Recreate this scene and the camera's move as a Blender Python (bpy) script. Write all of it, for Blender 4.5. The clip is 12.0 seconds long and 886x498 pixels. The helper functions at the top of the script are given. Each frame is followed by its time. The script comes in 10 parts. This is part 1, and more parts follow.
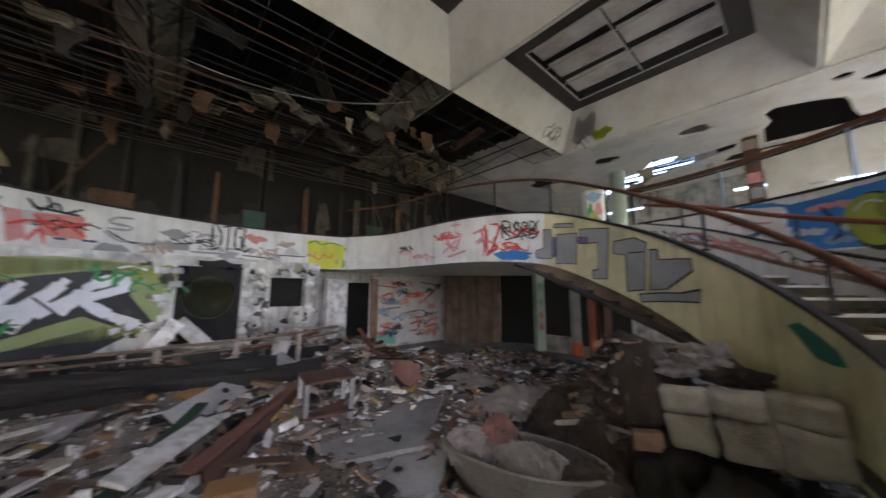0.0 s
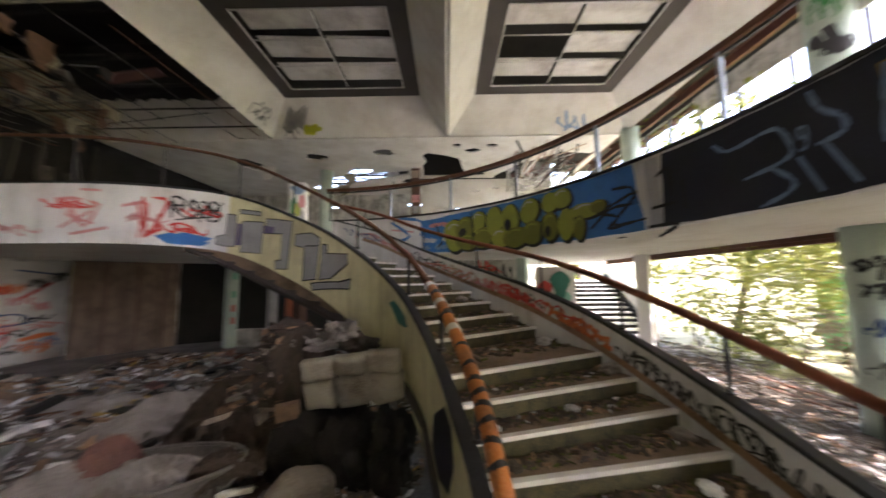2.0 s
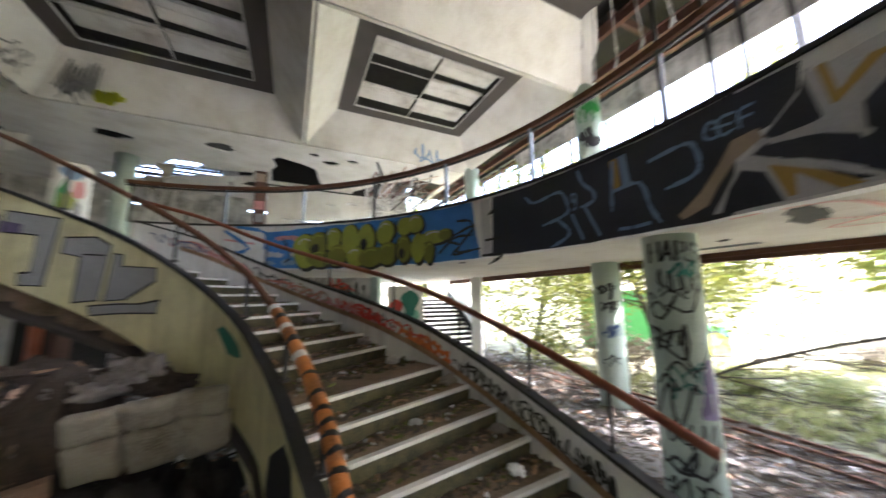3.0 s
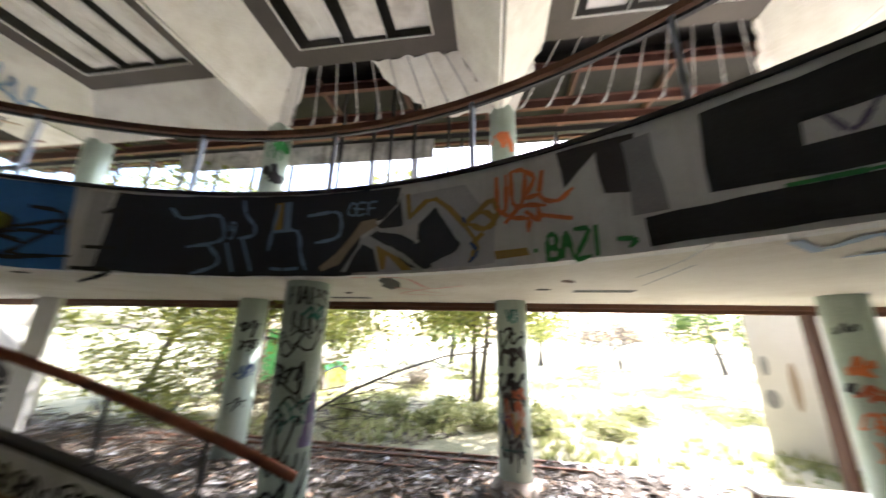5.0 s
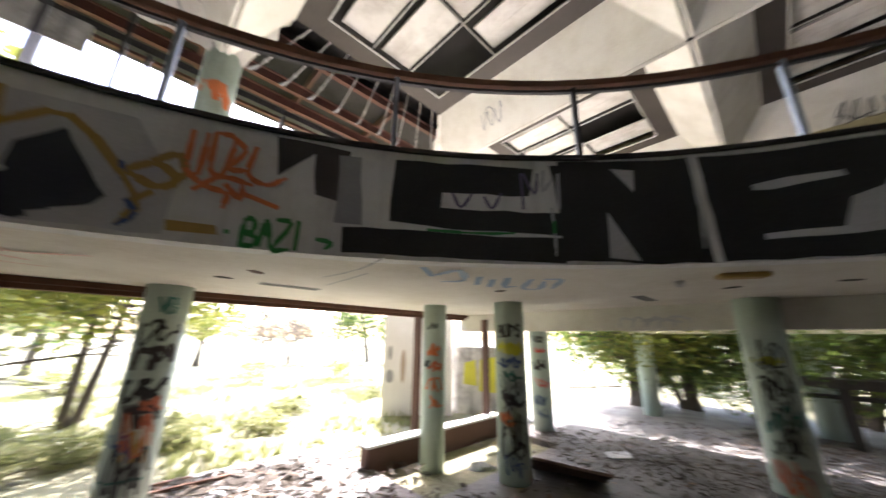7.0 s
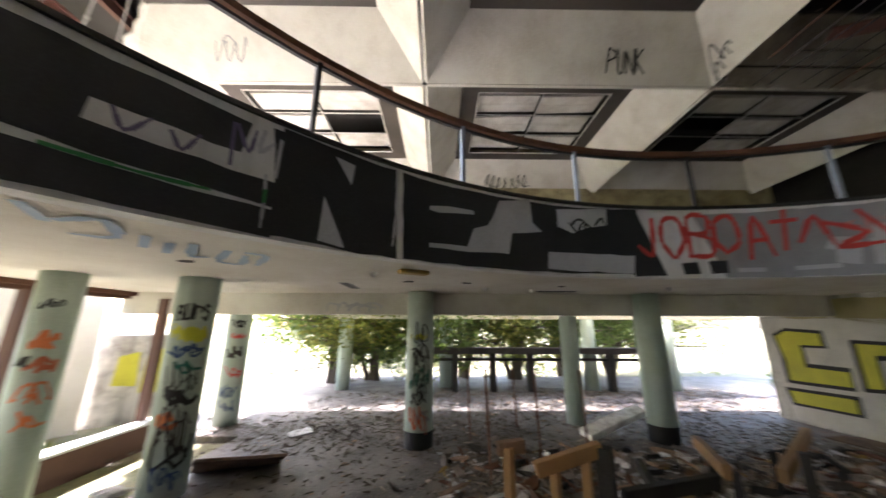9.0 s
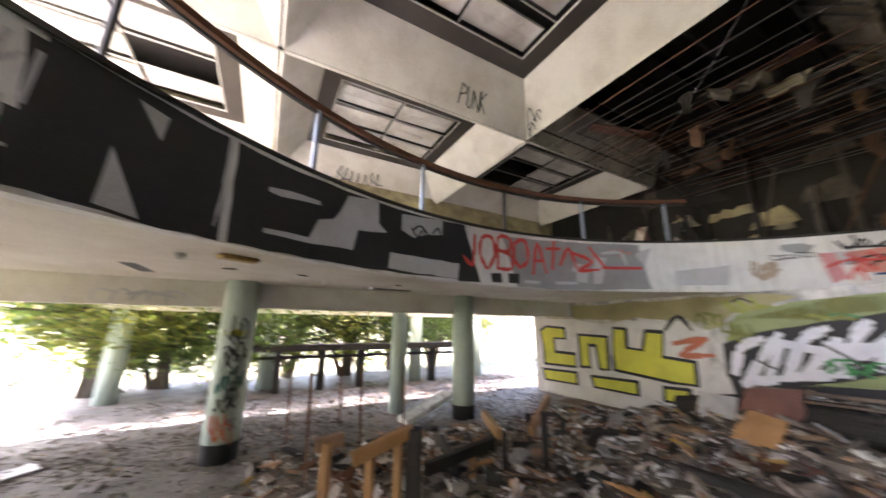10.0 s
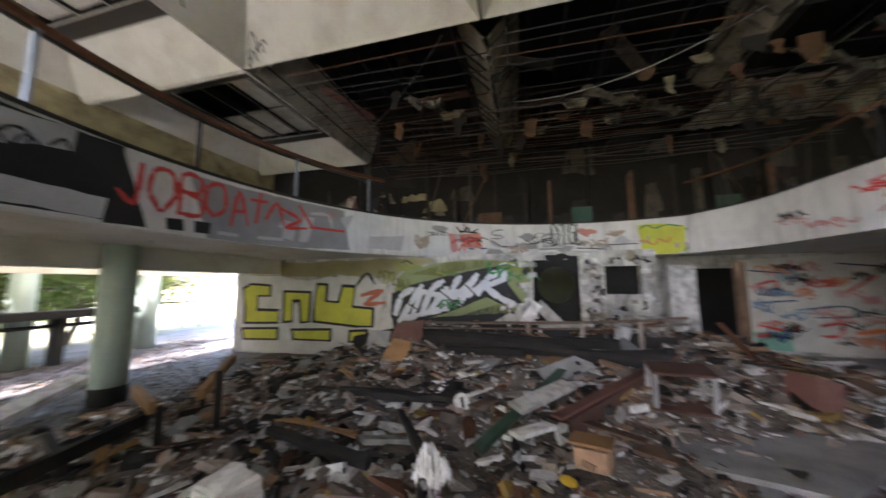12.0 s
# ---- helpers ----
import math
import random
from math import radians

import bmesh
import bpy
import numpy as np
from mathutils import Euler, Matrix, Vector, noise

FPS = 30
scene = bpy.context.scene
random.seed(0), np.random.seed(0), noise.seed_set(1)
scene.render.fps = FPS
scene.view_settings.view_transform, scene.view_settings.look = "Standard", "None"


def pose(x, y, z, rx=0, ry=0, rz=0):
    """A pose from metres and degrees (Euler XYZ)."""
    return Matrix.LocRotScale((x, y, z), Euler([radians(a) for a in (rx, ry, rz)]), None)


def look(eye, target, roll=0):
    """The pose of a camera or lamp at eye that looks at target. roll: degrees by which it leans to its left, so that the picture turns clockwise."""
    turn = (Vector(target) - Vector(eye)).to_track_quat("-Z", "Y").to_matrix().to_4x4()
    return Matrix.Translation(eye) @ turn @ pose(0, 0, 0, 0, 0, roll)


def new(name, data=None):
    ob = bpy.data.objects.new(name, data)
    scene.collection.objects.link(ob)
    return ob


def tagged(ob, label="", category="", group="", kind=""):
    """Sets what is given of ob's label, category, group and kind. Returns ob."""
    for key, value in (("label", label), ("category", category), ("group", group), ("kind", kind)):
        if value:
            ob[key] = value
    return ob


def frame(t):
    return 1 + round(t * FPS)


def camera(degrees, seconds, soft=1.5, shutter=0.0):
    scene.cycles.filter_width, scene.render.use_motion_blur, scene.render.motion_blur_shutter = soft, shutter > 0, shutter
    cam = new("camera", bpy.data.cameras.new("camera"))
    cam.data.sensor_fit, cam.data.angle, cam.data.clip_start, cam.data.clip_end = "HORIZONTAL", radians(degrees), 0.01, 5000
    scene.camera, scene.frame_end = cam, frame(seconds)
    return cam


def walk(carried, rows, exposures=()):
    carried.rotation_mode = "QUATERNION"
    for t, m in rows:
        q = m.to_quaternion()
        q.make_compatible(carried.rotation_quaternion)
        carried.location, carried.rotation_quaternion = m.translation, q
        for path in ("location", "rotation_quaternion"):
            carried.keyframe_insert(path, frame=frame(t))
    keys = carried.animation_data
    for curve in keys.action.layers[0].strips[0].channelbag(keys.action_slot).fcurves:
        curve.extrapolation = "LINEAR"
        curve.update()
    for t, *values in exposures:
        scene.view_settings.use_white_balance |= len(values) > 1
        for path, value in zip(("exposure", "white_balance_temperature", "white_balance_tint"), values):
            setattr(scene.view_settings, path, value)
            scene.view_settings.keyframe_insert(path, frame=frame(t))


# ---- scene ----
cam = camera(108.8, 12.0, shutter=0.7)
PATH = [
    (0.0, pose(-0.010, 0.012, 2.115, 97.60, -0.19, -0.15)),
    (0.5, pose(0.061, -0.066, 2.099, 97.29, -0.42, -10.24)),
    (1.0, pose(0.200, -0.192, 2.113, 96.27, -0.05, -21.34)),
    (1.5, pose(0.349, -0.338, 2.106, 95.80, 0.28, -33.28)),
    (2.0, pose(0.422, -0.415, 2.114, 95.59, 0.58, -47.82)),
    (2.5, pose(0.395, -0.431, 2.130, 97.18, 0.91, -59.93)),
    (3.0, pose(0.330, -0.442, 2.162, 98.37, 0.57, -73.89)),
    (5.0, pose(0.148, -0.604, 2.173, 105.34, -1.42, -130.09)),
    (5.5, pose(0.146, -0.594, 2.164, 106.69, -0.73, -144.69)),
    (6.0, pose(0.146, -0.591, 2.162, 106.51, -0.77, -156.98)),
    (6.5, pose(0.144, -0.583, 2.158, 105.74, -0.55, -167.87)),
    (7.0, pose(0.137, -0.576, 2.155, 105.76, -0.87, -182.70)),
    (9.0, pose(-0.113, -0.569, 2.109, 103.84, -0.19, -229.24)),
    (9.5, pose(-0.063, -0.549, 2.108, 104.50, 0.17, -242.12)),
    (10.0, pose(-0.032, -0.504, 2.101, 103.40, -0.60, -257.49)),
    (10.5, pose(-0.003, -0.405, 2.089, 100.27, -1.18, -268.74)),
    (11.0, pose(0.071, -0.291, 2.066, 98.18, -1.50, -281.36)),
    (11.5, pose(0.118, -0.210, 2.070, 97.16, -0.93, -292.17)),
    (12.0, pose(0.156, -0.151, 2.042, 96.20, 0.52, -304.30)),
]
walk(cam, PATH, exposures=[(0.0, 4.00, 5800, 24), (1.0, 3.85, 6250, 26), (2.0, 4.08, 6350, 25), (2.5, 4.30, 6000, 20), (3.0, 4.20, 5850, 19), (5.0, 3.42, 6050, 18), (5.5, 3.45, 6060, 18), (6.0, 3.48, 6070, 19), (7.0, 3.32, 6100, 20), (9.0, 3.70, 6150, 21), (9.5, 4.17, 6200, 22), (10.0, 4.52, 6250, 27), (10.5, 4.75, 6100, 26), (11.0, 4.57, 5980, 25), (11.5, 4.20, 5980, 24), (12.0, 3.93, 5950, 23)])

# ---- light ----
SUN_AZ, SUN_EL = 172.0, 50.0     # compass degrees clockwise from +y; the sun stands south, over the open facade
world = bpy.data.worlds.new("sky")
scene.world = world
world.use_nodes = True
wn = world.node_tree.nodes
sky = wn.new("ShaderNodeTexSky")
sky.sky_type = "NISHITA"
sky.sun_disc = False
sky.sun_elevation = radians(SUN_EL)
sky.sun_rotation = radians(SUN_AZ)
sky.air_density, sky.dust_density = 1.2, 3.0
wn["Background"].inputs["Strength"].default_value = 0.15
world.node_tree.links.new(sky.outputs["Color"], wn["Background"].inputs["Color"])
sun = new("sun", bpy.data.lights.new("sun", "SUN"))
sun.data.energy, sun.data.angle, sun.data.color = 3.5, radians(0.6), (1.0, 0.95, 0.87)
sa, se = radians(SUN_AZ), radians(SUN_EL)
sun.matrix_world = look((0, 0, 30), (-30 * math.sin(sa) * math.cos(se), -30 * math.cos(sa) * math.cos(se), 30 - 30 * math.sin(se)))

# ---- materials ----
def nodes_of(name):
    m = bpy.data.materials.new(name)
    m.use_nodes = True
    nt = m.node_tree
    return m, nt, nt.nodes["Principled BSDF"]


def surface(name, base, dark=None, light=None, scale=1.0, rough=0.8, metal=0.0, bump=0.2, grain=60.0, stain=0.5, vary=0.0, streak=0.0):
    """A worn surface: broad stains towards dark, fine grain towards light, optional vertical streaks, and relief."""
    m, nt, b = nodes_of(name)
    n, l = nt.nodes, nt.links
    dark = dark or tuple(c * 0.55 for c in base)
    light = light or tuple(min(1, c * 1.25) for c in base)
    geo = n.new("ShaderNodeNewGeometry")
    big = n.new("ShaderNodeTexNoise")
    big.inputs["Scale"].default_value, big.inputs["Detail"].default_value, big.inputs["Roughness"].default_value = 1.1 * scale, 7.0, 0.62
    fine = n.new("ShaderNodeTexNoise")
    fine.inputs["Scale"].default_value, fine.inputs["Detail"].default_value = grain * scale, 4.0
    l.new(geo.outputs["Position"], big.inputs["Vector"])
    l.new(geo.outputs["Position"], fine.inputs["Vector"])
    r1 = n.new("ShaderNodeMapRange")
    r1.inputs[1].default_value, r1.inputs[2].default_value = 0.42, 0.68
    r1.inputs[3].default_value, r1.inputs[4].default_value = 0.0, stain
    l.new(big.outputs[0], r1.inputs[0])
    mix1 = n.new("ShaderNodeMixRGB")
    mix1.inputs[1].default_value, mix1.inputs[2].default_value = (*base, 1), (*dark, 1)
    l.new(r1.outputs[0], mix1.inputs[0])
    r2 = n.new("ShaderNodeMapRange")
    r2.inputs[1].default_value, r2.inputs[2].default_value = 0.45, 0.75
    r2.inputs[3].default_value, r2.inputs[4].default_value = 0.0, 0.55
    l.new(fine.outputs[0], r2.inputs[0])
    mix2 = n.new("ShaderNodeMixRGB")
    mix2.inputs[2].default_value = (*light, 1)
    l.new(r2.outputs[0], mix2.inputs[0])
    l.new(mix1.outputs[0], mix2.inputs[1])
    out = mix2
    if streak:
        mp = n.new("ShaderNodeMapping")
        mp.inputs["Scale"].default_value = (5.0, 5.0, 0.35)
        l.new(geo.outputs["Position"], mp.inputs[0])
        st = n.new("ShaderNodeTexNoise")
        st.inputs["Scale"].default_value, st.inputs["Detail"].default_value = 1.6, 5.0
        l.new(mp.outputs[0], st.inputs["Vector"])
        r3 = n.new("ShaderNodeMapRange")
        r3.inputs[1].default_value, r3.inputs[2].default_value = 0.5, 0.72
        r3.inputs[3].default_value, r3.inputs[4].default_value = 0.0, streak
        l.new(st.outputs[0], r3.inputs[0])
        mix3 = n.new("ShaderNodeMixRGB")
        mix3.inputs[2].default_value = (dark[0] * 0.7, dark[1] * 0.68, dark[2] * 0.6, 1)
        l.new(r3.outputs[0], mix3.inputs[0])
        l.new(out.outputs[0], mix3.inputs[1])
        out = mix3
    if vary:
        oi = n.new("ShaderNodeObjectInfo")
        isl = n.new("ShaderNodeMath")
        isl.operation = "ADD"
        l.new(oi.outputs["Random"], isl.inputs[0])
        l.new(geo.outputs["Random Per Island"], isl.inputs[1])
        fr = n.new("ShaderNodeMath")
        fr.operation = "FRACT"
        l.new(isl.outputs[0], fr.inputs[0])
        rv = n.new("ShaderNodeMapRange")
        rv.inputs[3].default_value, rv.inputs[4].default_value = 1 - vary, 1 + vary
        l.new(fr.outputs[0], rv.inputs[0])
        hs = n.new("ShaderNodeHueSaturation")
        l.new(rv.outputs[0], hs.inputs["Value"])
        l.new(out.outputs[0], hs.inputs["Color"])
        l.new(hs.outputs[0], b.inputs["Base Color"])
    else:
        l.new(out.outputs[0], b.inputs["Base Color"])
    rr = n.new("ShaderNodeMapRange")
    rr.inputs[3].default_value, rr.inputs[4].default_value = max(0.05, rough - 0.15), min(1, rough + 0.12)
    l.new(fine.outputs[0], rr.inputs[0])
    l.new(rr.outputs[0], b.inputs["Roughness"])
    b.inputs["Metallic"].default_value = metal
    bp = n.new("ShaderNodeBump")
    bp.inputs["Strength"].default_value, bp.inputs["Distance"].default_value = bump, 0.02
    mm = n.new("ShaderNodeMath")
    mm.operation = "ADD"
    l.new(fine.outputs[0], mm.inputs[0])
    l.new(big.outputs[0], mm.inputs[1])
    l.new(mm.outputs[0], bp.inputs["Height"])
    l.new(bp.outputs[0], b.inputs["Normal"])
    return m


CREAM = surface("cream_plaster", (0.66, 0.64, 0.585), (0.42, 0.38, 0.31), (0.74, 0.72, 0.67), 1.1, 0.85, bump=0.12, grain=35, stain=0.6)
SOFFIT = surface("soffit_plaster", (0.68, 0.65, 0.59), (0.46, 0.40, 0.31), (0.76, 0.73, 0.68), 0.8, 0.85, bump=0.1, grain=30, stain=0.55)
PARAPET = surface("parapet_paint", (0.74, 0.735, 0.725), (0.40, 0.39, 0.38), (0.78, 0.78, 0.78), 1.6, 0.7, bump=0.15, grain=30, stain=0.45, streak=0.35)
BLACKPAINT = surface("black_paint", (0.016, 0.016, 0.018), (0.006, 0.006, 0.007), (0.045, 0.045, 0.048), 2.2, 0.6, bump=0.08, grain=25, stain=0.6)
FLOORMAT = surface("dirty_concrete_floor", (0.18, 0.164, 0.15), (0.045, 0.04, 0.037), (0.30, 0.275, 0.255), 1.4, 0.68, bump=0.35, grain=18, stain=0.9)
GROUNDMAT = surface("dry_earth_and_grass", (0.24, 0.225, 0.135), (0.11, 0.12, 0.05), (0.34, 0.32, 0.21), 1.2, 0.95, bump=0.6, grain=12, stain=0.8)
WALLMAT = surface("grimy_wall_plaster", (0.62, 0.605, 0.56), (0.12, 0.108, 0.09), (0.72, 0.71, 0.68), 1.9, 0.85, bump=0.25, grain=25, stain=0.9, streak=0.65)
COLMAT = surface("pale_green_column_paint", (0.45, 0.55, 0.48), (0.28, 0.34, 0.29), (0.58, 0.66, 0.60), 1.6, 0.65, bump=0.1, grain=30, stain=0.5, streak=0.3)
DARKFRAME = surface("dark_brown_board", (0.055, 0.045, 0.038), (0.03, 0.025, 0.02), (0.09, 0.08, 0.07), 1.0, 0.75, bump=0.1, stain=0.6)
RUST = surface("rusty_steel", (0.13, 0.058, 0.032), (0.06, 0.03, 0.02), (0.30, 0.12, 0.05), 3.0, 0.8, 0.25, bump=0.3, grain=40, stain=0.8)
DARKSTEEL = surface("dark_steel", (0.035, 0.034, 0.036), (0.015, 0.015, 0.015), (0.09, 0.07, 0.06), 2.0, 0.55, 0.4, bump=0.1, stain=0.6)
# char black; also the painted shade in gaps and holes
BURNTSHADE = surface("charred_timber_and_shade", (0.022, 0.019, 0.017), (0.008, 0.007, 0.007), (0.06, 0.055, 0.05), 2.0, 0.85, bump=0.6, grain=30, stain=0.8, vary=0.4)
PANELLIGHT = surface("pale_ceiling_panel", (0.62, 0.60, 0.56), (0.24, 0.20, 0.16), (0.72, 0.70, 0.67), 1.2, 0.8, bump=0.1, stain=0.7)
TRIMWHITE = surface("pale_metal_trim", (0.55, 0.54, 0.51), (0.35, 0.32, 0.28), (0.65, 0.64, 0.62), 2.0, 0.5, 0.3, bump=0.05)
STAIRMAT = surface("dirty_stair_tread", (0.22, 0.15, 0.105), (0.08, 0.06, 0.035), (0.38, 0.29, 0.22), 2.5, 0.9, bump=0.5, grain=20, stain=0.9)
NOSING = surface("aluminium_nosing", (0.76, 0.75, 0.73), (0.45, 0.42, 0.38), (0.84, 0.83, 0.82), 4.0, 0.42, 0.15, bump=0.1, stain=0.5)
YELLOWPAINT = surface("pale_yellow_paint", (0.70, 0.655, 0.38), (0.34, 0.30, 0.17), (0.76, 0.73, 0.50), 1.8, 0.75, bump=0.15, stain=0.6, streak=0.35)
BROWNWALL = surface("brown_render", (0.11, 0.055, 0.04), (0.06, 0.03, 0.022), (0.16, 0.09, 0.07), 1.5, 0.8, bump=0.2, stain=0.5)
TIMBER = surface("raw_timber", (0.36, 0.20, 0.085), (0.20, 0.10, 0.045), (0.45, 0.28, 0.13), 3.0, 0.75, bump=0.25, grain=50, stain=0.5, vary=0.2)
BARK = surface("bark", (0.10, 0.08, 0.06), (0.05, 0.04, 0.03), (0.16, 0.13, 0.10), 4.0, 0.95, bump=0.8, stain=0.6)
WHITEWALL = surface("white_render", (0.74, 0.73, 0.70), (0.52, 0.50, 0.46), (0.80, 0.79, 0.77), 0.8, 0.8, bump=0.1, stain=0.4)


def leafy(name, a, b):
    m, nt, p = nodes_of(name)
    n, l = nt.nodes, nt.links
    g = n.new("ShaderNodeNewGeometry")
    ramp = n.new("ShaderNodeMixRGB")
    ramp.inputs[1].default_value, ramp.inputs[2].default_value = (*a, 1), (*b, 1)
    l.new(g.outputs["Random Per Island"], ramp.inputs[0])
    l.new(ramp.outputs[0], p.inputs["Base Color"])
    p.inputs["Roughness"].default_value = 0.6
    tr = n.new("ShaderNodeBsdfTranslucent")
    l.new(ramp.outputs[0], tr.inputs[0])
    mx = n.new("ShaderNodeMixShader")
    mx.inputs[0].default_value = 0.45
    l.new(p.outputs[0], mx.inputs[1])
    l.new(tr.outputs[0], mx.inputs[2])
    l.new(mx.outputs[0], n["Material Output"].inputs[0])
    return m


LEAF = leafy("green_leaves", (0.05, 0.10, 0.02), (0.16, 0.21, 0.05))
LEAFYELLOW = leafy("yellow_green_leaves", (0.13, 0.17, 0.03), (0.30, 0.30, 0.07))
DRYLEAF = leafy("dry_brush", (0.13, 0.105, 0.075), (0.26, 0.22, 0.16))
GRASS = leafy("grass_blades", (0.16, 0.19, 0.06), (0.38, 0.37, 0.18))

# ---- shared builders ----
RC = Vector((-0.48, 3.67))          # centre of the round opening
RR = 6.92                            # its radius to the face of the parapet
ZB, ZT, ZF = 2.8, 3.81, 3.10         # underside, parapet top, upper floor
G0 = Vector((0.158, 6.682))          # a node of the roof grid; the building lies along U and V
U = Vector((math.cos(radians(41.45)), math.sin(radians(41.45))))
V = Vector((U.y, -U.x))
LU, LV = 5.07, 5.56                  # bay lengths
ZR, ZC = 6.6, 7.48                   # ribs' underside, coffers' top


def W(a, b, z=0.0):
    """World point from metres along U and V."""
    q = G0 + float(a) * U + float(b) * V
    return Vector((q.x, q.y, z))


FRAME_UV = Matrix(((U.x, -V.x, 0, G0.x), (U.y, -V.y, 0, G0.y), (0, 0, 1, 0), (0, 0, 0, 1)))   # local x along U, y against V


def part(name, bm, material, parent=None, label="", smooth=False):
    me = bpy.data.meshes.new(name)
    bm.normal_update()
    bm.to_mesh(me)
    bm.free()
    me.materials.append(material)
    if smooth:
        me.polygons.foreach_set("use_smooth", [True] * len(me.polygons))
    ob = new(name, me)
    if parent is not None:
        ob.parent = parent
        ob.matrix_parent_inverse = Matrix.Identity(4)
    if label:
        ob["label"] = label
    return ob


def box(bm, lo, hi, m=None, bev=0.0):
    """A box between two corners, optionally posed by m and with cut edges."""
    c = [(lo[k] + hi[k]) / 2 for k in range(3)]
    s = [hi[k] - lo[k] for k in range(3)]
    mat = Matrix.Translation(c) @ Matrix.Diagonal((*s, 1))
    made = bmesh.ops.create_cube(bm, size=1.0, matrix=mat)["verts"]
    if bev:
        es = {e for v in made for e in v.link_edges}
        made = list({v for f in bmesh.ops.bevel(bm, geom=list(es), offset=bev, segments=1, affect="EDGES", profile=0.5)["faces"] for v in f.verts} | {v for v in made if v.is_valid})
        made = [v for v in made if v.is_valid]
    if m is not None:
        bmesh.ops.transform(bm, matrix=m, verts=made)
    return made


def rod(bm, p, q, r, seg=8, r2=None):
    p, q = Vector(p), Vector(q)
    d = q - p
    m = Matrix.Translation((p + q) / 2) @ d.to_track_quat("Z", "Y").to_matrix().to_4x4()
    bmesh.ops.create_cone(bm, cap_ends=True, segments=seg, radius1=r, radius2=r if r2 is None else r2, depth=d.length, matrix=m)


def tube(bm, pts, r, seg=8):
    """A round bar along points."""
    pts = [Vector(p) for p in pts]
    rings = []
    for i, p in enumerate(pts):
        d = (pts[min(i + 1, len(pts) - 1)] - pts[max(i - 1, 0)]).normalized()
        s = d.cross(Vector((0, 0, 1)))
        s = s.normalized() if s.length > 1e-4 else Vector((1, 0, 0))
        t = s.cross(d)
        rings.append([bm.verts.new(p + r * (math.cos(a) * s + math.sin(a) * t)) for a in (2 * math.pi * k / seg for k in range(seg))])
    for x, y in zip(rings, rings[1:]):
        for k in range(seg):
            bm.faces.new((x[k], x[(k + 1) % seg], y[(k + 1) % seg], y[k]))
    bm.faces.new(rings[0][::-1])
    bm.faces.new(rings[-1])


def strip(bm, rows):
    """A closed bar: each row is a ring of corner points (same count), joined in order."""
    vs = [[bm.verts.new(p) for p in r] for r in rows]
    n = len(rows[0])
    for x, y in zip(vs, vs[1:]):
        for k in range(n):
            bm.faces.new((x[k], x[(k + 1) % n], y[(k + 1) % n], y[k]))
    bm.faces.new(vs[0][::-1])
    bm.faces.new(vs[-1])


def prism(bm, outline, z0, z1, holes=()):
    """A flat slab with the outline (and holes) given as 2D points."""
    edges = []
    for loop in (outline, *holes):
        vs = [bm.verts.new((p[0], p[1], z0)) for p in loop]
        edges += [bm.edges.new((vs[i], vs[(i + 1) % len(vs)])) for i in range(len(vs))]
    fs = [f for f in bmesh.ops.triangle_fill(bm, edges=edges, use_beauty=True)["geom"] if isinstance(f, bmesh.types.BMFace)]
    ex = bmesh.ops.extrude_face_region(bm, geom=fs)
    bmesh.ops.translate(bm, vec=(0, 0, z1 - z0), verts=[g for g in ex["geom"] if isinstance(g, bmesh.types.BMVert)])
    bmesh.ops.recalc_face_normals(bm, faces=bm.faces[:])


def smooth_line(keys, n):
    """Catmull-Rom points through keys, n to a span."""
    k = [Vector(p) for p in keys]
    k = [2 * k[0] - k[1]] + k + [2 * k[-1] - k[-2]]
    out = []
    for i in range(1, len(k) - 2):
        a, b, c, d = k[i - 1:i + 3]
        for j in range(n):
            t = j / n
            out.append(0.5 * (2 * b + (c - a) * t + (2 * a - 5 * b + 4 * c - d) * t * t + (3 * b - a - 3 * c + d) * t ** 3))
    return out + [k[-2]]


def ring(deg, r=RR, z=0.0):
    return Vector((RC.x + r * math.cos(radians(deg)), RC.y + r * math.sin(radians(deg)), z))


def setting(ob, label, category):
    return tagged(ob, label, category, kind="structure")


# ---- ground and floor ----
bm = bmesh.new()
bmesh.ops.create_grid(bm, x_segments=60, y_segments=60, size=1.0)
for v in bm.verts:
    v.co.x, v.co.y = 900 * v.co.x ** 3, 900 * v.co.y ** 3
    d = math.hypot(v.co.x, v.co.y)
    v.co.z = -0.12 + 0.5 * noise.noise(v.co * 0.05) * min(1, max(0, (d - 18) / 30))
setting(part("ground", bm, GROUNDMAT), "dry grassy earth with leaf litter round the ruin", "ground")

bm = bmesh.new()
out = [W(-20.0, -12.0), W(12.0, -12.0), W(12.0, 12.4), W(-8.3, 12.4), W(-8.3, 9.2), W(-12.0, 9.2), W(-12.0, 11.2), W(-20.0, 11.2)]
prism(bm, [p.xy for p in out], -0.7, 0.0)
setting(part("floor", bm, FLOORMAT), "dirty grey concrete floor strewn with grit and soot", "floor")
bm = bmesh.new()
prism(bm, [W(-12.0, 9.2).xy, W(-8.3, 9.2).xy, W(-8.3, 12.4).xy, W(-12.0, 12.4).xy], -0.7, -0.24)
setting(part("floor_pit", bm, FLOORMAT), "sunken planter bed full of rubble", "floor")
bm = bmesh.new()
box(bm, (-12.0, -10.95, -0.24), (-8.2, -10.7, 0.31), FRAME_UV, 0.015)
low_wall = setting(part("wall_low", bm, BROWNWALL), "low brown rendered planter wall with dusty top", "wall")
bm = bmesh.new()
box(bm, (-12.03, -10.98, 0.31), (-8.17, -10.67, 0.36), FRAME_UV, 0.012)
part("coping", bm, WHITEWALL, low_wall, "dusty pale coping")

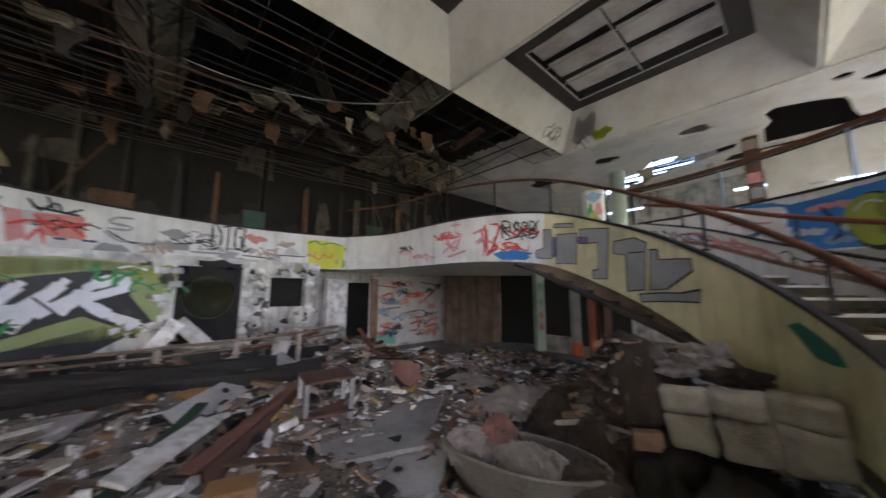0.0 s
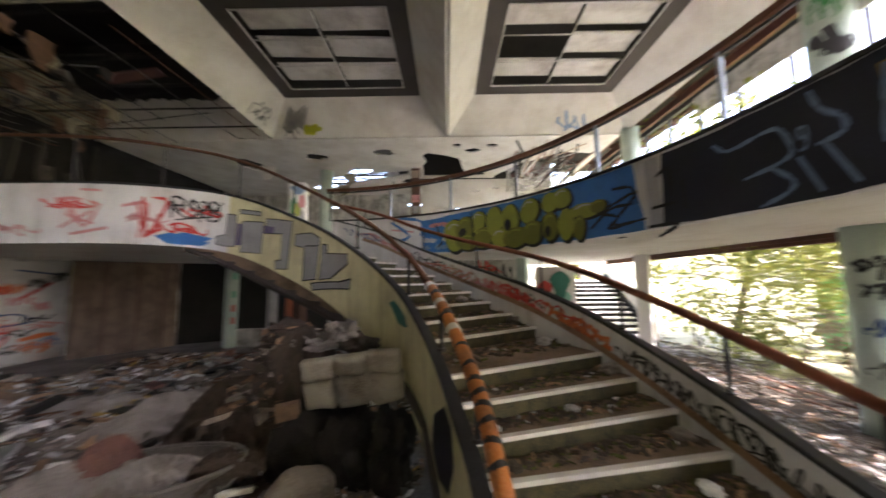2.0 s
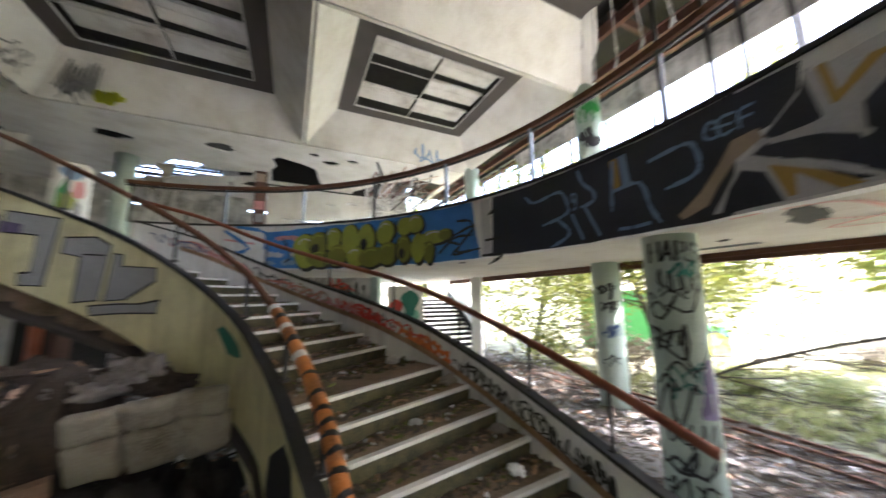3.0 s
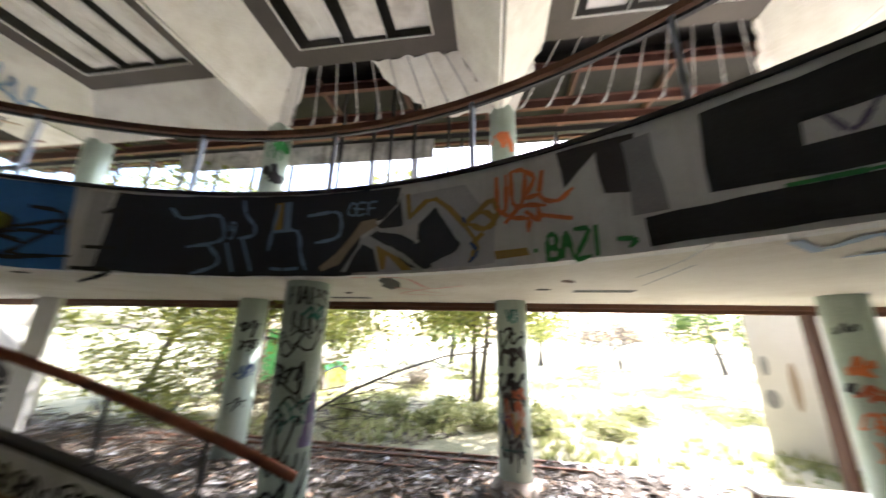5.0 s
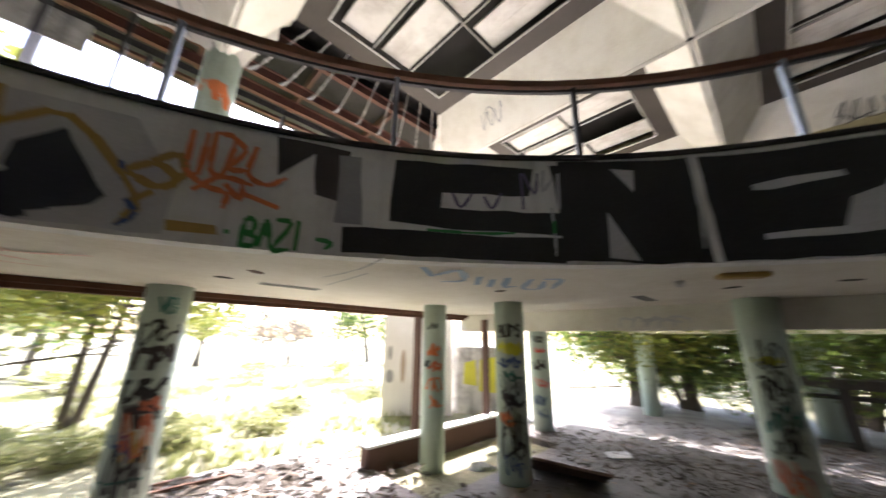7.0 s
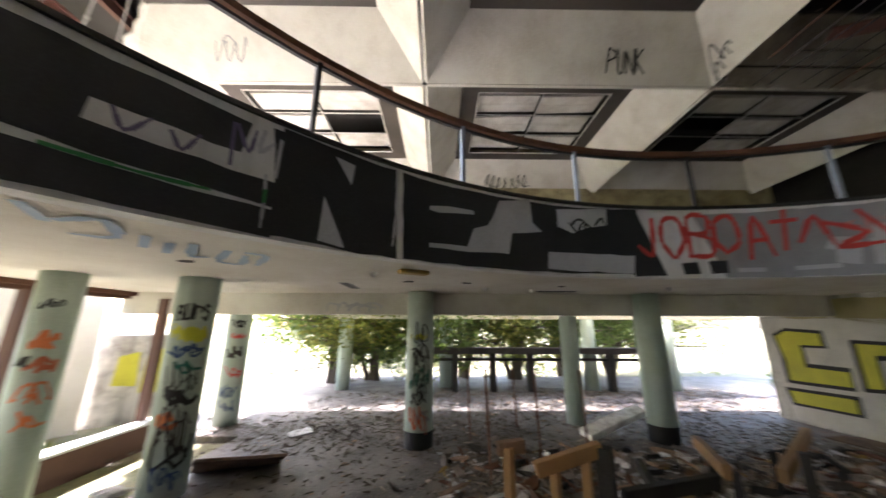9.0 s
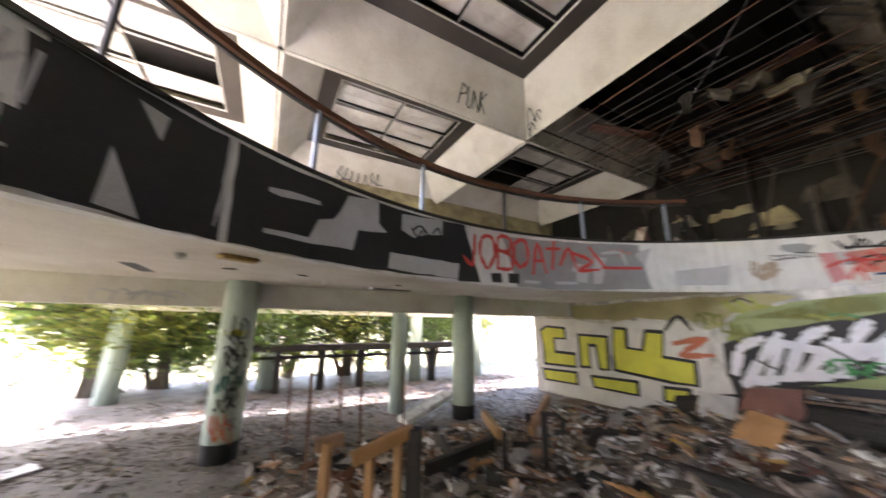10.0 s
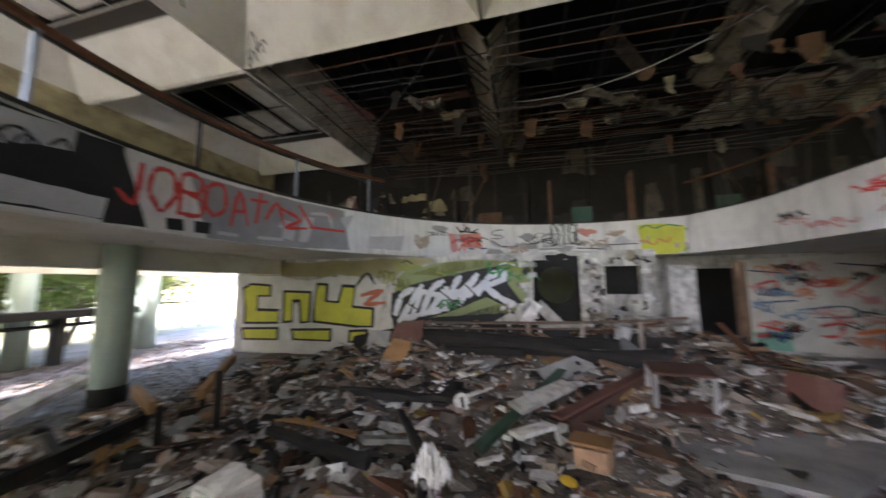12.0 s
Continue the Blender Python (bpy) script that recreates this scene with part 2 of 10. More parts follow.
# ---- upper floor slab round the opening ----
LEFT = [(-3.1, 10.06, 3.81), (-1.9, 9.62, 3.81), (-1.2, 9.1, 3.81), (-0.45, 8.3, 3.81), (0.3, 7.55, 3.81), (1.0, 6.98, 3.79), (1.75, 6.42, 3.72), (2.2, 5.86, 3.55), (2.52, 5.1, 3.25),
        (2.8, 4.2, 2.86), (2.95, 3.3, 2.38), (2.93, 2.6, 1.96), (2.7, 2.0, 1.64), (2.38, 1.46, 1.42), (2.02, 0.92, 1.16), (1.86, 0.7, 1.05), (1.66, 0.46, 0.9)]
RIGHT = [(5.05, 7.85, 3.81), (5.5, 6.6, 3.42), (5.72, 5.3, 2.9), (5.65, 4.1, 2.52), (5.45, 3.0, 2.22), (5.2, 2.0, 1.95), (4.85, 1.1, 1.66), (4.5, 0.4, 1.38), (4.1, -0.2, 1.13), (3.7, -0.75, 0.88), (3.45, -1.08, 0.72)]
left_line, right_line = smooth_line(LEFT, 6), smooth_line(RIGHT, 6)
hole = [ring(a, RR + 0.09).xy for a in np.arange(38, -250.1, -4.0)]
for k, p in enumerate(left_line[3:42]):
    d = left_line[k + 4].xy - left_line[k + 2].xy
    hole.append(p.xy + Vector((-d.y, d.x)).normalized() * 0.07)
hole += [Vector((2.6, 6.5)), Vector((4.6, 7.6))]
bm = bmesh.new()
prism(bm, [W(-15.3, -6.4).xy, W(11.0, -6.4).xy, W(11.0, 11.85).xy, W(-15.3, 11.85).xy], ZB, ZF, [hole])
upper_floor = setting(part("ceiling", bm, SOFFIT), "stained cream plaster soffit under the upper floor slab", "ceiling")

# ---- parapet ----
def wall_along(bm, pts, inner, outer, bottom, top):
    """A thin upright wall along a plan line; offsets to its left are positive."""
    rows = []
    for i, p in enumerate(pts):
        d = pts[min(i + 1, len(pts) - 1)].xy - pts[max(i - 1, 0)].xy
        n = Vector((-d.y, d.x)).normalized()
        zb, zt = bottom(p), top(p)
        a, b = p.xy + n * inner, p.xy + n * outer
        rows.append([(a.x, a.y, zb), (b.x, b.y, zb), (b.x, b.y, zt), (a.x, a.y, zt)])
    strip(bm, rows)


circle = [ring(a, RR, ZT) for a in np.arange(38, -252.1, -3.0)]
bm = bmesh.new()
wall_along(bm, circle, 0.0, 0.16, lambda p: ZB - 0.012, lambda p: ZT)
parapet = setting(part("parapet", bm, PARAPET), "round concrete balcony parapet covered in graffiti", "parapet")
bm = bmesh.new()
wall_along(bm, circle, -0.03, 0.19, lambda p: ZT, lambda p: ZT + 0.045)
part("coping", bm, DARKSTEEL, parapet, "dark worn coping along the parapet")

# ---- stair ----
stair = setting(new("stair"), "curved concrete stair, littered with soil and rubble", "stair")


def low(p):
    return max(-0.02, p.z - 1.02)


bm = bmesh.new()
wall_along(bm, left_line[:40], 0.0, 0.07, low, lambda p: p.z)
part("stringer", bm, PARAPET, stair, "white plastered gallery edge with graffiti")
bm = bmesh.new()
wall_along(bm, left_line[39:], 0.0, 0.07, low, lambda p: p.z)
part("stringer", bm, YELLOWPAINT, stair, "pale yellow stair stringer with grey block letters")
bm = bmesh.new()
wall_along(bm, left_line, -0.014, 0.08, lambda p: p.z, lambda p: p.z + 0.04)
part("coping", bm, BLACKPAINT, stair)
bm = bmesh.new()
wall_along(bm, right_line, 0.0, 0.10, low, lambda p: p.z)
part("stringer", bm, PARAPET, stair, "white stair stringer with red and black graffiti")
bm = bmesh.new()
wall_along(bm, right_line, -0.014, 0.114, lambda p: p.z, lambda p: p.z + 0.04)
part("coping", bm, BLACKPAINT, stair)
right_foot = [right_line[-1], Vector((3.33, -1.27, 0.63)), Vector((3.2, -1.5, 0.52)), Vector((3.08, -1.7, 0.42))]
bm = bmesh.new()
wall_along(bm, right_foot, 0.0, 0.10, low, lambda p: p.z)
part("stringer", bm, PARAPET, stair, "scuffed foot of the white stair stringer")
bm = bmesh.new()
wall_along(bm, right_foot, -0.014, 0.114, lambda p: p.z, lambda p: p.z + 0.04)
part("coping", bm, BLACKPAINT, stair)
# flights: nosing ends, left and right, three to the floor, then a landing and the upper flight
def along(line, t):
    x = min(1.0, max(0.0, t)) * (len(line) - 1)
    a = int(x)
    return line[a].lerp(line[min(a + 1, len(line) - 1)], x - a)


def shifted(pts, off):
    out = []
    for i, p in enumerate(pts):
        d = (pts[min(i + 1, len(pts) - 1)] - pts[max(i - 1, 0)]).xy
        n = Vector((-d.y, d.x)).normalized() * off
        out.append(p + Vector((n.x, n.y, 0)))
    return out


up_left, up_right = shifted(left_line, 0.08)[::-1], shifted(right_line, 0.06)[::-1]
TL = [0.0813, 0.1047, 0.1281, 0.1497, 0.1713, 0.1966, 0.2228, 0.3006] + [0.3006 + 0.0343 * k for k in range(1, 12)]
TR = [0.0, 0.06, 0.12, 0.181, 0.246, 0.306, 0.368, 0.494] + [0.494 + 0.0506 * k for k in range(1, 12)]
RISE = 0.1705
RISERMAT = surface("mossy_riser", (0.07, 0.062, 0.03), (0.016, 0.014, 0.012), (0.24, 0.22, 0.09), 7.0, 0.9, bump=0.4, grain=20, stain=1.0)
for k in range(len(TL) - 1):
    z = RISE * (k + 1)
    l0, l1, r0, r1 = along(up_left, TL[k]), along(up_left, TL[k + 1] + 0.01), along(up_right, TR[k]), along(up_right, TR[k + 1] + 0.01)
    bm = bmesh.new()
    prism(bm, [l0.xy, r0.xy, r1.xy, l1.xy], max(0, z - 0.24), z)
    step = part("step", bm, STAIRMAT, stair)
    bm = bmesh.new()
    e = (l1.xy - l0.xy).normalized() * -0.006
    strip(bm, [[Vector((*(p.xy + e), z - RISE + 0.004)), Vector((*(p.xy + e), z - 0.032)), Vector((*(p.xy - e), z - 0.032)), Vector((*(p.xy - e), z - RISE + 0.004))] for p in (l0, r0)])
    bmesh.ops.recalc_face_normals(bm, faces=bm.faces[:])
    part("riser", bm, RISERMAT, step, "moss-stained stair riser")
    d = (r0.xy - l0.xy).normalized()
    n = Vector((-d.y, d.x)) * -1
    if n.dot(l1.xy - l0.xy) > 0:
        n = -n
    bm = bmesh.new()
    a, b = l0.xy + n * 0.02, r0.xy + n * 0.02
    prism(bm, [a, b, b - n * 0.06, a - n * 0.06], z - 0.03, z + 0.006)
    part("nosing", bm, NOSING, step, "pale metal stair nosing")
# sloping underside between the stringers
bm = bmesh.new()
rows = []
for k in range(0, len(TL) - 1):
    a, b = along(up_left, TL[k]), along(up_right, TR[k])
    out = (a - b).xy.normalized() * 0.13
    a = Vector((a.x + out.x, a.y + out.y, 0))
    z = max(-0.06, RISE * (k + 1) - 0.42)
    rows.append([(a.x, a.y, z), (b.x, b.y, z), (b.x, b.y, z + 0.06), (a.x, a.y, z + 0.06)])
strip(bm, rows)
part("underside", bm, DARKFRAME, stair, "dark brown underside of the stair")


def rail_on(name, pts, lift, r, mat, post_mat, every, label):
    """A round handrail over a plan line, with posts down to the line."""
    top = tagged(new(name), label, "handrail")
    bm = bmesh.new()
    tube(bm, [p + Vector((0, 0, lift(i / (len(pts) - 1)))) for i, p in enumerate(pts)], r, 10)
    part("rail", bm, mat, top, smooth=True)
    for i in range(every // 2, len(pts), every):
        p = pts[i]
        bm = bmesh.new()
        rod(bm, p + Vector((0, 0, 0.04)), p + Vector((0, 0, lift(i / (len(pts) - 1)))), 0.018, 8)
        post = part("post", bm, post_mat, top)
        bm = bmesh.new()
        rod(bm, p + Vector((0, 0, 0.045)), p + Vector((0, 0, 0.065)), 0.04, 10)
        part("base_plate", bm, post_mat, post)
    return top


def inset(pts, off):
    out = []
    for i, p in enumerate(pts):
        d = (pts[min(i + 1, len(pts) - 1)] - pts[max(i - 1, 0)]).xy
        n = Vector((-d.y, d.x)).normalized() * off
        out.append(p + Vector((n.x, n.y, 0)))
    return out


REDRAIL = surface("red_rusty_rail", (0.24, 0.07, 0.035), (0.09, 0.035, 0.022), (0.38, 0.13, 0.06), 3.0, 0.65, 0.1, bump=0.2, grain=40, stain=0.7)
RAILORANGE = surface("orange_painted_rail", (0.52, 0.17, 0.03), (0.14, 0.06, 0.03), (0.62, 0.30, 0.12), 4.0, 0.6, bump=0.2, grain=20, stain=0.9)
lower, upper = inset(left_line, 0.09)[54:], inset(left_line, 0.07)[:55]
lift_of = lambda c: 0.52 - 0.3 * (c / (len(lower) - 1)) ** 2.2
rail_on("handrail", lower[:20], lambda t: lift_of(19 * t), 0.036, RUST, DARKSTEEL, 9, "dark rusty handrail on the inner stair edge")
orange_rail = rail_on("handrail", lower[19:], lambda t: lift_of(19 + (len(lower) - 20) * t), 0.05, RAILORANGE, DARKSTEEL, 9, "stair handrail daubed orange with black stripes")
rail_on("handrail", upper, lambda t: 0.92 - 0.40 * t ** 2, 0.03, RUST, DARKSTEEL, 9, "rusty handrail over the stair parapet")
rail_on("handrail", inset(right_line, 0.07) + [Vector((3.33, -1.36, 0.60)), Vector((3.14, -1.61, 0.47))], lambda t: 0.5 + 0.08 * t, 0.042, REDRAIL, DARKSTEEL, 9, "rusty red handrail along the stair")
for k in range(13):
    i = 19 + k * 1.7
    if i + 1 < len(lower) - 1:
        c = int(i)
        p = lower[c].lerp(lower[c + 1], i - c) + Vector((0, 0, lift_of(i)))
        q = lower[c + 1].lerp(lower[min(c + 2, len(lower) - 1)], i - c) + Vector((0, 0, lift_of(i + 1)))
        m = (p + q) / 2
        d = (q - p).normalized() * (0.035 if k < 5 else 0.016)
        side = d.cross(Vector((0, 0, 1))).normalized() * 0.012 * (-1) ** k
        bm = bmesh.new()
        rod(bm, m - d + side * 0.4, m + d - side * 0.4, 0.0525, 12)
        part("stripe", bm, WHITEWALL if k < 5 and k % 2 == 0 else BLACKPAINT, orange_rail, "white painted stripe" if k < 5 and k % 2 == 0 else "black painted stripe")

# ---- rail round the opening ----
top_rail = tagged(new("balcony_rail"), "dark steel balcony rail on thin posts above the parapet", "handrail")
bm = bmesh.new()
wall_along(bm, [ring(a, 7.0, 0) for a in np.arange(40, -176.1, -3.0)], -0.045, 0.045, lambda p: 4.715, lambda p: 4.79)
part("rail", bm, RUST, top_rail, "rust-stained flat top rail")
bm = bmesh.new()
wall_along(bm, [ring(a, 7.0, 0) for a in np.arange(40, -176.1, -3.0)], -0.02, 0.02, lambda p: 4.66, lambda p: 4.69)
part("lower_bar", bm, DARKSTEEL, top_rail)
STEELBLUE = surface("grey_blue_post_paint", (0.25, 0.29, 0.36), (0.10, 0.11, 0.13), (0.36, 0.40, 0.46), 3.0, 0.55, 0.2, bump=0.1, stain=0.6)
for k in range(15):
    a = 39.0 - 15.1 * k
    bm = bmesh.new()
    p = ring(a, 7.0, ZT + 0.03)
    m = Matrix.Translation(p) @ Matrix.Rotation(radians(a), 4, "Z")
    box(bm, (-0.03, -0.022, 0), (0.03, 0.022, 0.87), m)
    part("post", bm, STEELBLUE if k % 3 else DARKSTEEL, top_rail)

# ---- columns ----
def column(x, y, z0, z1, r=0.255):
    bm = bmesh.new()
    rod(bm, (0, 0, 0), (0, 0, z1 - z0), r, 28)
    ob = part("column", bm, COLMAT, smooth=True)
    for f in ob.data.polygons:
        f.use_smooth = abs(f.normal.z) < 0.5
    ob.location = (x, y, z0)
    return tagged(ob, "round pale green concrete column with graffiti tags", "column", "columns", "structure")


COLS = [(4.46, -1.92, 0, 0.262), (7.58, -1.85, 0, 0.26), (3.74, -5.18, 0, 0.26), (-1.32, -6.37, 0, 0.26), (-4.74, -5.15, 0, 0.26), (-8.04, -1.77, 0, 0.26), (0.0, -7.15, -0.24, 0.225), (-2.85, -9.35, 0, 0.26), (-8.11, -3.45, 0, 0.2), (-6.85, -11.0, 0, 0.24), (-9.6, -8.6, 0, 0.24), (-12.6, -4.4, 0, 0.24), (-14.5, -2.3, 0, 0.3)]
for x, y, z, r in COLS:
    column(x, y, z, (2.40 if (Vector((x, y)) - G0).dot(U) < -16 else ZB) - 0.002, r)
for x, y in ((7.5, -1.75), (3.74, -5.1), (11.3, 1.6), (W(1.6 * LU, 0.6).x, W(1.6 * LU, 0.6).y)):
    column(x, y, ZF + 0.002, ZR + 0.1, 0.26)

# ---- roof: coffers between ribs ----
def node(i, j):
    return i * LU, j * LV


coffer_sides = {}
def coffer(i, j, faces="abcd", panels=True):
    """One bay: four sloped plaster sides up to a dark board with a louvred light opening."""
    (a0, b0), (a1, b1) = node(i, j), node(i + 1, j + 1)
    w, t = 0.80, 0.045
    c = [(a0 + t, b0 + t), (a1 - t, b0 + t), (a1 - t, b1 - t), (a0 + t, b1 - t)]
    d = [(a0 + w, b0 + w), (a1 - w, b0 + w), (a1 - w, b1 - w), (a0 + w, b1 - w)]
    top = setting(new("ceiling_coffer"), "sloped cream plaster ceiling coffer with dark louvred light frame", "ceiling")
    for k, key in enumerate("abcd"):
        if key not in faces:
            continue
        n = (k + 1) % 4
        bm = bmesh.new()
        q = [W(*c[k], ZR), W(*c[n], ZR), W(*d[n], ZC), W(*d[k], ZC)]
        nn = (q[1] - q[0]).cross(q[3] - q[0]).normalized()
        mid = W((a0 + a1) / 2, (b0 + b1) / 2, ZR)
        if nn.dot(mid - q[0]) > 0:
            nn = -nn
        strip(bm, [q, [p + nn * 0.05 for p in q]])
        bmesh.ops.recalc_face_normals(bm, faces=bm.faces[:])
        part("side", bm, CREAM, top)
    # dark board
    f = 0.42
    e = [(a0 + w + f, b0 + w + f), (a1 - w - f, b0 + w + f), (a1 - w - f, b1 - w - f), (a0 + w + f, b1 - w - f)]
    bm = bmesh.new()
    prism(bm, [W(*p).xy for p in d], ZC, ZC + 0.04, [[W(*p).xy for p in e]])
    part("board", bm, DARKFRAME, top)
    bm = bmesh.new()
    for k in range(4):
        n = (k + 1) % 4
        p, q = W(*e[k], ZC - 0.012), W(*e[n], ZC - 0.012)
        rod(bm, p, q, 0.02, 4)
    part("trim", bm, TRIMWHITE, top)
    if panels:
        (x0, y0), (x1, y1) = e[0], e[2]
        r = random.Random(i * 37 + j * 11 + 5)
        pitch, half = (x1 - x0) / 3, (y1 - y0) / 2
        for k in range(3):
            for h in range(2):
                if r.random() < 0.12:
                    continue
                u0, u1 = x0 + pitch * k + 0.03, x0 + pitch * (k + r.uniform(0.70, 0.82))
                v0, v1 = y0 + half * h + 0.03, y0 + half * (h + 1) - 0.03
                z = ZC + 0.13 + r.uniform(-0.02, 0.04)
                sag = r.uniform(-0.10, 0.0) if r.random() < 0.3 else 0.0
                bm = bmesh.new()
                w = (u1 - u0) / 2
                for q in range(2):
                    p = [W(u0 + w * q, v0, z), W(u0 + w * (q + 1) - 0.02, v0, z), W(u0 + w * (q + 1) - 0.02, v1, z + sag), W(u0 + w * q, v1, z + sag)]
                    strip(bm, [p, [c + Vector((0, 0, 0.03)) for c in p]])
                    edge = W(u0 + w * (q + 1) - 0.03, v0, z - 0.006)
                    strip(bm, [[edge, edge + U.to_3d() * 0.03, edge + U.to_3d() * 0.03 + Vector((0, 0, 0.05)), edge + Vector((0, 0, 0.05))], [c + V.to_3d() * (v1 - v0) + Vector((0, 0, sag)) for c in (edge, edge + U.to_3d() * 0.03, edge + U.to_3d() * 0.03 + Vector((0, 0, 0.05)), edge + Vector((0, 0, 0.05)))]])
                bmesh.ops.recalc_face_normals(bm, faces=bm.faces[:])
                part("panel", bm, PANELLIGHT, top)
        for k in (1, 2):
            bm = bmesh.new()
            rod(bm, W(x0 + pitch * k, y0, ZC + 0.05), W(x0 + pitch * k, y1, ZC + 0.05), 0.016, 4)
            part("crossbar", bm, TRIMWHITE, top)
        bm = bmesh.new()
        rod(bm, W(x0, (y0 + y1) / 2, ZC + 0.05), W(x1, (y0 + y1) / 2, ZC + 0.05), 0.02, 4)
        part("crossbar", bm, TRIMWHITE, top)
    return top


INTACT = {(-1, 0): "abcd", (0, 0): "abcd", (0, 1): "abcd", (-1, 1): "abd", (-2, 0): "abcd", (-2, 1): "abd", (-3, 0): "abcd", (-3, 1): "abcd", (-3, -1): "abcd"}
for (i, j), f in INTACT.items():
    coffer(i, j, f)

# roof deck
bm = bmesh.new()
prism(bm, [W(-15.5, -9.0).xy, W(12.0, -9.0).xy, W(12.0, 11.4).xy, W(-15.5, 11.4).xy], ZC + 0.75, ZC + 0.9, [[W(a, b).xy, W(a + 0.16, b).xy, W(a + 0.16, b + n).xy, W(a, b + n).xy] for a, b, n in ((8.5, 1.2, 1.6), (9.3, 2.4, 1.3), (10.2, -0.6, 1.4), (10.4, 3.2, 1.0))])
setting(part("roof", bm, BURNTSHADE), "dark sooty roof deck", "roof")
bm = bmesh.new()
prism(bm, [W(-11.0, 11.12).xy, W(12.0, 11.12).xy, W(12.0, 14.0).xy, W(-11.0, 14.0).xy], ZC + 0.3, ZC + 0.38)
setting(part("roof_eave", bm, BURNTSHADE), "dark weathered eave boards", "roof")
REDSTEEL = surface("red_oxide_steel", (0.11, 0.042, 0.03), (0.04, 0.02, 0.017), (0.20, 0.09, 0.065), 2.0, 0.7, 0.2, bump=0.15, stain=0.7)
for k, (b, z) in enumerate(((11.0, ZC - 0.05), (11.75, ZC - 0.3), (12.6, ZC - 0.1), (13.5, ZC + 0.1))):
    bm = bmesh.new()
    box(bm, (-10.9, -b - 0.05, z - 0.02), (11.0, -b + 0.05, z), FRAME_UV)
    box(bm, (-10.9, -b - 0.01, z), (11.0, -b + 0.01, z + 0.2), FRAME_UV)
    box(bm, (-10.9, -b - 0.05, z + 0.2), (11.0, -b + 0.05, z + 0.22), FRAME_UV)
    setting(part("roof_purlin", bm, REDSTEEL), "red oxide painted steel roof beam", "beam")
for k in range(12):
    a = -10.5 + 1.9 * k
    bm = bmesh.new()
    box(bm, (a - 0.04, -13.9, ZC + 0.1), (a + 0.04, -10.9, ZC + 0.29), FRAME_UV)
    setting(part("roof_rafter", bm, BROWNWALL), "brown roof rafter", "beam")

# ragged remains of the outer coffer sides, and the bare hangers
def ragged(name, pts, thick, mat, label, seed):
    """A torn plaster sheet with a broken outline, bounded by the given corner points (planar)."""
    rnd = random.Random(seed)
    pts = [Vector(p) for p in pts]
    nrm = (pts[1] - pts[0]).cross(pts[2] - pts[0]).normalized()
    line = []
    for i, p in enumerate(pts):
        q = pts[(i + 1) % len(pts)]
        n = max(2, int((q - p).length / 0.14))
        side = nrm.cross(q - p).normalized()
        for k in range(n):
            w = 0.0 if k == 0 else rnd.uniform(-0.06, 0.06)
            line.append(p.lerp(q, k / n) + side * w)
    bm = bmesh.new()
    vs = [bm.verts.new(p) for p in line]
    es = [bm.edges.new((vs[i], vs[(i + 1) % len(vs)])) for i in range(len(vs))]
    fs = [f for f in bmesh.ops.triangle_fill(bm, edges=es)["geom"] if isinstance(f, bmesh.types.BMFace)]
    ex = bmesh.ops.extrude_face_region(bm, geom=fs)
    bmesh.ops.translate(bm, vec=nrm * thick, verts=[g for g in ex["geom"] if isinstance(g, bmesh.types.BMVert)])
    bmesh.ops.recalc_face_normals(bm, faces=bm.faces[:])
    return setting(part(name, bm, mat), label, "ceiling")


def slope(i, j, s, t):
    """A point on the outer (V+) sloped side of bay i, j: s along, t up (0 to 1)."""
    (a0, b0), (a1, b1) = node(i, j), node(i + 1, j + 1)
    w = 0.8 * t
    return W(a0 + w + (a1 - a0 - 2 * w) * s, b1 - 0.04 - w, ZR + (ZC - ZR) * t)


STRAPMETAL = surface("dull_galvanised_steel", (0.30, 0.29, 0.28), (0.12, 0.10, 0.09), (0.42, 0.41, 0.40), 3.0, 0.55, 0.3, bump=0.1, stain=0.7)
TORN = "torn remains of a cream plaster coffer side"
ragged("ceiling_torn", [slope(-1, 1, 0.0, 0.02), slope(-1, 1, 0.28, 0.05), slope(-1, 1, 0.42, 0.6), slope(-1, 1, 0.5, 0.98), slope(-1, 1, 0.0, 0.98)], 0.03, CREAM, TORN, 3)
ragged("ceiling_torn", [slope(-1, 1, 0.93, 0.02), slope(-1, 1, 1.0, 0.02), slope(-1, 1, 1.0, 0.98), slope(-1, 1, 0.9, 0.98)], 0.03, CREAM, TORN, 4)
ragged("ceiling_torn", [slope(-2, 1, 0.94, 0.02), slope(-2, 1, 1.0, 0.02), slope(-2, 1, 1.0, 0.98)], 0.03, CREAM, TORN, 5)
ragged("ceiling_torn", [slope(-2, 1, 0.0, 0.02), slope(-2, 1, 0.06, 0.02), slope(-2, 1, 0.02, 0.98), slope(-2, 1, 0.0, 0.98)], 0.03, CREAM, TORN, 6)
for i in (-1, -2):
    for k in range(9):
        s = 0.08 + 0.105 * k
        hanger = tagged(new("ceiling_hanger"), "bare galvanised ceiling hanger with a bent clip", "hanger", "ceiling hangers", "structure")
        p, q = slope(i, 1, s, 0.98), slope(i, 1, s, 0.06)
        bm = bmesh.new()
        rod(bm, p, q, 0.016, 6)
        strap = part("strap", bm, STRAPMETAL, hanger)
        bm = bmesh.new()
        d = (q - p).normalized()
        rod(bm, q - d * 0.12, q + U.to_3d() * 0.07 + Vector((0, 0, -0.03)), 0.022, 6)
        part("clip", bm, STRAPMETAL, strap)
        bm = bmesh.new()
        rod(bm, q - d * 0.30, q - d * 0.26, 0.03, 6)
        part("clip", bm, STRAPMETAL, strap)

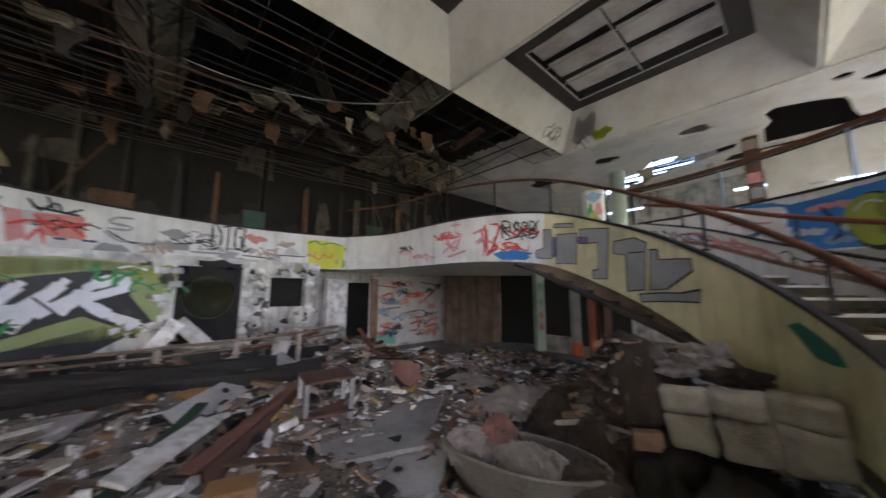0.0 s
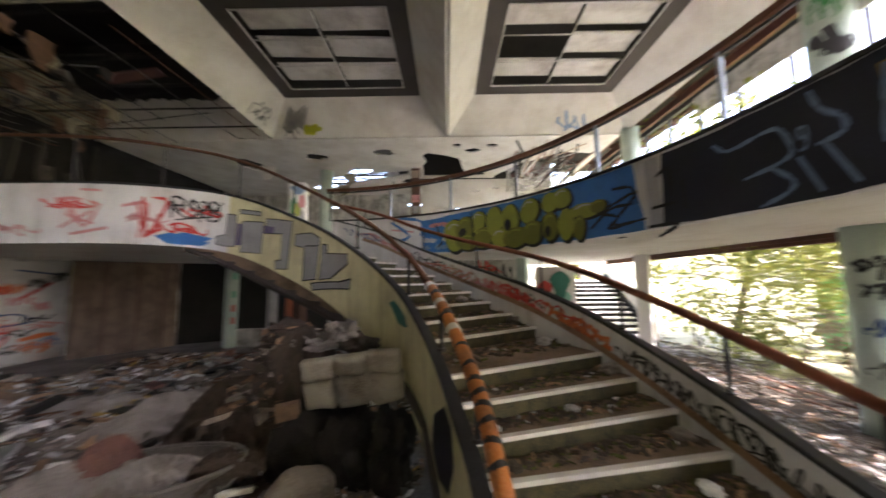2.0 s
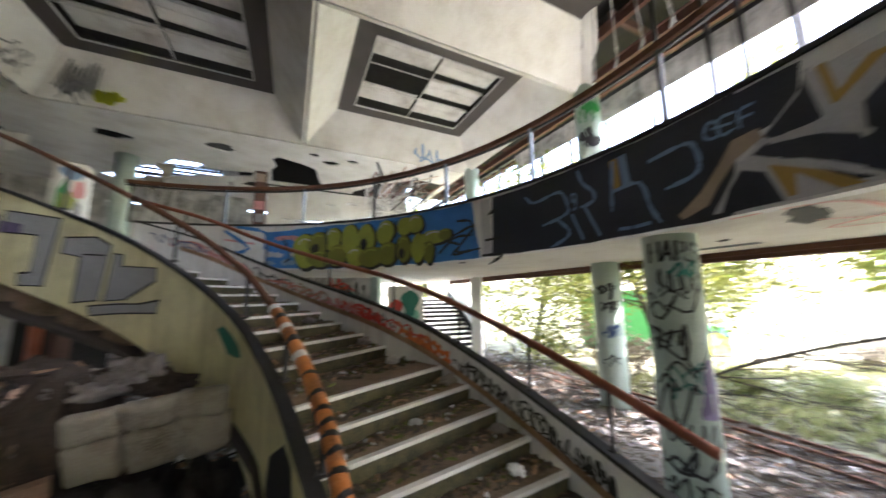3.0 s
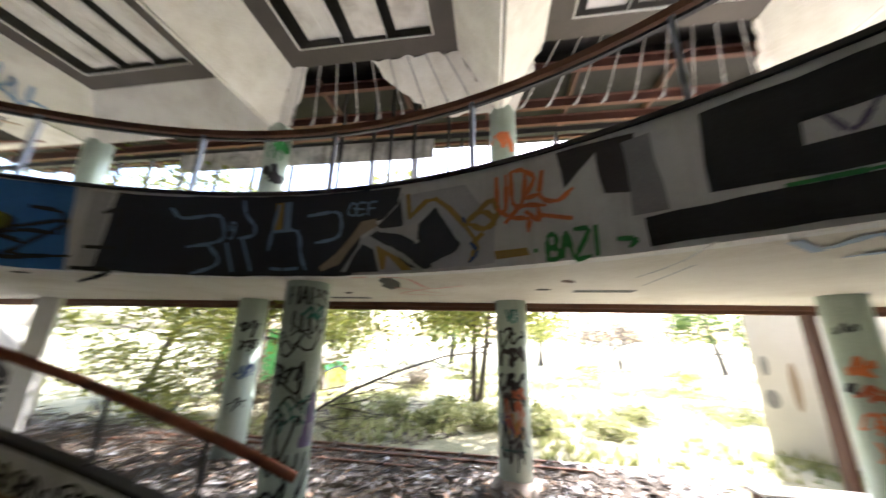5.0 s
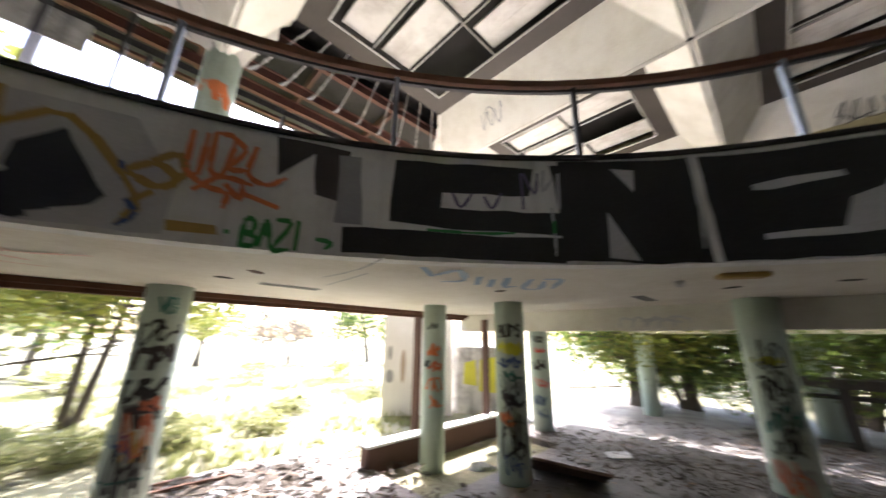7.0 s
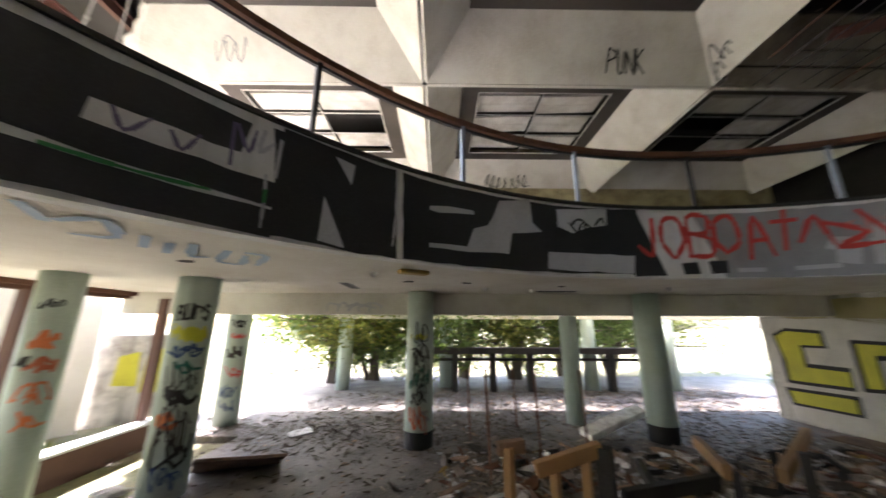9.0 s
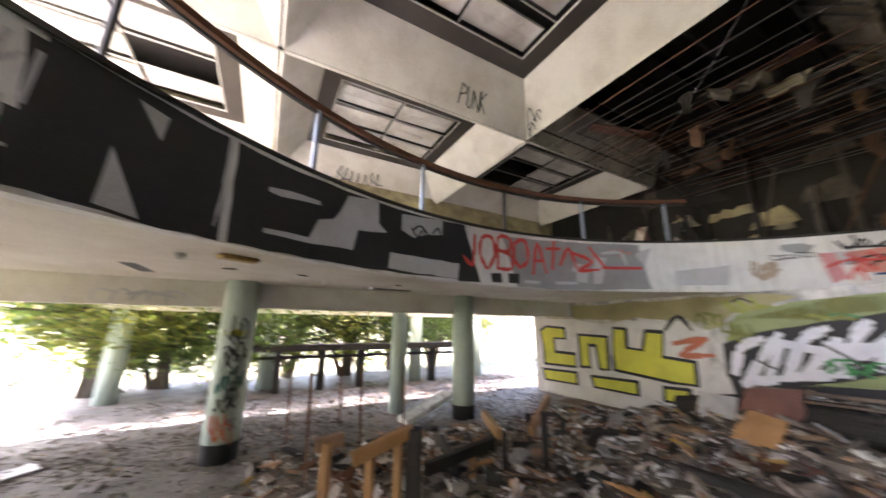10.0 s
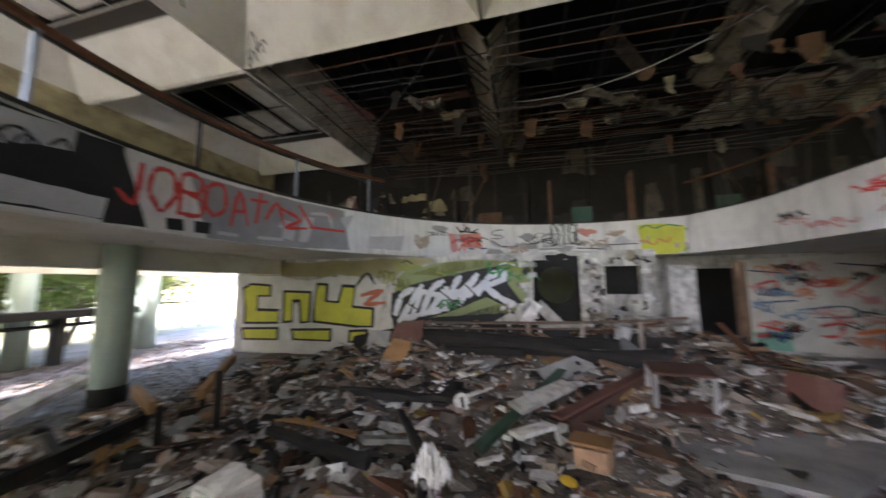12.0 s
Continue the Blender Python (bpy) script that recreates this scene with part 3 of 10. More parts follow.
# ---- burnt bays: battens, torn ribs, hanging scraps ----
rnd = random.Random(11)
lattice = tagged(new("ceiling_battens"), "charred bare ceiling battens under the burnt roof", "battens", kind="structure")
for i, j in ((-2, -1), (-1, -1), (0, -1), (-1, -2), (0, -2), (-2, -2)):
    (a0, b0), (a1, b1) = node(i, j), node(i + 1, j + 1)
    for k in range(17):
        b = b0 + 0.2 + k * (b1 - b0 - 0.3) / 17
        if rnd.random() < 0.12 or (i == 0 and k % 2):
            continue
        z = ZR + 0.05 + rnd.uniform(-0.05, 0.02)
        e0, e1 = rnd.uniform(0, 0.5) ** 2, rnd.uniform(0, 0.7) ** 2
        bm = bmesh.new()
        rod(bm, W(a0 + e0 * 3, b, z), W(a1 - e1 * 3, b + rnd.uniform(-0.08, 0.08), z + rnd.uniform(-0.12, 0.05)), 0.016, 4)
        part("batten", bm, RUST if rnd.random() < 0.2 else DARKSTEEL, lattice)
    for k in range(5):
        a = a0 + 0.4 + k * 1.02
        bm = bmesh.new()
        rod(bm, W(a, b0 + 0.1, ZR + 0.13), W(a, b1 - 0.1, ZR + 0.13), 0.028, 4)
        part("batten", bm, BURNTSHADE, lattice)
SCORCHED = surface("scorched_plaster", (0.29, 0.255, 0.185), (0.04, 0.032, 0.025), (0.45, 0.41, 0.31), 2.2, 0.9, bump=0.4, grain=20, stain=1.0)
YELLOWED = surface("yellowed_plaster", (0.40, 0.35, 0.20), (0.15, 0.12, 0.07), (0.52, 0.47, 0.31), 2.0, 0.9, bump=0.3, grain=20, stain=0.9)
STAINSCRAP = surface("rust_brown_scrap", (0.13, 0.07, 0.04), (0.04, 0.025, 0.018), (0.22, 0.13, 0.08), 3.0, 0.9, bump=0.4, grain=20, stain=0.9)
# soot of the burnt walls; also the painted shade in rooms and openings
SOOTSHADE = surface("sooty_and_shade_plaster", (0.014, 0.0125, 0.011), (0.005, 0.0045, 0.004), (0.042, 0.036, 0.03), 1.2, 0.9, bump=0.3, grain=20, stain=0.8)


def rib(i, j, k, seed, frac0=0.0, frac1=1.0):
    """A torn rib from node (i, j) towards (i, j - k)."""
    rnd = random.Random(seed)
    a, b = node(i, j)
    for s in (-1, 1):
        pts = [W(a + s * 0.03, b - 0.05 - LV * frac0, ZR), W(a + s * 0.05, b - LV * frac1, ZR - 0.02), W(a + s * 0.5, b - LV * frac1 + 0.1, ZR + 0.62 * rnd.uniform(0.5, 0.9)), W(a + s * 0.62, b - 0.2 - LV * frac0, ZR + 0.75)]
        ragged("ceiling_torn", pts, 0.03, SCORCHED, "scorched torn plaster rib of the burnt ceiling", seed + s)


rib(0, 0, 1, 21, 0.0, 0.62)
rib(-1, 0, 1, 23, 0.06, 0.98)
for seed, (a, b, sx, sz) in enumerate(((0.9, -2.4, 0.5, 0.35), (1.8, -3.8, 0.35, 0.5), (-3.4, -3.2, 0.6, 0.3), (-6.6, -2.9, 0.7, 0.3), (-2.2, -4.2, 0.4, 0.4), (2.9, -3.1, 0.35, 0.5), (-4.3, -4.4, 0.6, 0.3), (3.6, -4.6, 0.3, 0.6), (-1.0, -2.1, 0.3, 0.3))):
    z = ZR + 0.1
    ragged("ceiling_scrap", [W(a, b, z), W(a + sx, b + 0.1, z - 0.03), W(a + sx * 0.8, b + 0.2, z - sz), W(a + 0.1, b + 0.12, z - sz * 0.8)], 0.05, SCORCHED, "hanging scrap of scorched plaster and insulation", 40 + seed)
# smoke-stained coffer side left along the last intact rib
SMOKED = surface("smoke_stained_plaster", (0.42, 0.385, 0.32), (0.12, 0.10, 0.08), (0.52, 0.485, 0.42), 1.3, 0.9, bump=0.2, grain=25, stain=0.8)
(a0, b0), (a1, b1) = node(-2, -1), node(-1, 0)
ragged("ceiling_torn", [W(a0 + 0.045, b0 + 0.05, ZR), W(a0 + 0.045, b1 - 0.05, ZR), W(a0 + 0.8, b1 - 0.8, ZC), W(a0 + 0.8, b0 + 0.8, ZC)], 0.04, SMOKED, "smoke-stained cream coffer side beside the burnt bays", 78)
# sides left in the bay next to the burnt ones
(a0, b0), (a1, b1) = node(0, -1), node(1, 0)
for mt, c in zip((SCORCHED, CREAM), ([W(a0 + 0.2, b0, ZR), W(a1, b0, ZR), W(a1 - 0.8, b0 + 0.8, ZC), W(a0 + 1.2, b0 + 0.8, ZC)], [W(a1 - 0.03, b0, ZR), W(a1 - 0.03, b1 - 0.05, ZR), W(a1 - 0.8, b1 - 0.8, ZC), W(a1 - 0.8, b0 + 0.8, ZC)])):
    ragged("ceiling_torn", c, 0.04, mt, "smoke-stained cream coffer side beside the burnt bays", 77)
rnd = random.Random(31)
DULLROD = surface("sooty_steel_rod", (0.13, 0.12, 0.105), (0.05, 0.045, 0.04), (0.20, 0.19, 0.17), 3.0, 0.7, 0.2, bump=0.1, stain=0.7)
rods = tagged(new("ceiling_rods"), "thin bent ceiling rods sagging below the burnt roof", "rods", kind="structure")
for k in range(24):
    b = -2.6 - 3.4 * k / 23 + rnd.uniform(-0.05, 0.05)
    z = ZR - 0.05 - 0.55 * (k / 23) ** 1.2 + rnd.uniform(-0.06, 0.06)
    a0, a1 = rnd.uniform(-10.0, -7.0), rnd.uniform(1.5, 4.6)
    if k % 5 == 0:
        a0, a1 = rnd.choice(((-9.5, -3.0), (-4.0, 4.0)))
    droop, w = rnd.uniform(0.0, 0.18), rnd.uniform(-0.12, 0.12)
    bm = bmesh.new()
    tube(bm, [W(a0 + (a1 - a0) * t, b + w * math.sin(3 * t), z - droop * math.sin(math.pi * t) - 0.03 * math.sin(17 * t + k)) for t in np.linspace(0, 1, 15)], 0.011, 5)
    part("rod", bm, DULLROD if k % 3 else RUST, rods)
for k in range(13):
    a = -9.4 + 1.08 * k + rnd.uniform(-0.12, 0.12)
    bm = bmesh.new()
    tube(bm, [W(a + 0.1 * math.sin(4 * t), -0.8 - 5.1 * t, ZR + 0.04 - 0.5 * t ** 1.4) for t in np.linspace(0, 1, 9)], 0.013, 5)
    part("rod", bm, DARKSTEEL, rods)
for k in range(46):
    a, b = rnd.uniform(-9.5, 4.2), rnd.uniform(-5.8, -1.4)
    sx, sz = rnd.uniform(0.12, 0.4), rnd.uniform(0.2, 0.7)
    z = ZR - 0.45 * ((-b - 1) / 5) ** 1.4
    mt, word = ((SCORCHED, "scorched cream"), (BURNTSHADE, "charred black"), (STAINSCRAP, "rust-brown"))[0 if k % 12 == 0 else 1 + k % 2]
    ragged("ceiling_scrap", [W(a, b, z), W(a + sx, b + 0.06, z - 0.02), W(a + sx * rnd.uniform(0.5, 0.9), b + 0.1, z - sz), W(a + sx * 0.1, b + 0.05, z - sz * rnd.uniform(0.5, 0.9))], 0.03, mt, "%s scrap hanging from the burnt ceiling" % word, 300 + k)
# charred joists above
for k in range(15):
    a = -15.0 + 1.8 * k
    bm = bmesh.new()
    box(bm, (a - 0.05, -1.0, ZC + 0.3), (a + 0.05, 8.8, ZC + 0.7), FRAME_UV)
    setting(part("roof_joist", bm, BURNTSHADE), "charred timber roof joist", "beam")

# flat upper ceiling beyond the coffers, with holes
def blob(a, b, ra, rb, seed):
    rnd = random.Random(seed)
    return [W(a + ra * math.cos(t) * rnd.uniform(0.65, 1.15), b + rb * math.sin(t) * rnd.uniform(0.65, 1.15)).xy for t in np.linspace(0, 2 * math.pi, 15)[:-1]]


bm = bmesh.new()
holes = [blob(6.3, 3.3, 0.35, 0.45, 1), blob(6.6, 0.8, 0.3, 0.5, 2), [W(*q).xy for q in ((7.75, 1.9), (8.0, 2.6), (8.35, 2.3), (8.3, 3.2), (8.15, 4.0), (8.6, 3.9), (9.0, 2.9), (9.3, 2.1), (9.8, 1.2), (10.3, 0.4), (10.8, -0.7), (10.3, -0.9), (9.8, 0.1), (9.1, 0.3), (8.6, 1.3))], [W(*q).xy for q in ((6.35, 4.85), (6.6, 4.65), (7.2, 4.75), (7.6, 4.6), (8.88, 4.55), (8.88, 7.1), (8.55, 7.2), (8.45, 6.3), (7.9, 6.15), (7.2, 6.05), (6.9, 5.95), (6.6, 5.5))], blob(5.75, 5.86, 0.16, 0.18, 5), blob(6.2, 6.42, 0.2, 0.3, 6), blob(5.8, 7.06, 0.14, 0.25, 16), blob(10.2, 3.7, 0.85, 1.1, 7), blob(7.3, -2.0, 0.7, 0.5, 9), [W(7.7, 8.3).xy, W(8.9, 7.6).xy, W(11.6, 7.9).xy, W(11.7, 10.8).xy, W(6.6, 10.8).xy, W(6.4, 9.6).xy]]
prism(bm, [W(LU + 0.05, -5.5).xy, W(12.0, -5.5).xy, W(12.0, 11.0).xy, W(LU + 0.05, 11.0).xy], ZR, ZR + 0.05, holes)
setting(part("ceiling_flat", bm, CREAM), "flat cream plaster ceiling with ragged holes", "ceiling")

# ---- walls ----
def wall(name, a0, b0, a1, b1, z0, z1, mat, label, openings=(), th=0.2):
    """Upright wall from (a0,b0) to (a1,b1); openings as (along0, along1, z0, z1)."""
    p, q = W(a0, b0), W(a1, b1)
    d = (q - p)
    L = d.length
    d.normalize()
    n = Vector((d.y, -d.x, 0))
    bm = bmesh.new()
    xs = sorted({0.0, L, *[o[0] for o in openings], *[o[1] for o in openings]})
    zs = sorted({z0, z1, *[o[2] for o in openings], *[o[3] for o in openings]})
    grid = {}
    def vert(x, z, s):
        key = (round(x, 4), round(z, 4), s)
        if key not in grid:
            c = p + d * x + n * s
            grid[key] = bm.verts.new((c.x, c.y, z))
        return grid[key]
    solid = set()
    for i, (x0, x1) in enumerate(zip(xs, xs[1:])):
        for j, (y0, y1) in enumerate(zip(zs, zs[1:])):
            cx, cz = (x0 + x1) / 2, (y0 + y1) / 2
            if not any(o[0] < cx < o[1] and o[2] < cz < o[3] for o in openings):
                solid.add((i, j))
    for i, j in solid:
        x0, x1, y0, y1 = xs[i], xs[i + 1], zs[j], zs[j + 1]
        bm.faces.new([vert(x0, y0, 0), vert(x1, y0, 0), vert(x1, y1, 0), vert(x0, y1, 0)])
        bm.faces.new([vert(x0, y0, -th), vert(x0, y1, -th), vert(x1, y1, -th), vert(x1, y0, -th)])
        for di, dj, e in ((-1, 0, ((x0, y0), (x0, y1))), (1, 0, ((x1, y1), (x1, y0))), (0, -1, ((x1, y0), (x0, y0))), (0, 1, ((x0, y1), (x1, y1)))):
            if (i + di, j + dj) not in solid:
                (ax, az), (bx, bz) = e
                bm.faces.new([vert(ax, az, 0), vert(bx, bz, 0), vert(bx, bz, -th), vert(ax, az, -th)])
    bmesh.ops.recalc_face_normals(bm, faces=bm.faces[:])
    return setting(part(name, bm, mat), label, "wall")


wall("wall_northwest", -13.4, -3.12, -1.6, -3.12, -0.02, ZB - 0.004, WALLMAT, "grimy plaster wall with large graffiti pieces", [(9.1, 10.18, 1.1, 2.6), (10.74, 11.5, 1.75, 2.42)])
wall("wall_north", -1.6, -5.9, 12.0, -5.9, -0.02, ZB - 0.004, WALLMAT, "graffiti covered plaster wall with dark doorways", [(2.0, 3.05, 0, 2.42), (4.0, 4.5, 1.3, 2.1)])
# downstand beam on the open side
bm = bmesh.new()
box(bm, (-12.1, -11.85, 2.36), (-11.75, 3.1, 2.797), FRAME_UV)
box(bm, (-17.12, -9.2, 2.40), (-16.8, 6.0, 2.74), FRAME_UV)
setting(part("beam", bm, CREAM), "cream plastered beam along the open side", "beam")

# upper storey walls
wall("wall_upper_north", -17.0, -6.2, 12.0, -6.2, ZF, ZC + 0.75, SOOTSHADE, "soot-blackened upper wall")
wall("wall_upper_southwest", -15.24, -6.2, -15.24, 11.6, ZF, ZC + 0.75, YELLOWED, "stained yellowish upper wall with broken plaster")
wall("wall_upper_northeast", 11.9, 11.0, 11.9, -6.2, ZF, ZC + 0.75, WALLMAT, "cream upper wall with open window bays", [(0.4, 2.6, 4.0, 6.3), (3.2, 5.0, 5.3, 5.9), (6.6, 7.5, 5.98, 6.1), (10.6, 12.2, 5.9, 6.0), (8.6, 12.6, 6.85, 8.1)])
wall("wall_gallery", 9.05, 8.3, 9.05, 4.45, ZF, ZR - 0.14, CREAM, "cream gallery wall with narrow dark slots", [(0.5, 0.95, 6.02, 6.1), (1.35, 1.75, 5.9, 5.96), (1.9, 3.3, 5.12, 5.2), (0.6, 1.6, 5.3, 5.34)], th=0.12)
wall("wall_north_outer", -13.4, -6.3, -1.6, -6.3, -0.02, ZB, SOOTSHADE, "near-black back wall")
wall("wall_west_end", -13.4, -3.3, -13.4, -6.3, -0.02, ZB, SOOTSHADE, "near-black side wall")
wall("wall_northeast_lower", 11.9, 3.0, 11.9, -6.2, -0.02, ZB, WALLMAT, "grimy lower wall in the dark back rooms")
wall("wall_north_back", -1.6, -9.5, 12.0, -9.5, -0.02, ZB, SOOTSHADE, "near-black rear wall of the back rooms")
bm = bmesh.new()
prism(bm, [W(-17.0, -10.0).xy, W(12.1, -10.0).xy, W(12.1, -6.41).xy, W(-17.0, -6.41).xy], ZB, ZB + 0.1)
setting(part("ceiling_back", bm, SOOTSHADE), "near-black ceiling of the back rooms", "ceiling")
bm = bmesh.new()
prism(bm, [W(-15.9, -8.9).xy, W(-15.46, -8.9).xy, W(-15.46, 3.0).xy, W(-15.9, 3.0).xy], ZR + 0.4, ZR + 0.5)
setting(part("ceiling_edge", bm, SOOTSHADE), "sooty ceiling edge", "ceiling")

# upper facade: sill, head and mullions along the open side
bm = bmesh.new()
box(bm, (-12.0, -11.8, ZF), (11.9, -11.65, ZF + 0.12), FRAME_UV)
setting(part("window_sill", bm, DARKSTEEL), "dark sill of the glassless upper window wall", "window")
bm = bmesh.new()
box(bm, (-12.0, -11.8, 6.5), (11.9, -11.68, 6.62), FRAME_UV)
setting(part("window_head", bm, DARKSTEEL), "dark head rail of the glassless upper window wall", "window")
for k in range(22):
    a = -10.4 + 1.03 * k
    bm = bmesh.new()
    box(bm, (a - 0.03, -11.78, ZF + 0.12), (a + 0.03, -11.70, 6.5), FRAME_UV)
    tagged(part("window_mullion", bm, DARKSTEEL), "bare dark window mullion with no glass", "mullion", "upper window mullions", "structure")
# torn blind above the upper windows
bm = bmesh.new()
box(bm, (-3.6, -11.66, 6.02), (3.0, -11.63, 6.5), FRAME_UV)
setting(part("window_valance", bm, WALLMAT), "stained sagging fabric strip above the upper windows", "blind")

# lower facade: head rail, posts
bm = bmesh.new()
box(bm, (-12.0, -11.86, 2.66), (8.0, -11.68, 2.797), FRAME_UV)
box(bm, (-12.0, -11.64, 2.72), (6.0, -11.56, 2.797), FRAME_UV)
setting(part("window_frame", bm, RUST), "rusty brown head rail of the removed ground-floor glazing", "window")
for a, b in ((-10.1, 11.77), (-11.75, 10.95), (0.35, 11.77), (5.6, 11.77)):
    bm = bmesh.new()
    box(bm, (a - 0.06, -b - 0.08, -0.1), (a + 0.06, -b + 0.08, 2.66), FRAME_UV)
    tagged(part("window_post", bm, BROWNWALL), "dark brown upright of the removed glazing", "post", "window posts", "structure")

# ---- graffiti: thin coats of paint on the parapet, walls and soffit ----
def paint(name, rgb, rough=0.55):
    return surface(name, rgb, tuple(c * 0.6 for c in rgb), tuple(min(1, c * 1.25 + 0.02) for c in rgb), 2.0, rough, bump=0.06, grain=30, stain=0.55)


INK, NAVY = BLACKPAINT, paint("navy_paint", (0.014, 0.017, 0.032))
SKYBLUE, OLIVE, LIME = paint("blue_paint", (0.045, 0.19, 0.52)), paint("olive_paint", (0.17, 0.18, 0.03)), paint("lime_paint", (0.29, 0.32, 0.05))
GREYWHITE, GREYMID = paint("grey_white_paint", (0.50, 0.50, 0.52)), paint("grey_paint", (0.30, 0.30, 0.31))
PINK, RED, REDORANGE = paint("pink_paint", (0.62, 0.28, 0.28)), paint("red_paint", (0.60, 0.06, 0.05)), paint("orange_red_paint", (0.48, 0.13, 0.06))
ORANGE, OCHRE, TAN = paint("orange_paint", (0.70, 0.20, 0.06)), paint("ochre_paint", (0.38, 0.25, 0.06)), paint("tan_paint", (0.40, 0.31, 0.23))
GREEN, TEAL, MINT = paint("green_paint", (0.03, 0.24, 0.06)), paint("teal_paint", (0.02, 0.17, 0.13)), paint("mint_paint", (0.22, 0.50, 0.38))
BROWNINK, PURPLE, LILAC = paint("dark_brown_paint", (0.035, 0.026, 0.028)), paint("purple_paint", (0.14, 0.11, 0.21)), paint("silver_grey_paint", (0.33, 0.33, 0.335))
BLUEINK, BLUEWASH, REDWASH = paint("ink_blue_paint", (0.03, 0.07, 0.20)), paint("faded_blue_paint", (0.20, 0.30, 0.46)), paint("faded_red_paint", (0.58, 0.24, 0.20))
YELLOW, SNKYELLOW = paint("yellow_paint", (0.55, 0.57, 0.03)), paint("bright_yellow_paint", (0.62, 0.60, 0.05))
WALLWHITE, GREENWALL, SILVER = paint("white_wall_paint", (0.62, 0.60, 0.56)), paint("green_wall_paint", (0.26, 0.31, 0.12)), paint("silver_paint", (0.72, 0.73, 0.78))
coats = {}


def lift_to(kind, p, off):
    """Places a point of a surface: parapet ring, stair edge, north-west wall, north wall or soffit."""
    if kind == "R":
        return ring(p[0], RR - off, p[1])
    if kind == "L":
        i = min(max(p[0], 0), len(left_line) - 1.001)
        k = int(i)
        a, b = left_line[k], left_line[k + 1]
        d = (b - a).xy.normalized()
        q = a.lerp(b, i - k)
        q = q.xy + Vector((d.y, -d.x)) * off
        return Vector((q.x, q.y, a.lerp(b, i - k).z - 1.02 + 1.02 * min(0.995, max(0.005, p[1]))))
    if kind == "N":
        return W(p[0], -3.12 + off, p[1])
    if kind == "M":
        return W(p[0], -5.9 + off, p[1])
    return Vector((p[0], p[1], ZB - off))


STEP = {"R": 2.0, "L": 1.0, "N": 0.6, "M": 0.6, "S": 0.5}
UNIT = {"R": 0.1208, "L": 0.17, "N": 1.0, "M": 1.0, "S": 1.0}      # metres to one unit of the first coordinate
TALL = {"R": 1.0, "L": 1.02, "N": 1.0, "M": 1.0, "S": 1.0}


def coat(kind, material, layer, loops):
    key = (kind, material.name, layer)
    if key not in coats:
        coats[key] = (material, bmesh.new())
    out = coats[key][1]
    for loop in loops:
        bm = bmesh.new()
        vs = [bm.verts.new((x, y, 0)) for x, y in loop]
        es = []
        for i in range(len(vs)):
            es.append(bm.edges.new((vs[i], vs[(i + 1) % len(vs)])))
        bmesh.ops.triangle_fill(bm, edges=es, use_beauty=True)
        xs = [v.co.x for v in bm.verts]
        x = math.floor(min(xs) / STEP[kind]) * STEP[kind]
        while x < max(xs):
            bmesh.ops.bisect_plane(bm, geom=bm.verts[:] + bm.edges[:] + bm.faces[:], plane_co=(x, 0, 0), plane_no=(1, 0, 0))
            x += STEP[kind]
        at = {v: out.verts.new(lift_to(kind, (v.co.x, v.co.y), 0.003 + 0.0022 * layer)) for v in bm.verts}
        for f in bm.faces:
            out.faces.new([at[v] for v in f.verts])
        bm.free()


def daub(kind, material, layer, pts):
    """A painted patch with a slightly uneven edge."""
    rnd = random.Random(len(pts) * 7 + int(abs(pts[0][0]) * 10))
    loop = []
    for i, p in enumerate(pts):
        q = pts[(i + 1) % len(pts)]
        n = max(1, int(math.hypot((q[0] - p[0]) * UNIT[kind], q[1] - p[1]) / 0.18))
        for k in range(n):
            t = k / n
            w = 0.012 if k else 0.0
            loop.append((p[0] + (q[0] - p[0]) * t + rnd.uniform(-w, w) / UNIT[kind], p[1] + (q[1] - p[1]) * t + rnd.uniform(-w, w)))
    coat(kind, material, layer, [loop])


def stroke(kind, material, width, pts, layer=4):
    """A sprayed line of a given width."""
    p = [(x * UNIT[kind], y * TALL[kind]) for x, y in pts]
    if 2 < len(p) < 9 and p[0] != p[-1]:
        p = [(v.x, v.y) for v in smooth_line([(x, y, 0) for x, y in p], 3)]
    loops = []
    for i, (a, b) in enumerate(zip(p, p[1:])):
        d = Vector((b[0] - a[0], b[1] - a[1]))
        if d.length < 1e-4:
            continue
        d.normalize()
        n = Vector((-d.y, d.x)) * width * (0.42 + 0.12 * math.sin(i * 2.1))
        e = d * width * 0.3
        q = [Vector(a) - e + n, Vector(a) - e - n, Vector(b) + e - n, Vector(b) + e + n]
        loops.append([(v.x / UNIT[kind], v.y / TALL[kind]) for v in q])
    for k, loop in enumerate(loops):
        coat(kind, material, layer + k % 2, [loop])


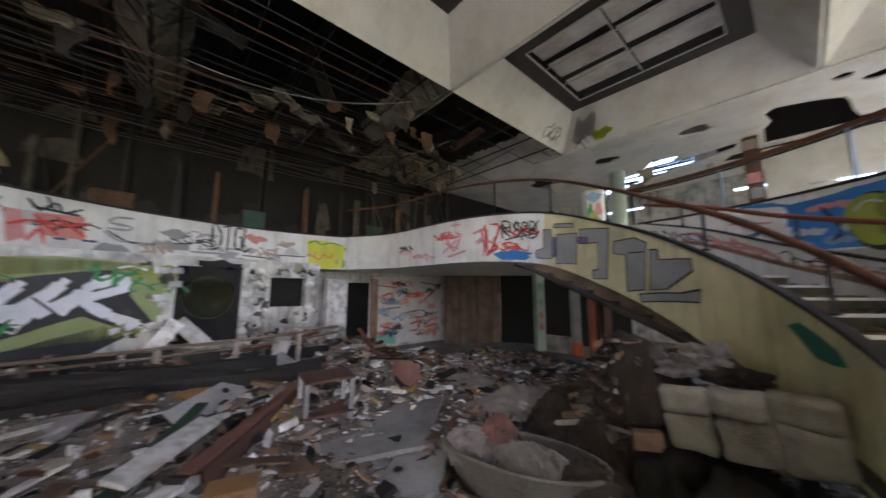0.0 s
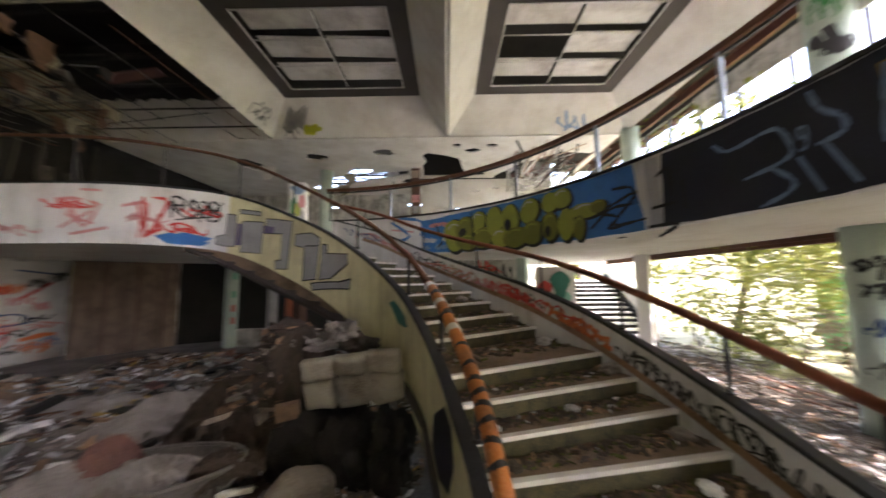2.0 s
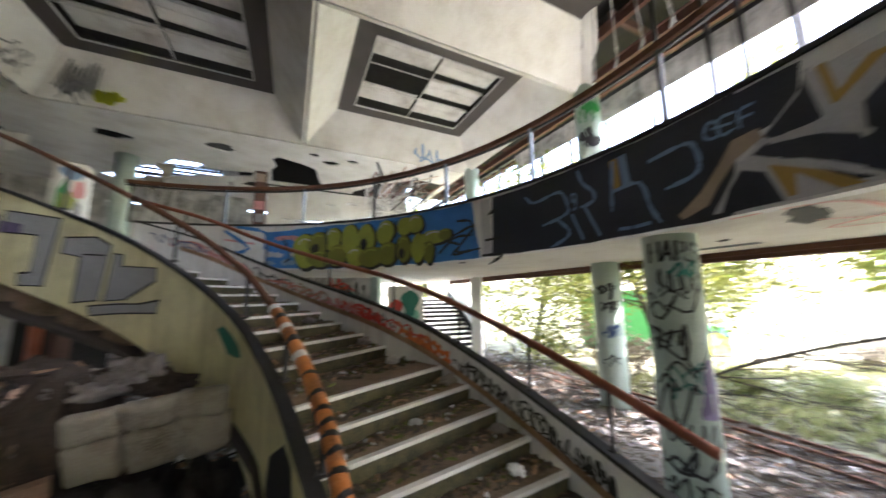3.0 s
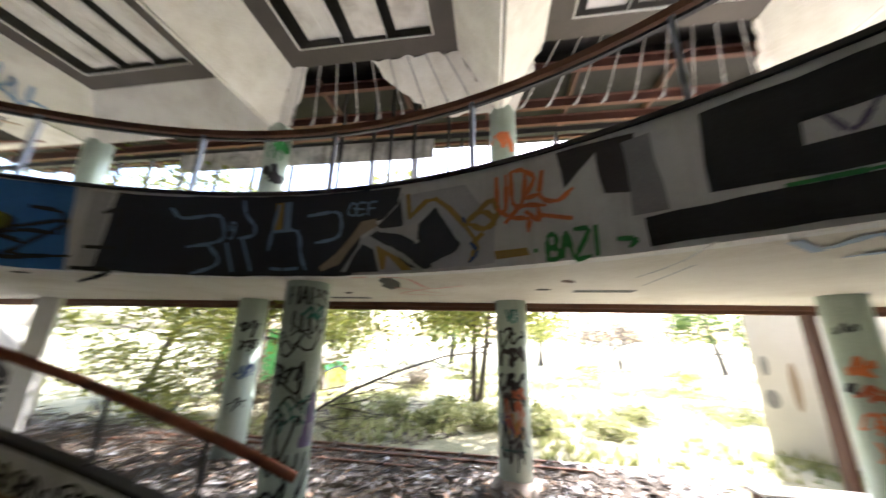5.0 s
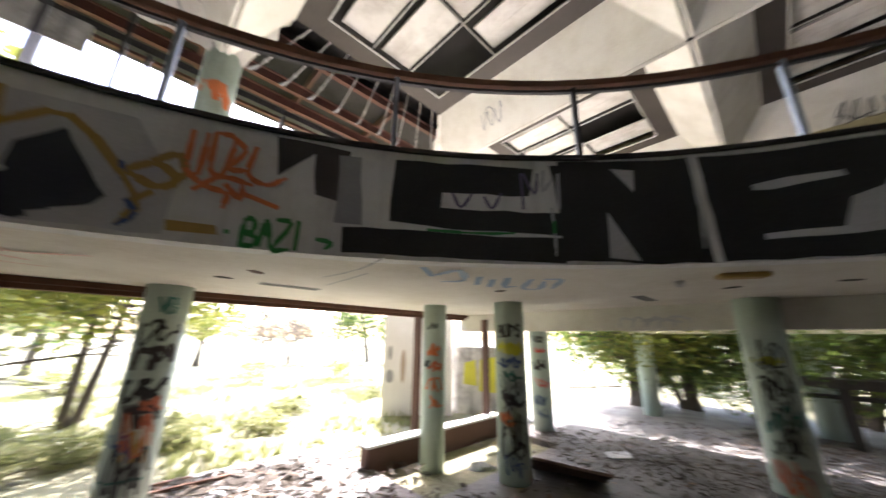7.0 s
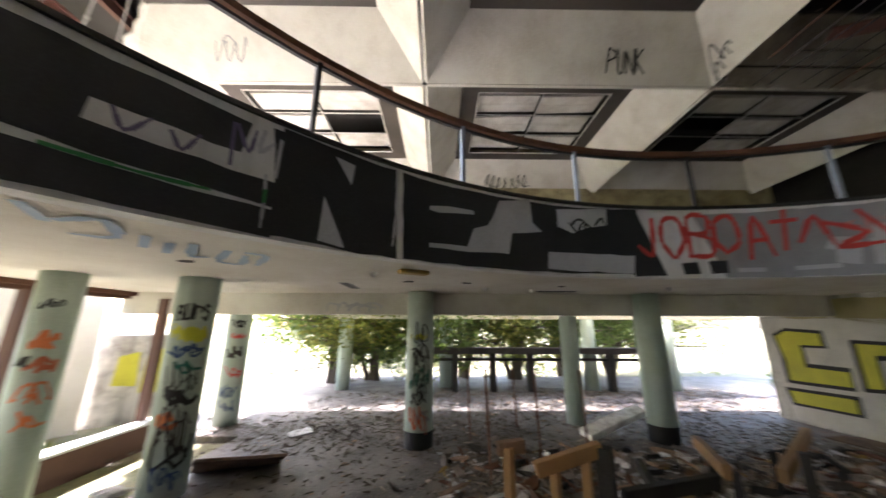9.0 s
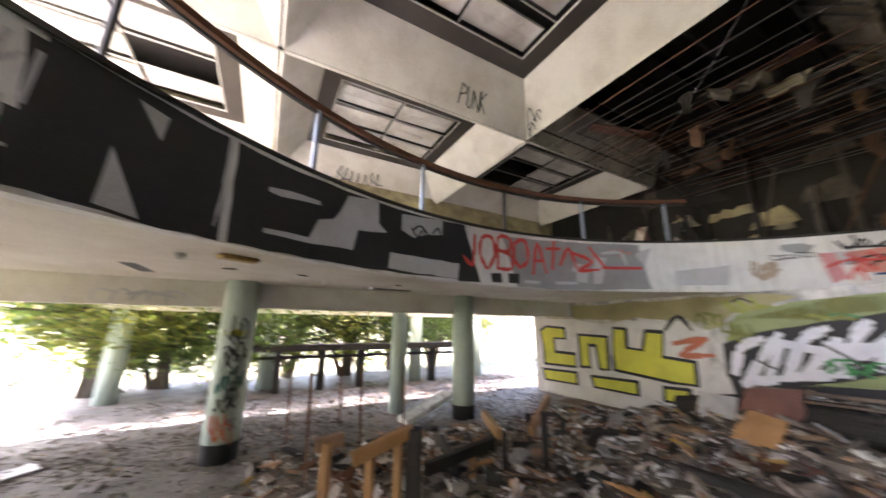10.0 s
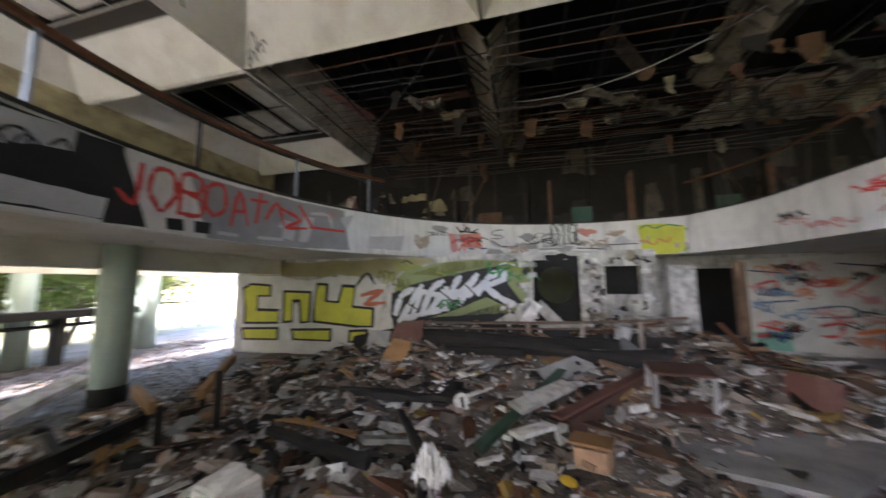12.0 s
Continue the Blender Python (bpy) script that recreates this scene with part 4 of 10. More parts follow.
FONT = {"A": ((0, 0, 5, 10, 10, 0), (2, 4, 8, 4)), "B": ((0, 0, 0, 10, 8, 9, 8, 6, 0, 5), (0, 5, 10, 4, 9, 0, 0, 0)), "C": ((10, 9, 4, 10, 0, 5, 4, 0, 10, 1),), "D": ((0, 0, 0, 10, 7, 9, 10, 5, 7, 1, 0, 0),),
        "E": ((10, 10, 0, 10, 0, 0, 10, 0), (0, 5, 8, 5)), "F": ((10, 10, 0, 10, 0, 0), (0, 5, 8, 5)), "G": ((10, 9, 3, 10, 0, 4, 4, 0, 10, 1, 10, 5, 6, 5),), "H": ((0, 0, 0, 10), (10, 0, 10, 10), (0, 5, 10, 5)),
        "I": ((5, 0, 5, 10),), "J": ((9, 10, 9, 2, 5, 0, 0, 3),), "K": ((0, 0, 0, 10), (10, 10, 0, 5, 10, 0)), "L": ((0, 10, 0, 0, 10, 1),), "N": ((0, 0, 0, 10, 10, 0, 10, 10),), "O": ((5, 0, 0, 3, 0, 8, 5, 10, 10, 8, 10, 3, 5, 0),),
        "P": ((0, 0, 0, 10, 9, 9, 9, 6, 0, 5),), "R": ((0, 0, 0, 10, 9, 9, 8, 6, 0, 5, 10, 0),), "S": ((10, 9, 4, 10, 1, 7, 9, 4, 6, 0, 0, 1),), "T": ((0, 10, 10, 10), (5, 10, 5, 0)), "U": ((0, 10, 1, 1, 5, 0, 9, 1, 10, 10),), "V": ((0, 10, 5, 0, 10, 10),), "Z": ((0, 10, 10, 10, 0, 0, 10, 0),), "9": ((9, 6, 3, 5, 1, 8, 5, 10, 9, 8, 8, 2, 3, 0),), "-": ((0, 5, 10, 5),)}


def glyphs(word, x, y, w, h, seed=0):
    """Hand-drawn letters of a word in a box."""
    r = random.Random(seed)
    step = w / len(word)
    out = []
    for i, c in enumerate(word):
        dy, k = r.uniform(-0.08, 0.08) * h, r.uniform(0.72, 0.86)
        for line in FONT[c]:
            out.append([(x + step * (i + (line[n] / 10 + 0.06 * line[n + 1] / 10) * k) + r.uniform(-0.08, 0.08) * step, y + dy + h * (line[n + 1] / 10 + r.uniform(-0.07, 0.07))) for n in range(0, len(line), 2)])
    return out


def lettering(kind, material, width, word, x0, z0, x1, z1, layer=6, seed=0):
    for line in glyphs(word, x0, z0, x1 - x0, z1 - z0, seed):
        stroke(kind, material, width, line, layer)


def scrawl(rnd, x, y, w, h, turns):
    """A sprayed squiggle in a box: one running line of loops, crossed by a flick or two."""
    f = [rnd.uniform(0, 6.283) for _ in range(4)]
    c, q = rnd.uniform(0.5, 1.1), rnd.uniform(1.4, 2.3)
    line = []
    for k in range(9 * turns + 1):
        t = k / (9 * turns)
        line.append((x + w * (0.95 * t + c / turns * 0.5 * math.sin(6.283 * turns * t + f[0])), y + h * (0.5 + 0.36 * math.sin(6.283 * turns * t + f[1]) + 0.2 * math.sin(6.283 * turns * q * t + f[2]) + 0.12 * math.sin(6.283 * 1.3 * t + f[3]))))
    out = [line[:len(line) * 5 // 9], line[len(line) * 5 // 9 + 2:]] if rnd.random() < 0.5 and turns > 3 else [line]
    for _ in range(rnd.randint(1, 2)):
        u, v = rnd.uniform(0.0, 0.6), rnd.uniform(-0.1, 0.9)
        out.append([(p.x, p.y) for p in smooth_line([(x + w * u, y + h * v, 0), (x + w * (u + 0.2), y + h * (v + 0.25), 0), (x + w * (u + 0.45), y + h * (v - 0.1), 0)], 4)])
    return out


daub('R', SKYBLUE, 1, [(15.8, 3.66), (5.6, 3.76), (-11.3, 3.8), (-26.7, 3.8), (-27.9, 2.79), (-11.4, 2.79), (5.2, 2.79), (15.4, 2.84)])
stroke('R', INK, 0.05, [(-22.8, 3.23), (-27.1, 3.36), (-23.8, 2.95), (-28.0, 2.95)])
daub('R', GREYWHITE, 2, [(-28.2, 3.77), (-30.0, 3.77), (-30.1, 2.81), (-28.7, 2.81)])
daub('R', NAVY, 1, [(-30.4, 3.78), (-41.4, 3.79), (-52.8, 3.8), (-56.7, 3.81), (-55.6, 2.79), (-51.9, 2.79), (-40.7, 2.79), (-30.1, 2.81)])
stroke('R', SKYBLUE, 0.08, [(21.3, 3.8), (15.8, 3.66), (15.8, 3.29)])
stroke('R', SKYBLUE, 0.08, [(23.2, 3.69), (18.8, 3.29), (22.9, 3.13)])
stroke('R', SKYBLUE, 0.08, [(19.8, 3.09), (15.9, 2.89)])
stroke('R', PINK, 0.05, [(23.1, 3.49), (17.9, 3.4)])
stroke('R', PINK, 0.05, [(23.5, 3.29), (20.8, 3.03)])
daub('R', NAVY, 1, [(-40.5, 3.78), (-53.2, 3.78), (-60.0, 3.78), (-59.5, 3.43), (-56.9, 3.39), (-53.9, 3.11), (-51.8, 2.81), (-42.2, 2.8)])
daub('R', BROWNINK, 2, [(-73.8, 3.78), (-78.8, 3.75), (-78.3, 3.26), (-76.7, 3.3), (-76.4, 3.68), (-74.2, 3.42)])
daub('R', INK, 1, [(-82.1, 3.73), (-88.0, 3.75), (-92.8, 3.72), (-92.4, 3.44), (-85.7, 3.44), (-85.6, 3.29), (-95.3, 3.27), (-95.0, 3.05), (-84.7, 3.11), (-81.9, 3.13)])
daub('R', INK, 1, [(-78.7, 3.04), (-84.7, 3.06), (-95.1, 3.03), (-94.8, 2.8), (-89.1, 2.82), (-78.8, 2.82)])
daub('R', INK, 1, [(-94.8, 3.8), (-103.0, 3.77), (-102.4, 2.83), (-94.7, 2.82)])
stroke('R', GREEN, 0.03, [(-84.7, 3.07), (-88.2, 3.06), (-91.1, 3.07)])
daub('R', INK, 1, [(-94.1, 3.76), (-98.5, 3.75), (-104.2, 3.78), (-104.6, 2.79), (-99.7, 2.8), (-95.2, 2.83)])
daub('R', GREYWHITE, 3, [(-98.7, 3.71), (-100.4, 3.68), (-100.2, 3.46)])
daub('R', GREYWHITE, 3, [(-98.1, 3.28), (-100.0, 2.82), (-97.9, 2.85)])
daub('R', INK, 1, [(-104.9, 3.78), (-110.4, 3.76), (-117.4, 3.77), (-124.8, 3.77), (-134.2, 3.8), (-133.0, 2.83), (-116.9, 2.81), (-105.2, 2.8)])
stroke('R', INK, 0.03, [(-125.0, 3.53), (-126.0, 3.4), (-126.9, 3.55), (-128.3, 3.43)])
daub('R', INK, 1, [(-132.9, 3.74), (-134.1, 3.75), (-136.8, 2.82), (-132.9, 2.8)])
daub('R', INK, 2, [(-138.7, 3.0), (-140.6, 3.02), (-140.8, 2.85), (-138.9, 2.84)])
daub('R', INK, 2, [(-141.9, 3.03), (-144.0, 3.04), (-143.9, 2.86), (-142.0, 2.85)])
daub('R', GREYWHITE, 1, [(-154.5, 3.34), (-157.4, 3.3), (-156.6, 3.09), (-153.9, 3.17)])
daub('R', GREYWHITE, 1, [(-158.0, 3.28), (-160.4, 3.27), (-159.5, 2.94), (-157.9, 2.96)])
daub('R', GREYWHITE, 1, [(-165.6, 3.57), (-168.7, 3.7), (-167.3, 3.33)])
daub('R', GREYWHITE, 1, [(-172.3, 3.22), (-180.6, 3.32), (-180.0, 2.92), (-172.4, 2.93)])
daub('R', GREYMID, 1, [(-141.0, 3.73), (-154.9, 3.77), (-166.6, 3.76), (-168.0, 2.85), (-155.2, 2.79), (-143.6, 2.79)])
daub('R', YELLOW, 1, [(-238.2, 3.65), (-242.6, 3.66), (-247.3, 3.56), (-247.3, 2.86), (-243.5, 2.79), (-238.9, 2.83)])
stroke('R', RED, 0.035, [(-239.2, 3.22), (-241.4, 3.07), (-242.3, 3.23), (-243.7, 3.12), (-244.5, 3.26)])
stroke('R', GREEN, 0.06, [(-247.5, 3.46), (-248.5, 3.19), (-247.0, 2.84)])
stroke('R', GREEN, 0.04, [(-238.5, 3.54), (-240.2, 3.64), (-241.7, 3.53), (-244.0, 3.61), (-246.8, 3.53)])
stroke('R', TAN, 0.06, [(-250.9, 3.49), (-253.1, 3.07), (-254.9, 3.49), (-256.5, 3.0)])
stroke('R', TAN, 0.06, [(-250.6, 2.93), (-257.8, 3.09)])
stroke('L', PINK, 0.06, [(22, 0.71), (23.8, 0.28), (25.2, 0.64)])
stroke('L', PINK, 0.06, [(22.8, 0.15), (26, 0.26)])
stroke('L', PINK, 0.06, [(27.5, 0.64), (30, 0.69), (29.2, 0.12)])
stroke('L', RED, 0.05, [(29, 0.69), (30, 0.14), (31.8, 0.74), (30.5, 0.81)])
stroke('L', INK, 0.035, [(32.2, 0.8), (33.2, 0.61), (33.5, 0.8)])
stroke('L', INK, 0.035, [(34, 0.61), (34.2, 0.84), (35.2, 0.64), (36.2, 0.84)])
stroke('L', INK, 0.035, [(36.8, 0.69), (38, 0.85)])
daub('L', SKYBLUE, 2, [(31, 0.14), (33.5, 0.25), (36.8, 0.2), (35.2, 0.08), (32, 0.04)])
daub('N', WALLWHITE, 1, [(-13.44, 2.36), (-8.23, 2.21), (-8.65, -0.06), (-13.08, 0.05)])
daub('N', SNKYELLOW, 2, [(-12.83, 2.08), (-12.1, 2.03), (-12.09, 1.71), (-12.54, 1.71), (-12.53, 1.29), (-11.76, 1.28), (-11.76, 0.91), (-13.0, 0.88), (-13.01, 1.4), (-13.12, 1.94)])
stroke('N', INK, 0.085, [(-12.83, 2.08), (-12.1, 2.03), (-12.09, 1.71), (-12.54, 1.71), (-12.53, 1.29), (-11.76, 1.28), (-11.76, 0.91), (-13.0, 0.88), (-13.01, 1.4), (-13.12, 1.94), (-12.83, 2.08)])
daub('N', SNKYELLOW, 2, [(-11.59, 1.85), (-10.66, 1.82), (-10.69, 0.96), (-10.97, 0.93), (-11.04, 1.57), (-11.27, 1.56), (-11.27, 0.96), (-11.59, 0.93)])
stroke('N', INK, 0.085, [(-11.59, 1.85), (-10.66, 1.82), (-10.69, 0.96), (-10.97, 0.93), (-11.04, 1.57), (-11.27, 1.56), (-11.27, 0.96), (-11.59, 0.93), (-11.59, 1.85)])
daub('N', SNKYELLOW, 2, [(-10.45, 2.06), (-10.11, 2.04), (-10.13, 1.56), (-9.74, 1.53), (-9.61, 2.0), (-9.2, 1.98), (-9.28, 1.41), (-8.63, 1.36), (-8.65, 0.87), (-9.13, 0.86), (-10.54, 0.97), (-10.54, 1.31)])
stroke('N', INK, 0.085, [(-10.45, 2.06), (-10.11, 2.04), (-10.13, 1.56), (-9.74, 1.53), (-9.61, 2.0), (-9.2, 1.98), (-9.28, 1.41), (-8.63, 1.36), (-8.65, 0.87), (-9.13, 0.86), (-10.54, 0.97), (-10.54, 1.31), (-10.45, 2.06)])
daub('N', SNKYELLOW, 2, [(-13.09, 0.71), (-11.76, 0.75), (-11.76, 0.42), (-13.0, 0.39)])
stroke('N', INK, 0.085, [(-13.09, 0.71), (-11.76, 0.75), (-11.76, 0.42), (-13.0, 0.39), (-13.09, 0.71)])
daub('N', SNKYELLOW, 2, [(-11.27, 0.72), (-9.96, 0.76), (-9.97, 0.44), (-11.2, 0.44)])
stroke('N', INK, 0.085, [(-11.27, 0.72), (-9.96, 0.76), (-9.97, 0.44), (-11.2, 0.44), (-11.27, 0.72)])
daub('N', SNKYELLOW, 2, [(-9.35, 0.73), (-8.81, 0.76), (-8.88, 0.44), (-9.37, 0.43)])
stroke('N', INK, 0.085, [(-9.35, 0.73), (-8.81, 0.76), (-8.88, 0.44), (-9.37, 0.43), (-9.35, 0.73)])
stroke('N', REDORANGE, 0.12, [(-8.99, 1.73), (-8.36, 1.86), (-8.89, 1.49), (-8.28, 1.53)])
stroke('N', INK, 0.085, [(-9.14, 2.04), (-8.84, 2.35), (-8.6, 2.05)])
stroke('N', INK, 0.04, [(-8.06, 1.22), (-7.81, 1.61), (-7.5, 1.15), (-7.14, 1.65)])
stroke('N', INK, 0.04, [(-7.33, 1.17), (-6.66, 1.24), (-6.24, 1.44), (-5.68, 1.68)])
daub('M', WALLWHITE, 1, [(1.52, 2.63), (4.86, 2.77), (4.98, -0.01), (1.67, 0.16)])
stroke('M', RED, 0.08, [(1.89, 1.92), (2.35, 2.02), (2.26, 1.6)])
stroke('M', RED, 0.08, [(1.85, 0.8), (2.55, 0.64), (2.79, 0.83)])
stroke('M', RED, 0.08, [(3.25, 0.8), (3.71, 0.87), (3.59, 0.55), (3.26, 0.53)])
stroke('M', RED, 0.08, [(3.81, 1.67), (4.54, 2.14)])
stroke('M', BLUEINK, 0.05, [(1.75, 2.33), (2.58, 2.24)])
stroke('M', BLUEINK, 0.05, [(3.01, 1.25), (3.83, 1.33), (4.13, 1.08), (3.16, 1.02)])
stroke('M', BLUEINK, 0.05, [(3.77, 2.49), (4.68, 2.39)])
stroke('M', BLUEINK, 0.05, [(1.81, 1.41), (2.74, 1.48)])
stroke('M', ORANGE, 0.12, [(4.0, 0.63), (4.69, 0.69), (4.47, 0.24)])
daub('M', MINT, 2, [(1.69, 0.61), (2.55, 0.64), (2.58, 0.09), (1.72, 0.16)])
stroke('S', BLUEWASH, 0.085, [(0.19, -3.48), (0.11, -3.87)])
stroke('S', BLUEWASH, 0.085, [(0.05, -3.8), (-0.15, -3.56), (-0.25, -4.09), (-0.03, -4.21)])
stroke('S', BLUEWASH, 0.085, [(-0.4, -3.88), (-0.44, -4.35)])
stroke('S', BLUEWASH, 0.085, [(-0.57, -4.02), (-0.62, -4.48)])
stroke('S', BLUEWASH, 0.085, [(-0.71, -3.91), (-0.81, -4.48), (-0.91, -4.42)])
stroke('S', BLUEWASH, 0.085, [(-0.98, -3.96), (-1.07, -4.57), (-1.28, -4.58), (-1.16, -4.07)])
stroke('S', BLUEWASH, 0.085, [(-1.13, -3.91), (-1.3, -3.93), (-1.42, -4.49)])
stroke('S', REDWASH, 0.05, [(3.71, -2.0), (3.28, -2.28), (3.16, -2.59), (3.54, -3.21), (3.04, -3.33)])
stroke('S', REDWASH, 0.05, [(3.54, -3.21), (4.32, -3.25), (3.96, -3.84)])
stroke('S', REDWASH, 0.05, [(3.84, -2.86), (3.8, -3.56)])
stroke('S', GREYMID, 0.03, [(1.31, -4.11), (0.82, -3.62), (0.51, -3.12)])
stroke('S', GREYMID, 0.03, [(1.44, -4.67), (0.78, -3.83)])

stroke('R', BLUEWASH, 0.045, [(-35.8, 3.61), (-37.0, 3.49), (-39.8, 3.54), (-41.0, 3.5), (-41.6, 3.27), (-40.7, 3.19), (-38.2, 3.13)], 6)
stroke('R', BLUEWASH, 0.045, [(-40.2, 3.16), (-41.5, 2.99), (-41.0, 2.89), (-39.2, 2.81)], 6)
stroke('R', BLUEWASH, 0.045, [(-42.0, 3.18), (-43.1, 2.85)], 6)
stroke('R', BLUEWASH, 0.045, [(-43.6, 3.23), (-45.0, 2.86)], 6)
stroke('R', BLUEWASH, 0.045, [(-43.0, 3.73), (-43.5, 3.55), (-44.6, 3.41), (-44.6, 3.29), (-43.2, 3.25)], 6)
lettering('R', BLUEWASH, 0.03, '9', -42.0, 3.25, -42.7, 3.48, 7, 1)
daub('R', OCHRE, 2, [(-46.5, 3.7), (-47.3, 3.71), (-47.5, 3.37), (-46.8, 3.34)])
daub('R', BLUEWASH, 2, [(-47.4, 3.71), (-48.2, 3.72), (-48.5, 3.34), (-47.7, 3.33)])
stroke('R', BLUEWASH, 0.045, [(-46.9, 3.67), (-46.6, 3.32), (-46.5, 3.11)], 6)
stroke('R', BLUEWASH, 0.045, [(-46.9, 3.33), (-49.3, 3.33), (-50.0, 3.05), (-50.7, 2.87)], 6)
stroke('R', BLUEWASH, 0.045, [(-50.3, 3.52), (-53.2, 3.55), (-53.9, 3.45), (-54.0, 3.3), (-53.4, 3.22), (-51.5, 3.18)], 6)
stroke('R', BLUEWASH, 0.045, [(-47.1, 2.88), (-48.1, 2.87)], 6)
stroke('R', BLUEWASH, 0.045, [(-48.5, 2.87), (-49.8, 2.88)], 6)
lettering('R', BLUEWASH, 0.028, 'GEF', -54.5, 3.48, -57.8, 3.63, 7, 2)
daub('R', TAN, 3, [(-56.1, 3.41), (-57.6, 3.43), (-57.8, 3.34), (-56.2, 3.24), (-55.0, 3.07), (-54.2, 2.92), (-52.4, 2.84), (-52.1, 2.89), (-53.8, 3.05), (-55.2, 3.25)])
daub('R', GREYWHITE, 2, [(-60.4, 3.66), (-66.3, 3.68), (-68.9, 3.25), (-68.8, 2.83), (-62.5, 2.81), (-58.6, 2.81), (-54.4, 2.83), (-56.2, 3.16)])
daub('R', NAVY, 3, [(-57.8, 3.34), (-59.7, 3.55), (-60.0, 3.66), (-60.5, 3.31), (-58.2, 3.3)])
daub('R', NAVY, 4, [(-62.0, 3.31), (-63.6, 3.48), (-66.0, 3.04), (-65.4, 2.96), (-63.0, 2.82), (-61.2, 2.85), (-59.3, 3.07), (-57.1, 3.23), (-58.0, 3.29), (-60.4, 3.21), (-61.9, 3.11)])
daub('R', NAVY, 3, [(-54.9, 2.81), (-55.6, 3.01), (-56.4, 3.14), (-57.6, 3.07), (-58.3, 2.82)])
daub('R', OCHRE, 4, [(-57.8, 3.12), (-60.2, 2.96), (-61.6, 2.82), (-60.6, 2.82), (-59.0, 3.0), (-58.9, 2.84), (-58.5, 2.84)])
stroke('R', GREYWHITE, 0.05, [(-60.2, 3.68), (-60.6, 3.3), (-58.1, 3.29)], 7)
stroke('R', GREYWHITE, 0.05, [(-58.2, 3.28), (-60.8, 3.23), (-62.0, 3.12)], 7)
stroke('R', GREYWHITE, 0.05, [(-61.9, 3.11), (-61.5, 3.33), (-63.7, 3.5)], 7)
stroke('R', GREYWHITE, 0.05, [(-63.7, 3.5), (-65.0, 3.26), (-66.2, 3.04)], 7)
stroke('R', GREYWHITE, 0.05, [(-66.2, 3.04), (-65.6, 2.95), (-63.5, 2.86)], 7)
stroke('R', GREYWHITE, 0.05, [(-56.4, 3.19), (-59.3, 3.07), (-62.5, 2.81)], 7)
stroke('R', OCHRE, 0.06, [(-60.8, 3.66), (-61.1, 3.4)], 5)
stroke('R', OCHRE, 0.06, [(-61.1, 3.4), (-63.6, 3.57), (-67.2, 3.08), (-66.8, 2.87)], 5)
stroke('R', OCHRE, 0.06, [(-66.4, 3.26), (-67.8, 3.35), (-68.9, 3.24), (-68.0, 3.17), (-66.7, 3.24)], 5)
stroke('R', OCHRE, 0.06, [(-67.6, 3.37), (-68.7, 3.45), (-69.2, 3.31), (-68.7, 3.24)], 5)
stroke('R', OCHRE, 0.06, [(-67.1, 3.04), (-67.8, 3.12)], 5)
stroke('R', BLUEINK, 0.04, [(-66.2, 3.31), (-66.5, 3.19)], 6)
stroke('R', BLUEINK, 0.04, [(-66.9, 3.04), (-67.4, 2.95), (-66.8, 2.86)], 6)
daub('R', OCHRE, 2, [(-68.8, 2.94), (-71.3, 2.94), (-71.5, 2.87), (-68.9, 2.86)])
stroke('R', ORANGE, 0.045, [(-69.1, 3.67), (-69.2, 3.35), (-69.8, 3.33), (-69.9, 3.67)], 6)
stroke('R', ORANGE, 0.045, [(-70.3, 3.69), (-70.4, 3.38), (-71.1, 3.36), (-71.4, 3.67), (-70.4, 3.7)], 6)
stroke('R', ORANGE, 0.045, [(-71.5, 3.67), (-72.1, 3.58), (-71.4, 3.41), (-72.5, 3.42)], 6)
stroke('R', ORANGE, 0.045, [(-72.7, 3.63), (-72.5, 3.39), (-73.7, 3.32), (-74.7, 3.4)], 6)
stroke('R', ORANGE, 0.045, [(-69.8, 3.2), (-71.1, 3.33), (-72.8, 3.3)], 6)
stroke('R', ORANGE, 0.045, [(-71.4, 3.27), (-72.3, 3.17), (-72.3, 3.29)], 6)
stroke('R', ORANGE, 0.045, [(-72.4, 3.22), (-74.5, 3.14)], 6)
stroke('R', ORANGE, 0.045, [(-69.2, 3.34), (-70.2, 3.24), (-71.5, 3.2), (-71.5, 3.09)], 6)
daub('R', GREYMID, 2, [(-78.0, 3.7), (-79.6, 3.71), (-80.0, 3.07), (-78.1, 3.07)])
lettering('R', GREEN, 0.04, 'BAZI', -72.8, 2.81, -76.5, 3.03, 6, 3)
stroke('R', GREEN, 0.04, [(-71.9, 2.9), (-72.0, 2.9)], 6)
stroke('R', GREEN, 0.04, [(-77.2, 2.91), (-78.1, 2.89), (-77.8, 2.84)], 6)
stroke('R', PURPLE, 0.03, [(-86.5, 3.43), (-87.1, 3.3), (-88.0, 3.44)], 6)
stroke('R', PURPLE, 0.03, [(-88.9, 3.41), (-89.5, 3.3), (-90.2, 3.45)], 6)
stroke('R', PURPLE, 0.03, [(-91.8, 3.66), (-91.9, 3.31)], 6)
stroke('R', PURPLE, 0.03, [(-92.0, 3.66), (-92.8, 3.46), (-93.1, 3.66)], 6)
stroke('R', GREYWHITE, 0.035, [(-93.6, 3.69), (-93.4, 3.49), (-94.2, 3.6)], 6)
stroke('R', GREYWHITE, 0.035, [(-94.7, 3.66), (-94.6, 3.32)], 6)
daub('R', GREYWHITE, 3, [(-107.8, 3.02), (-112.0, 3.04), (-112.8, 3.28), (-114.5, 3.35), (-115.2, 3.48), (-116.0, 3.71), (-120.0, 3.81), (-120.2, 3.47), (-121.4, 3.36), (-117.5, 3.29), (-117.0, 3.01), (-107.8, 2.97)])
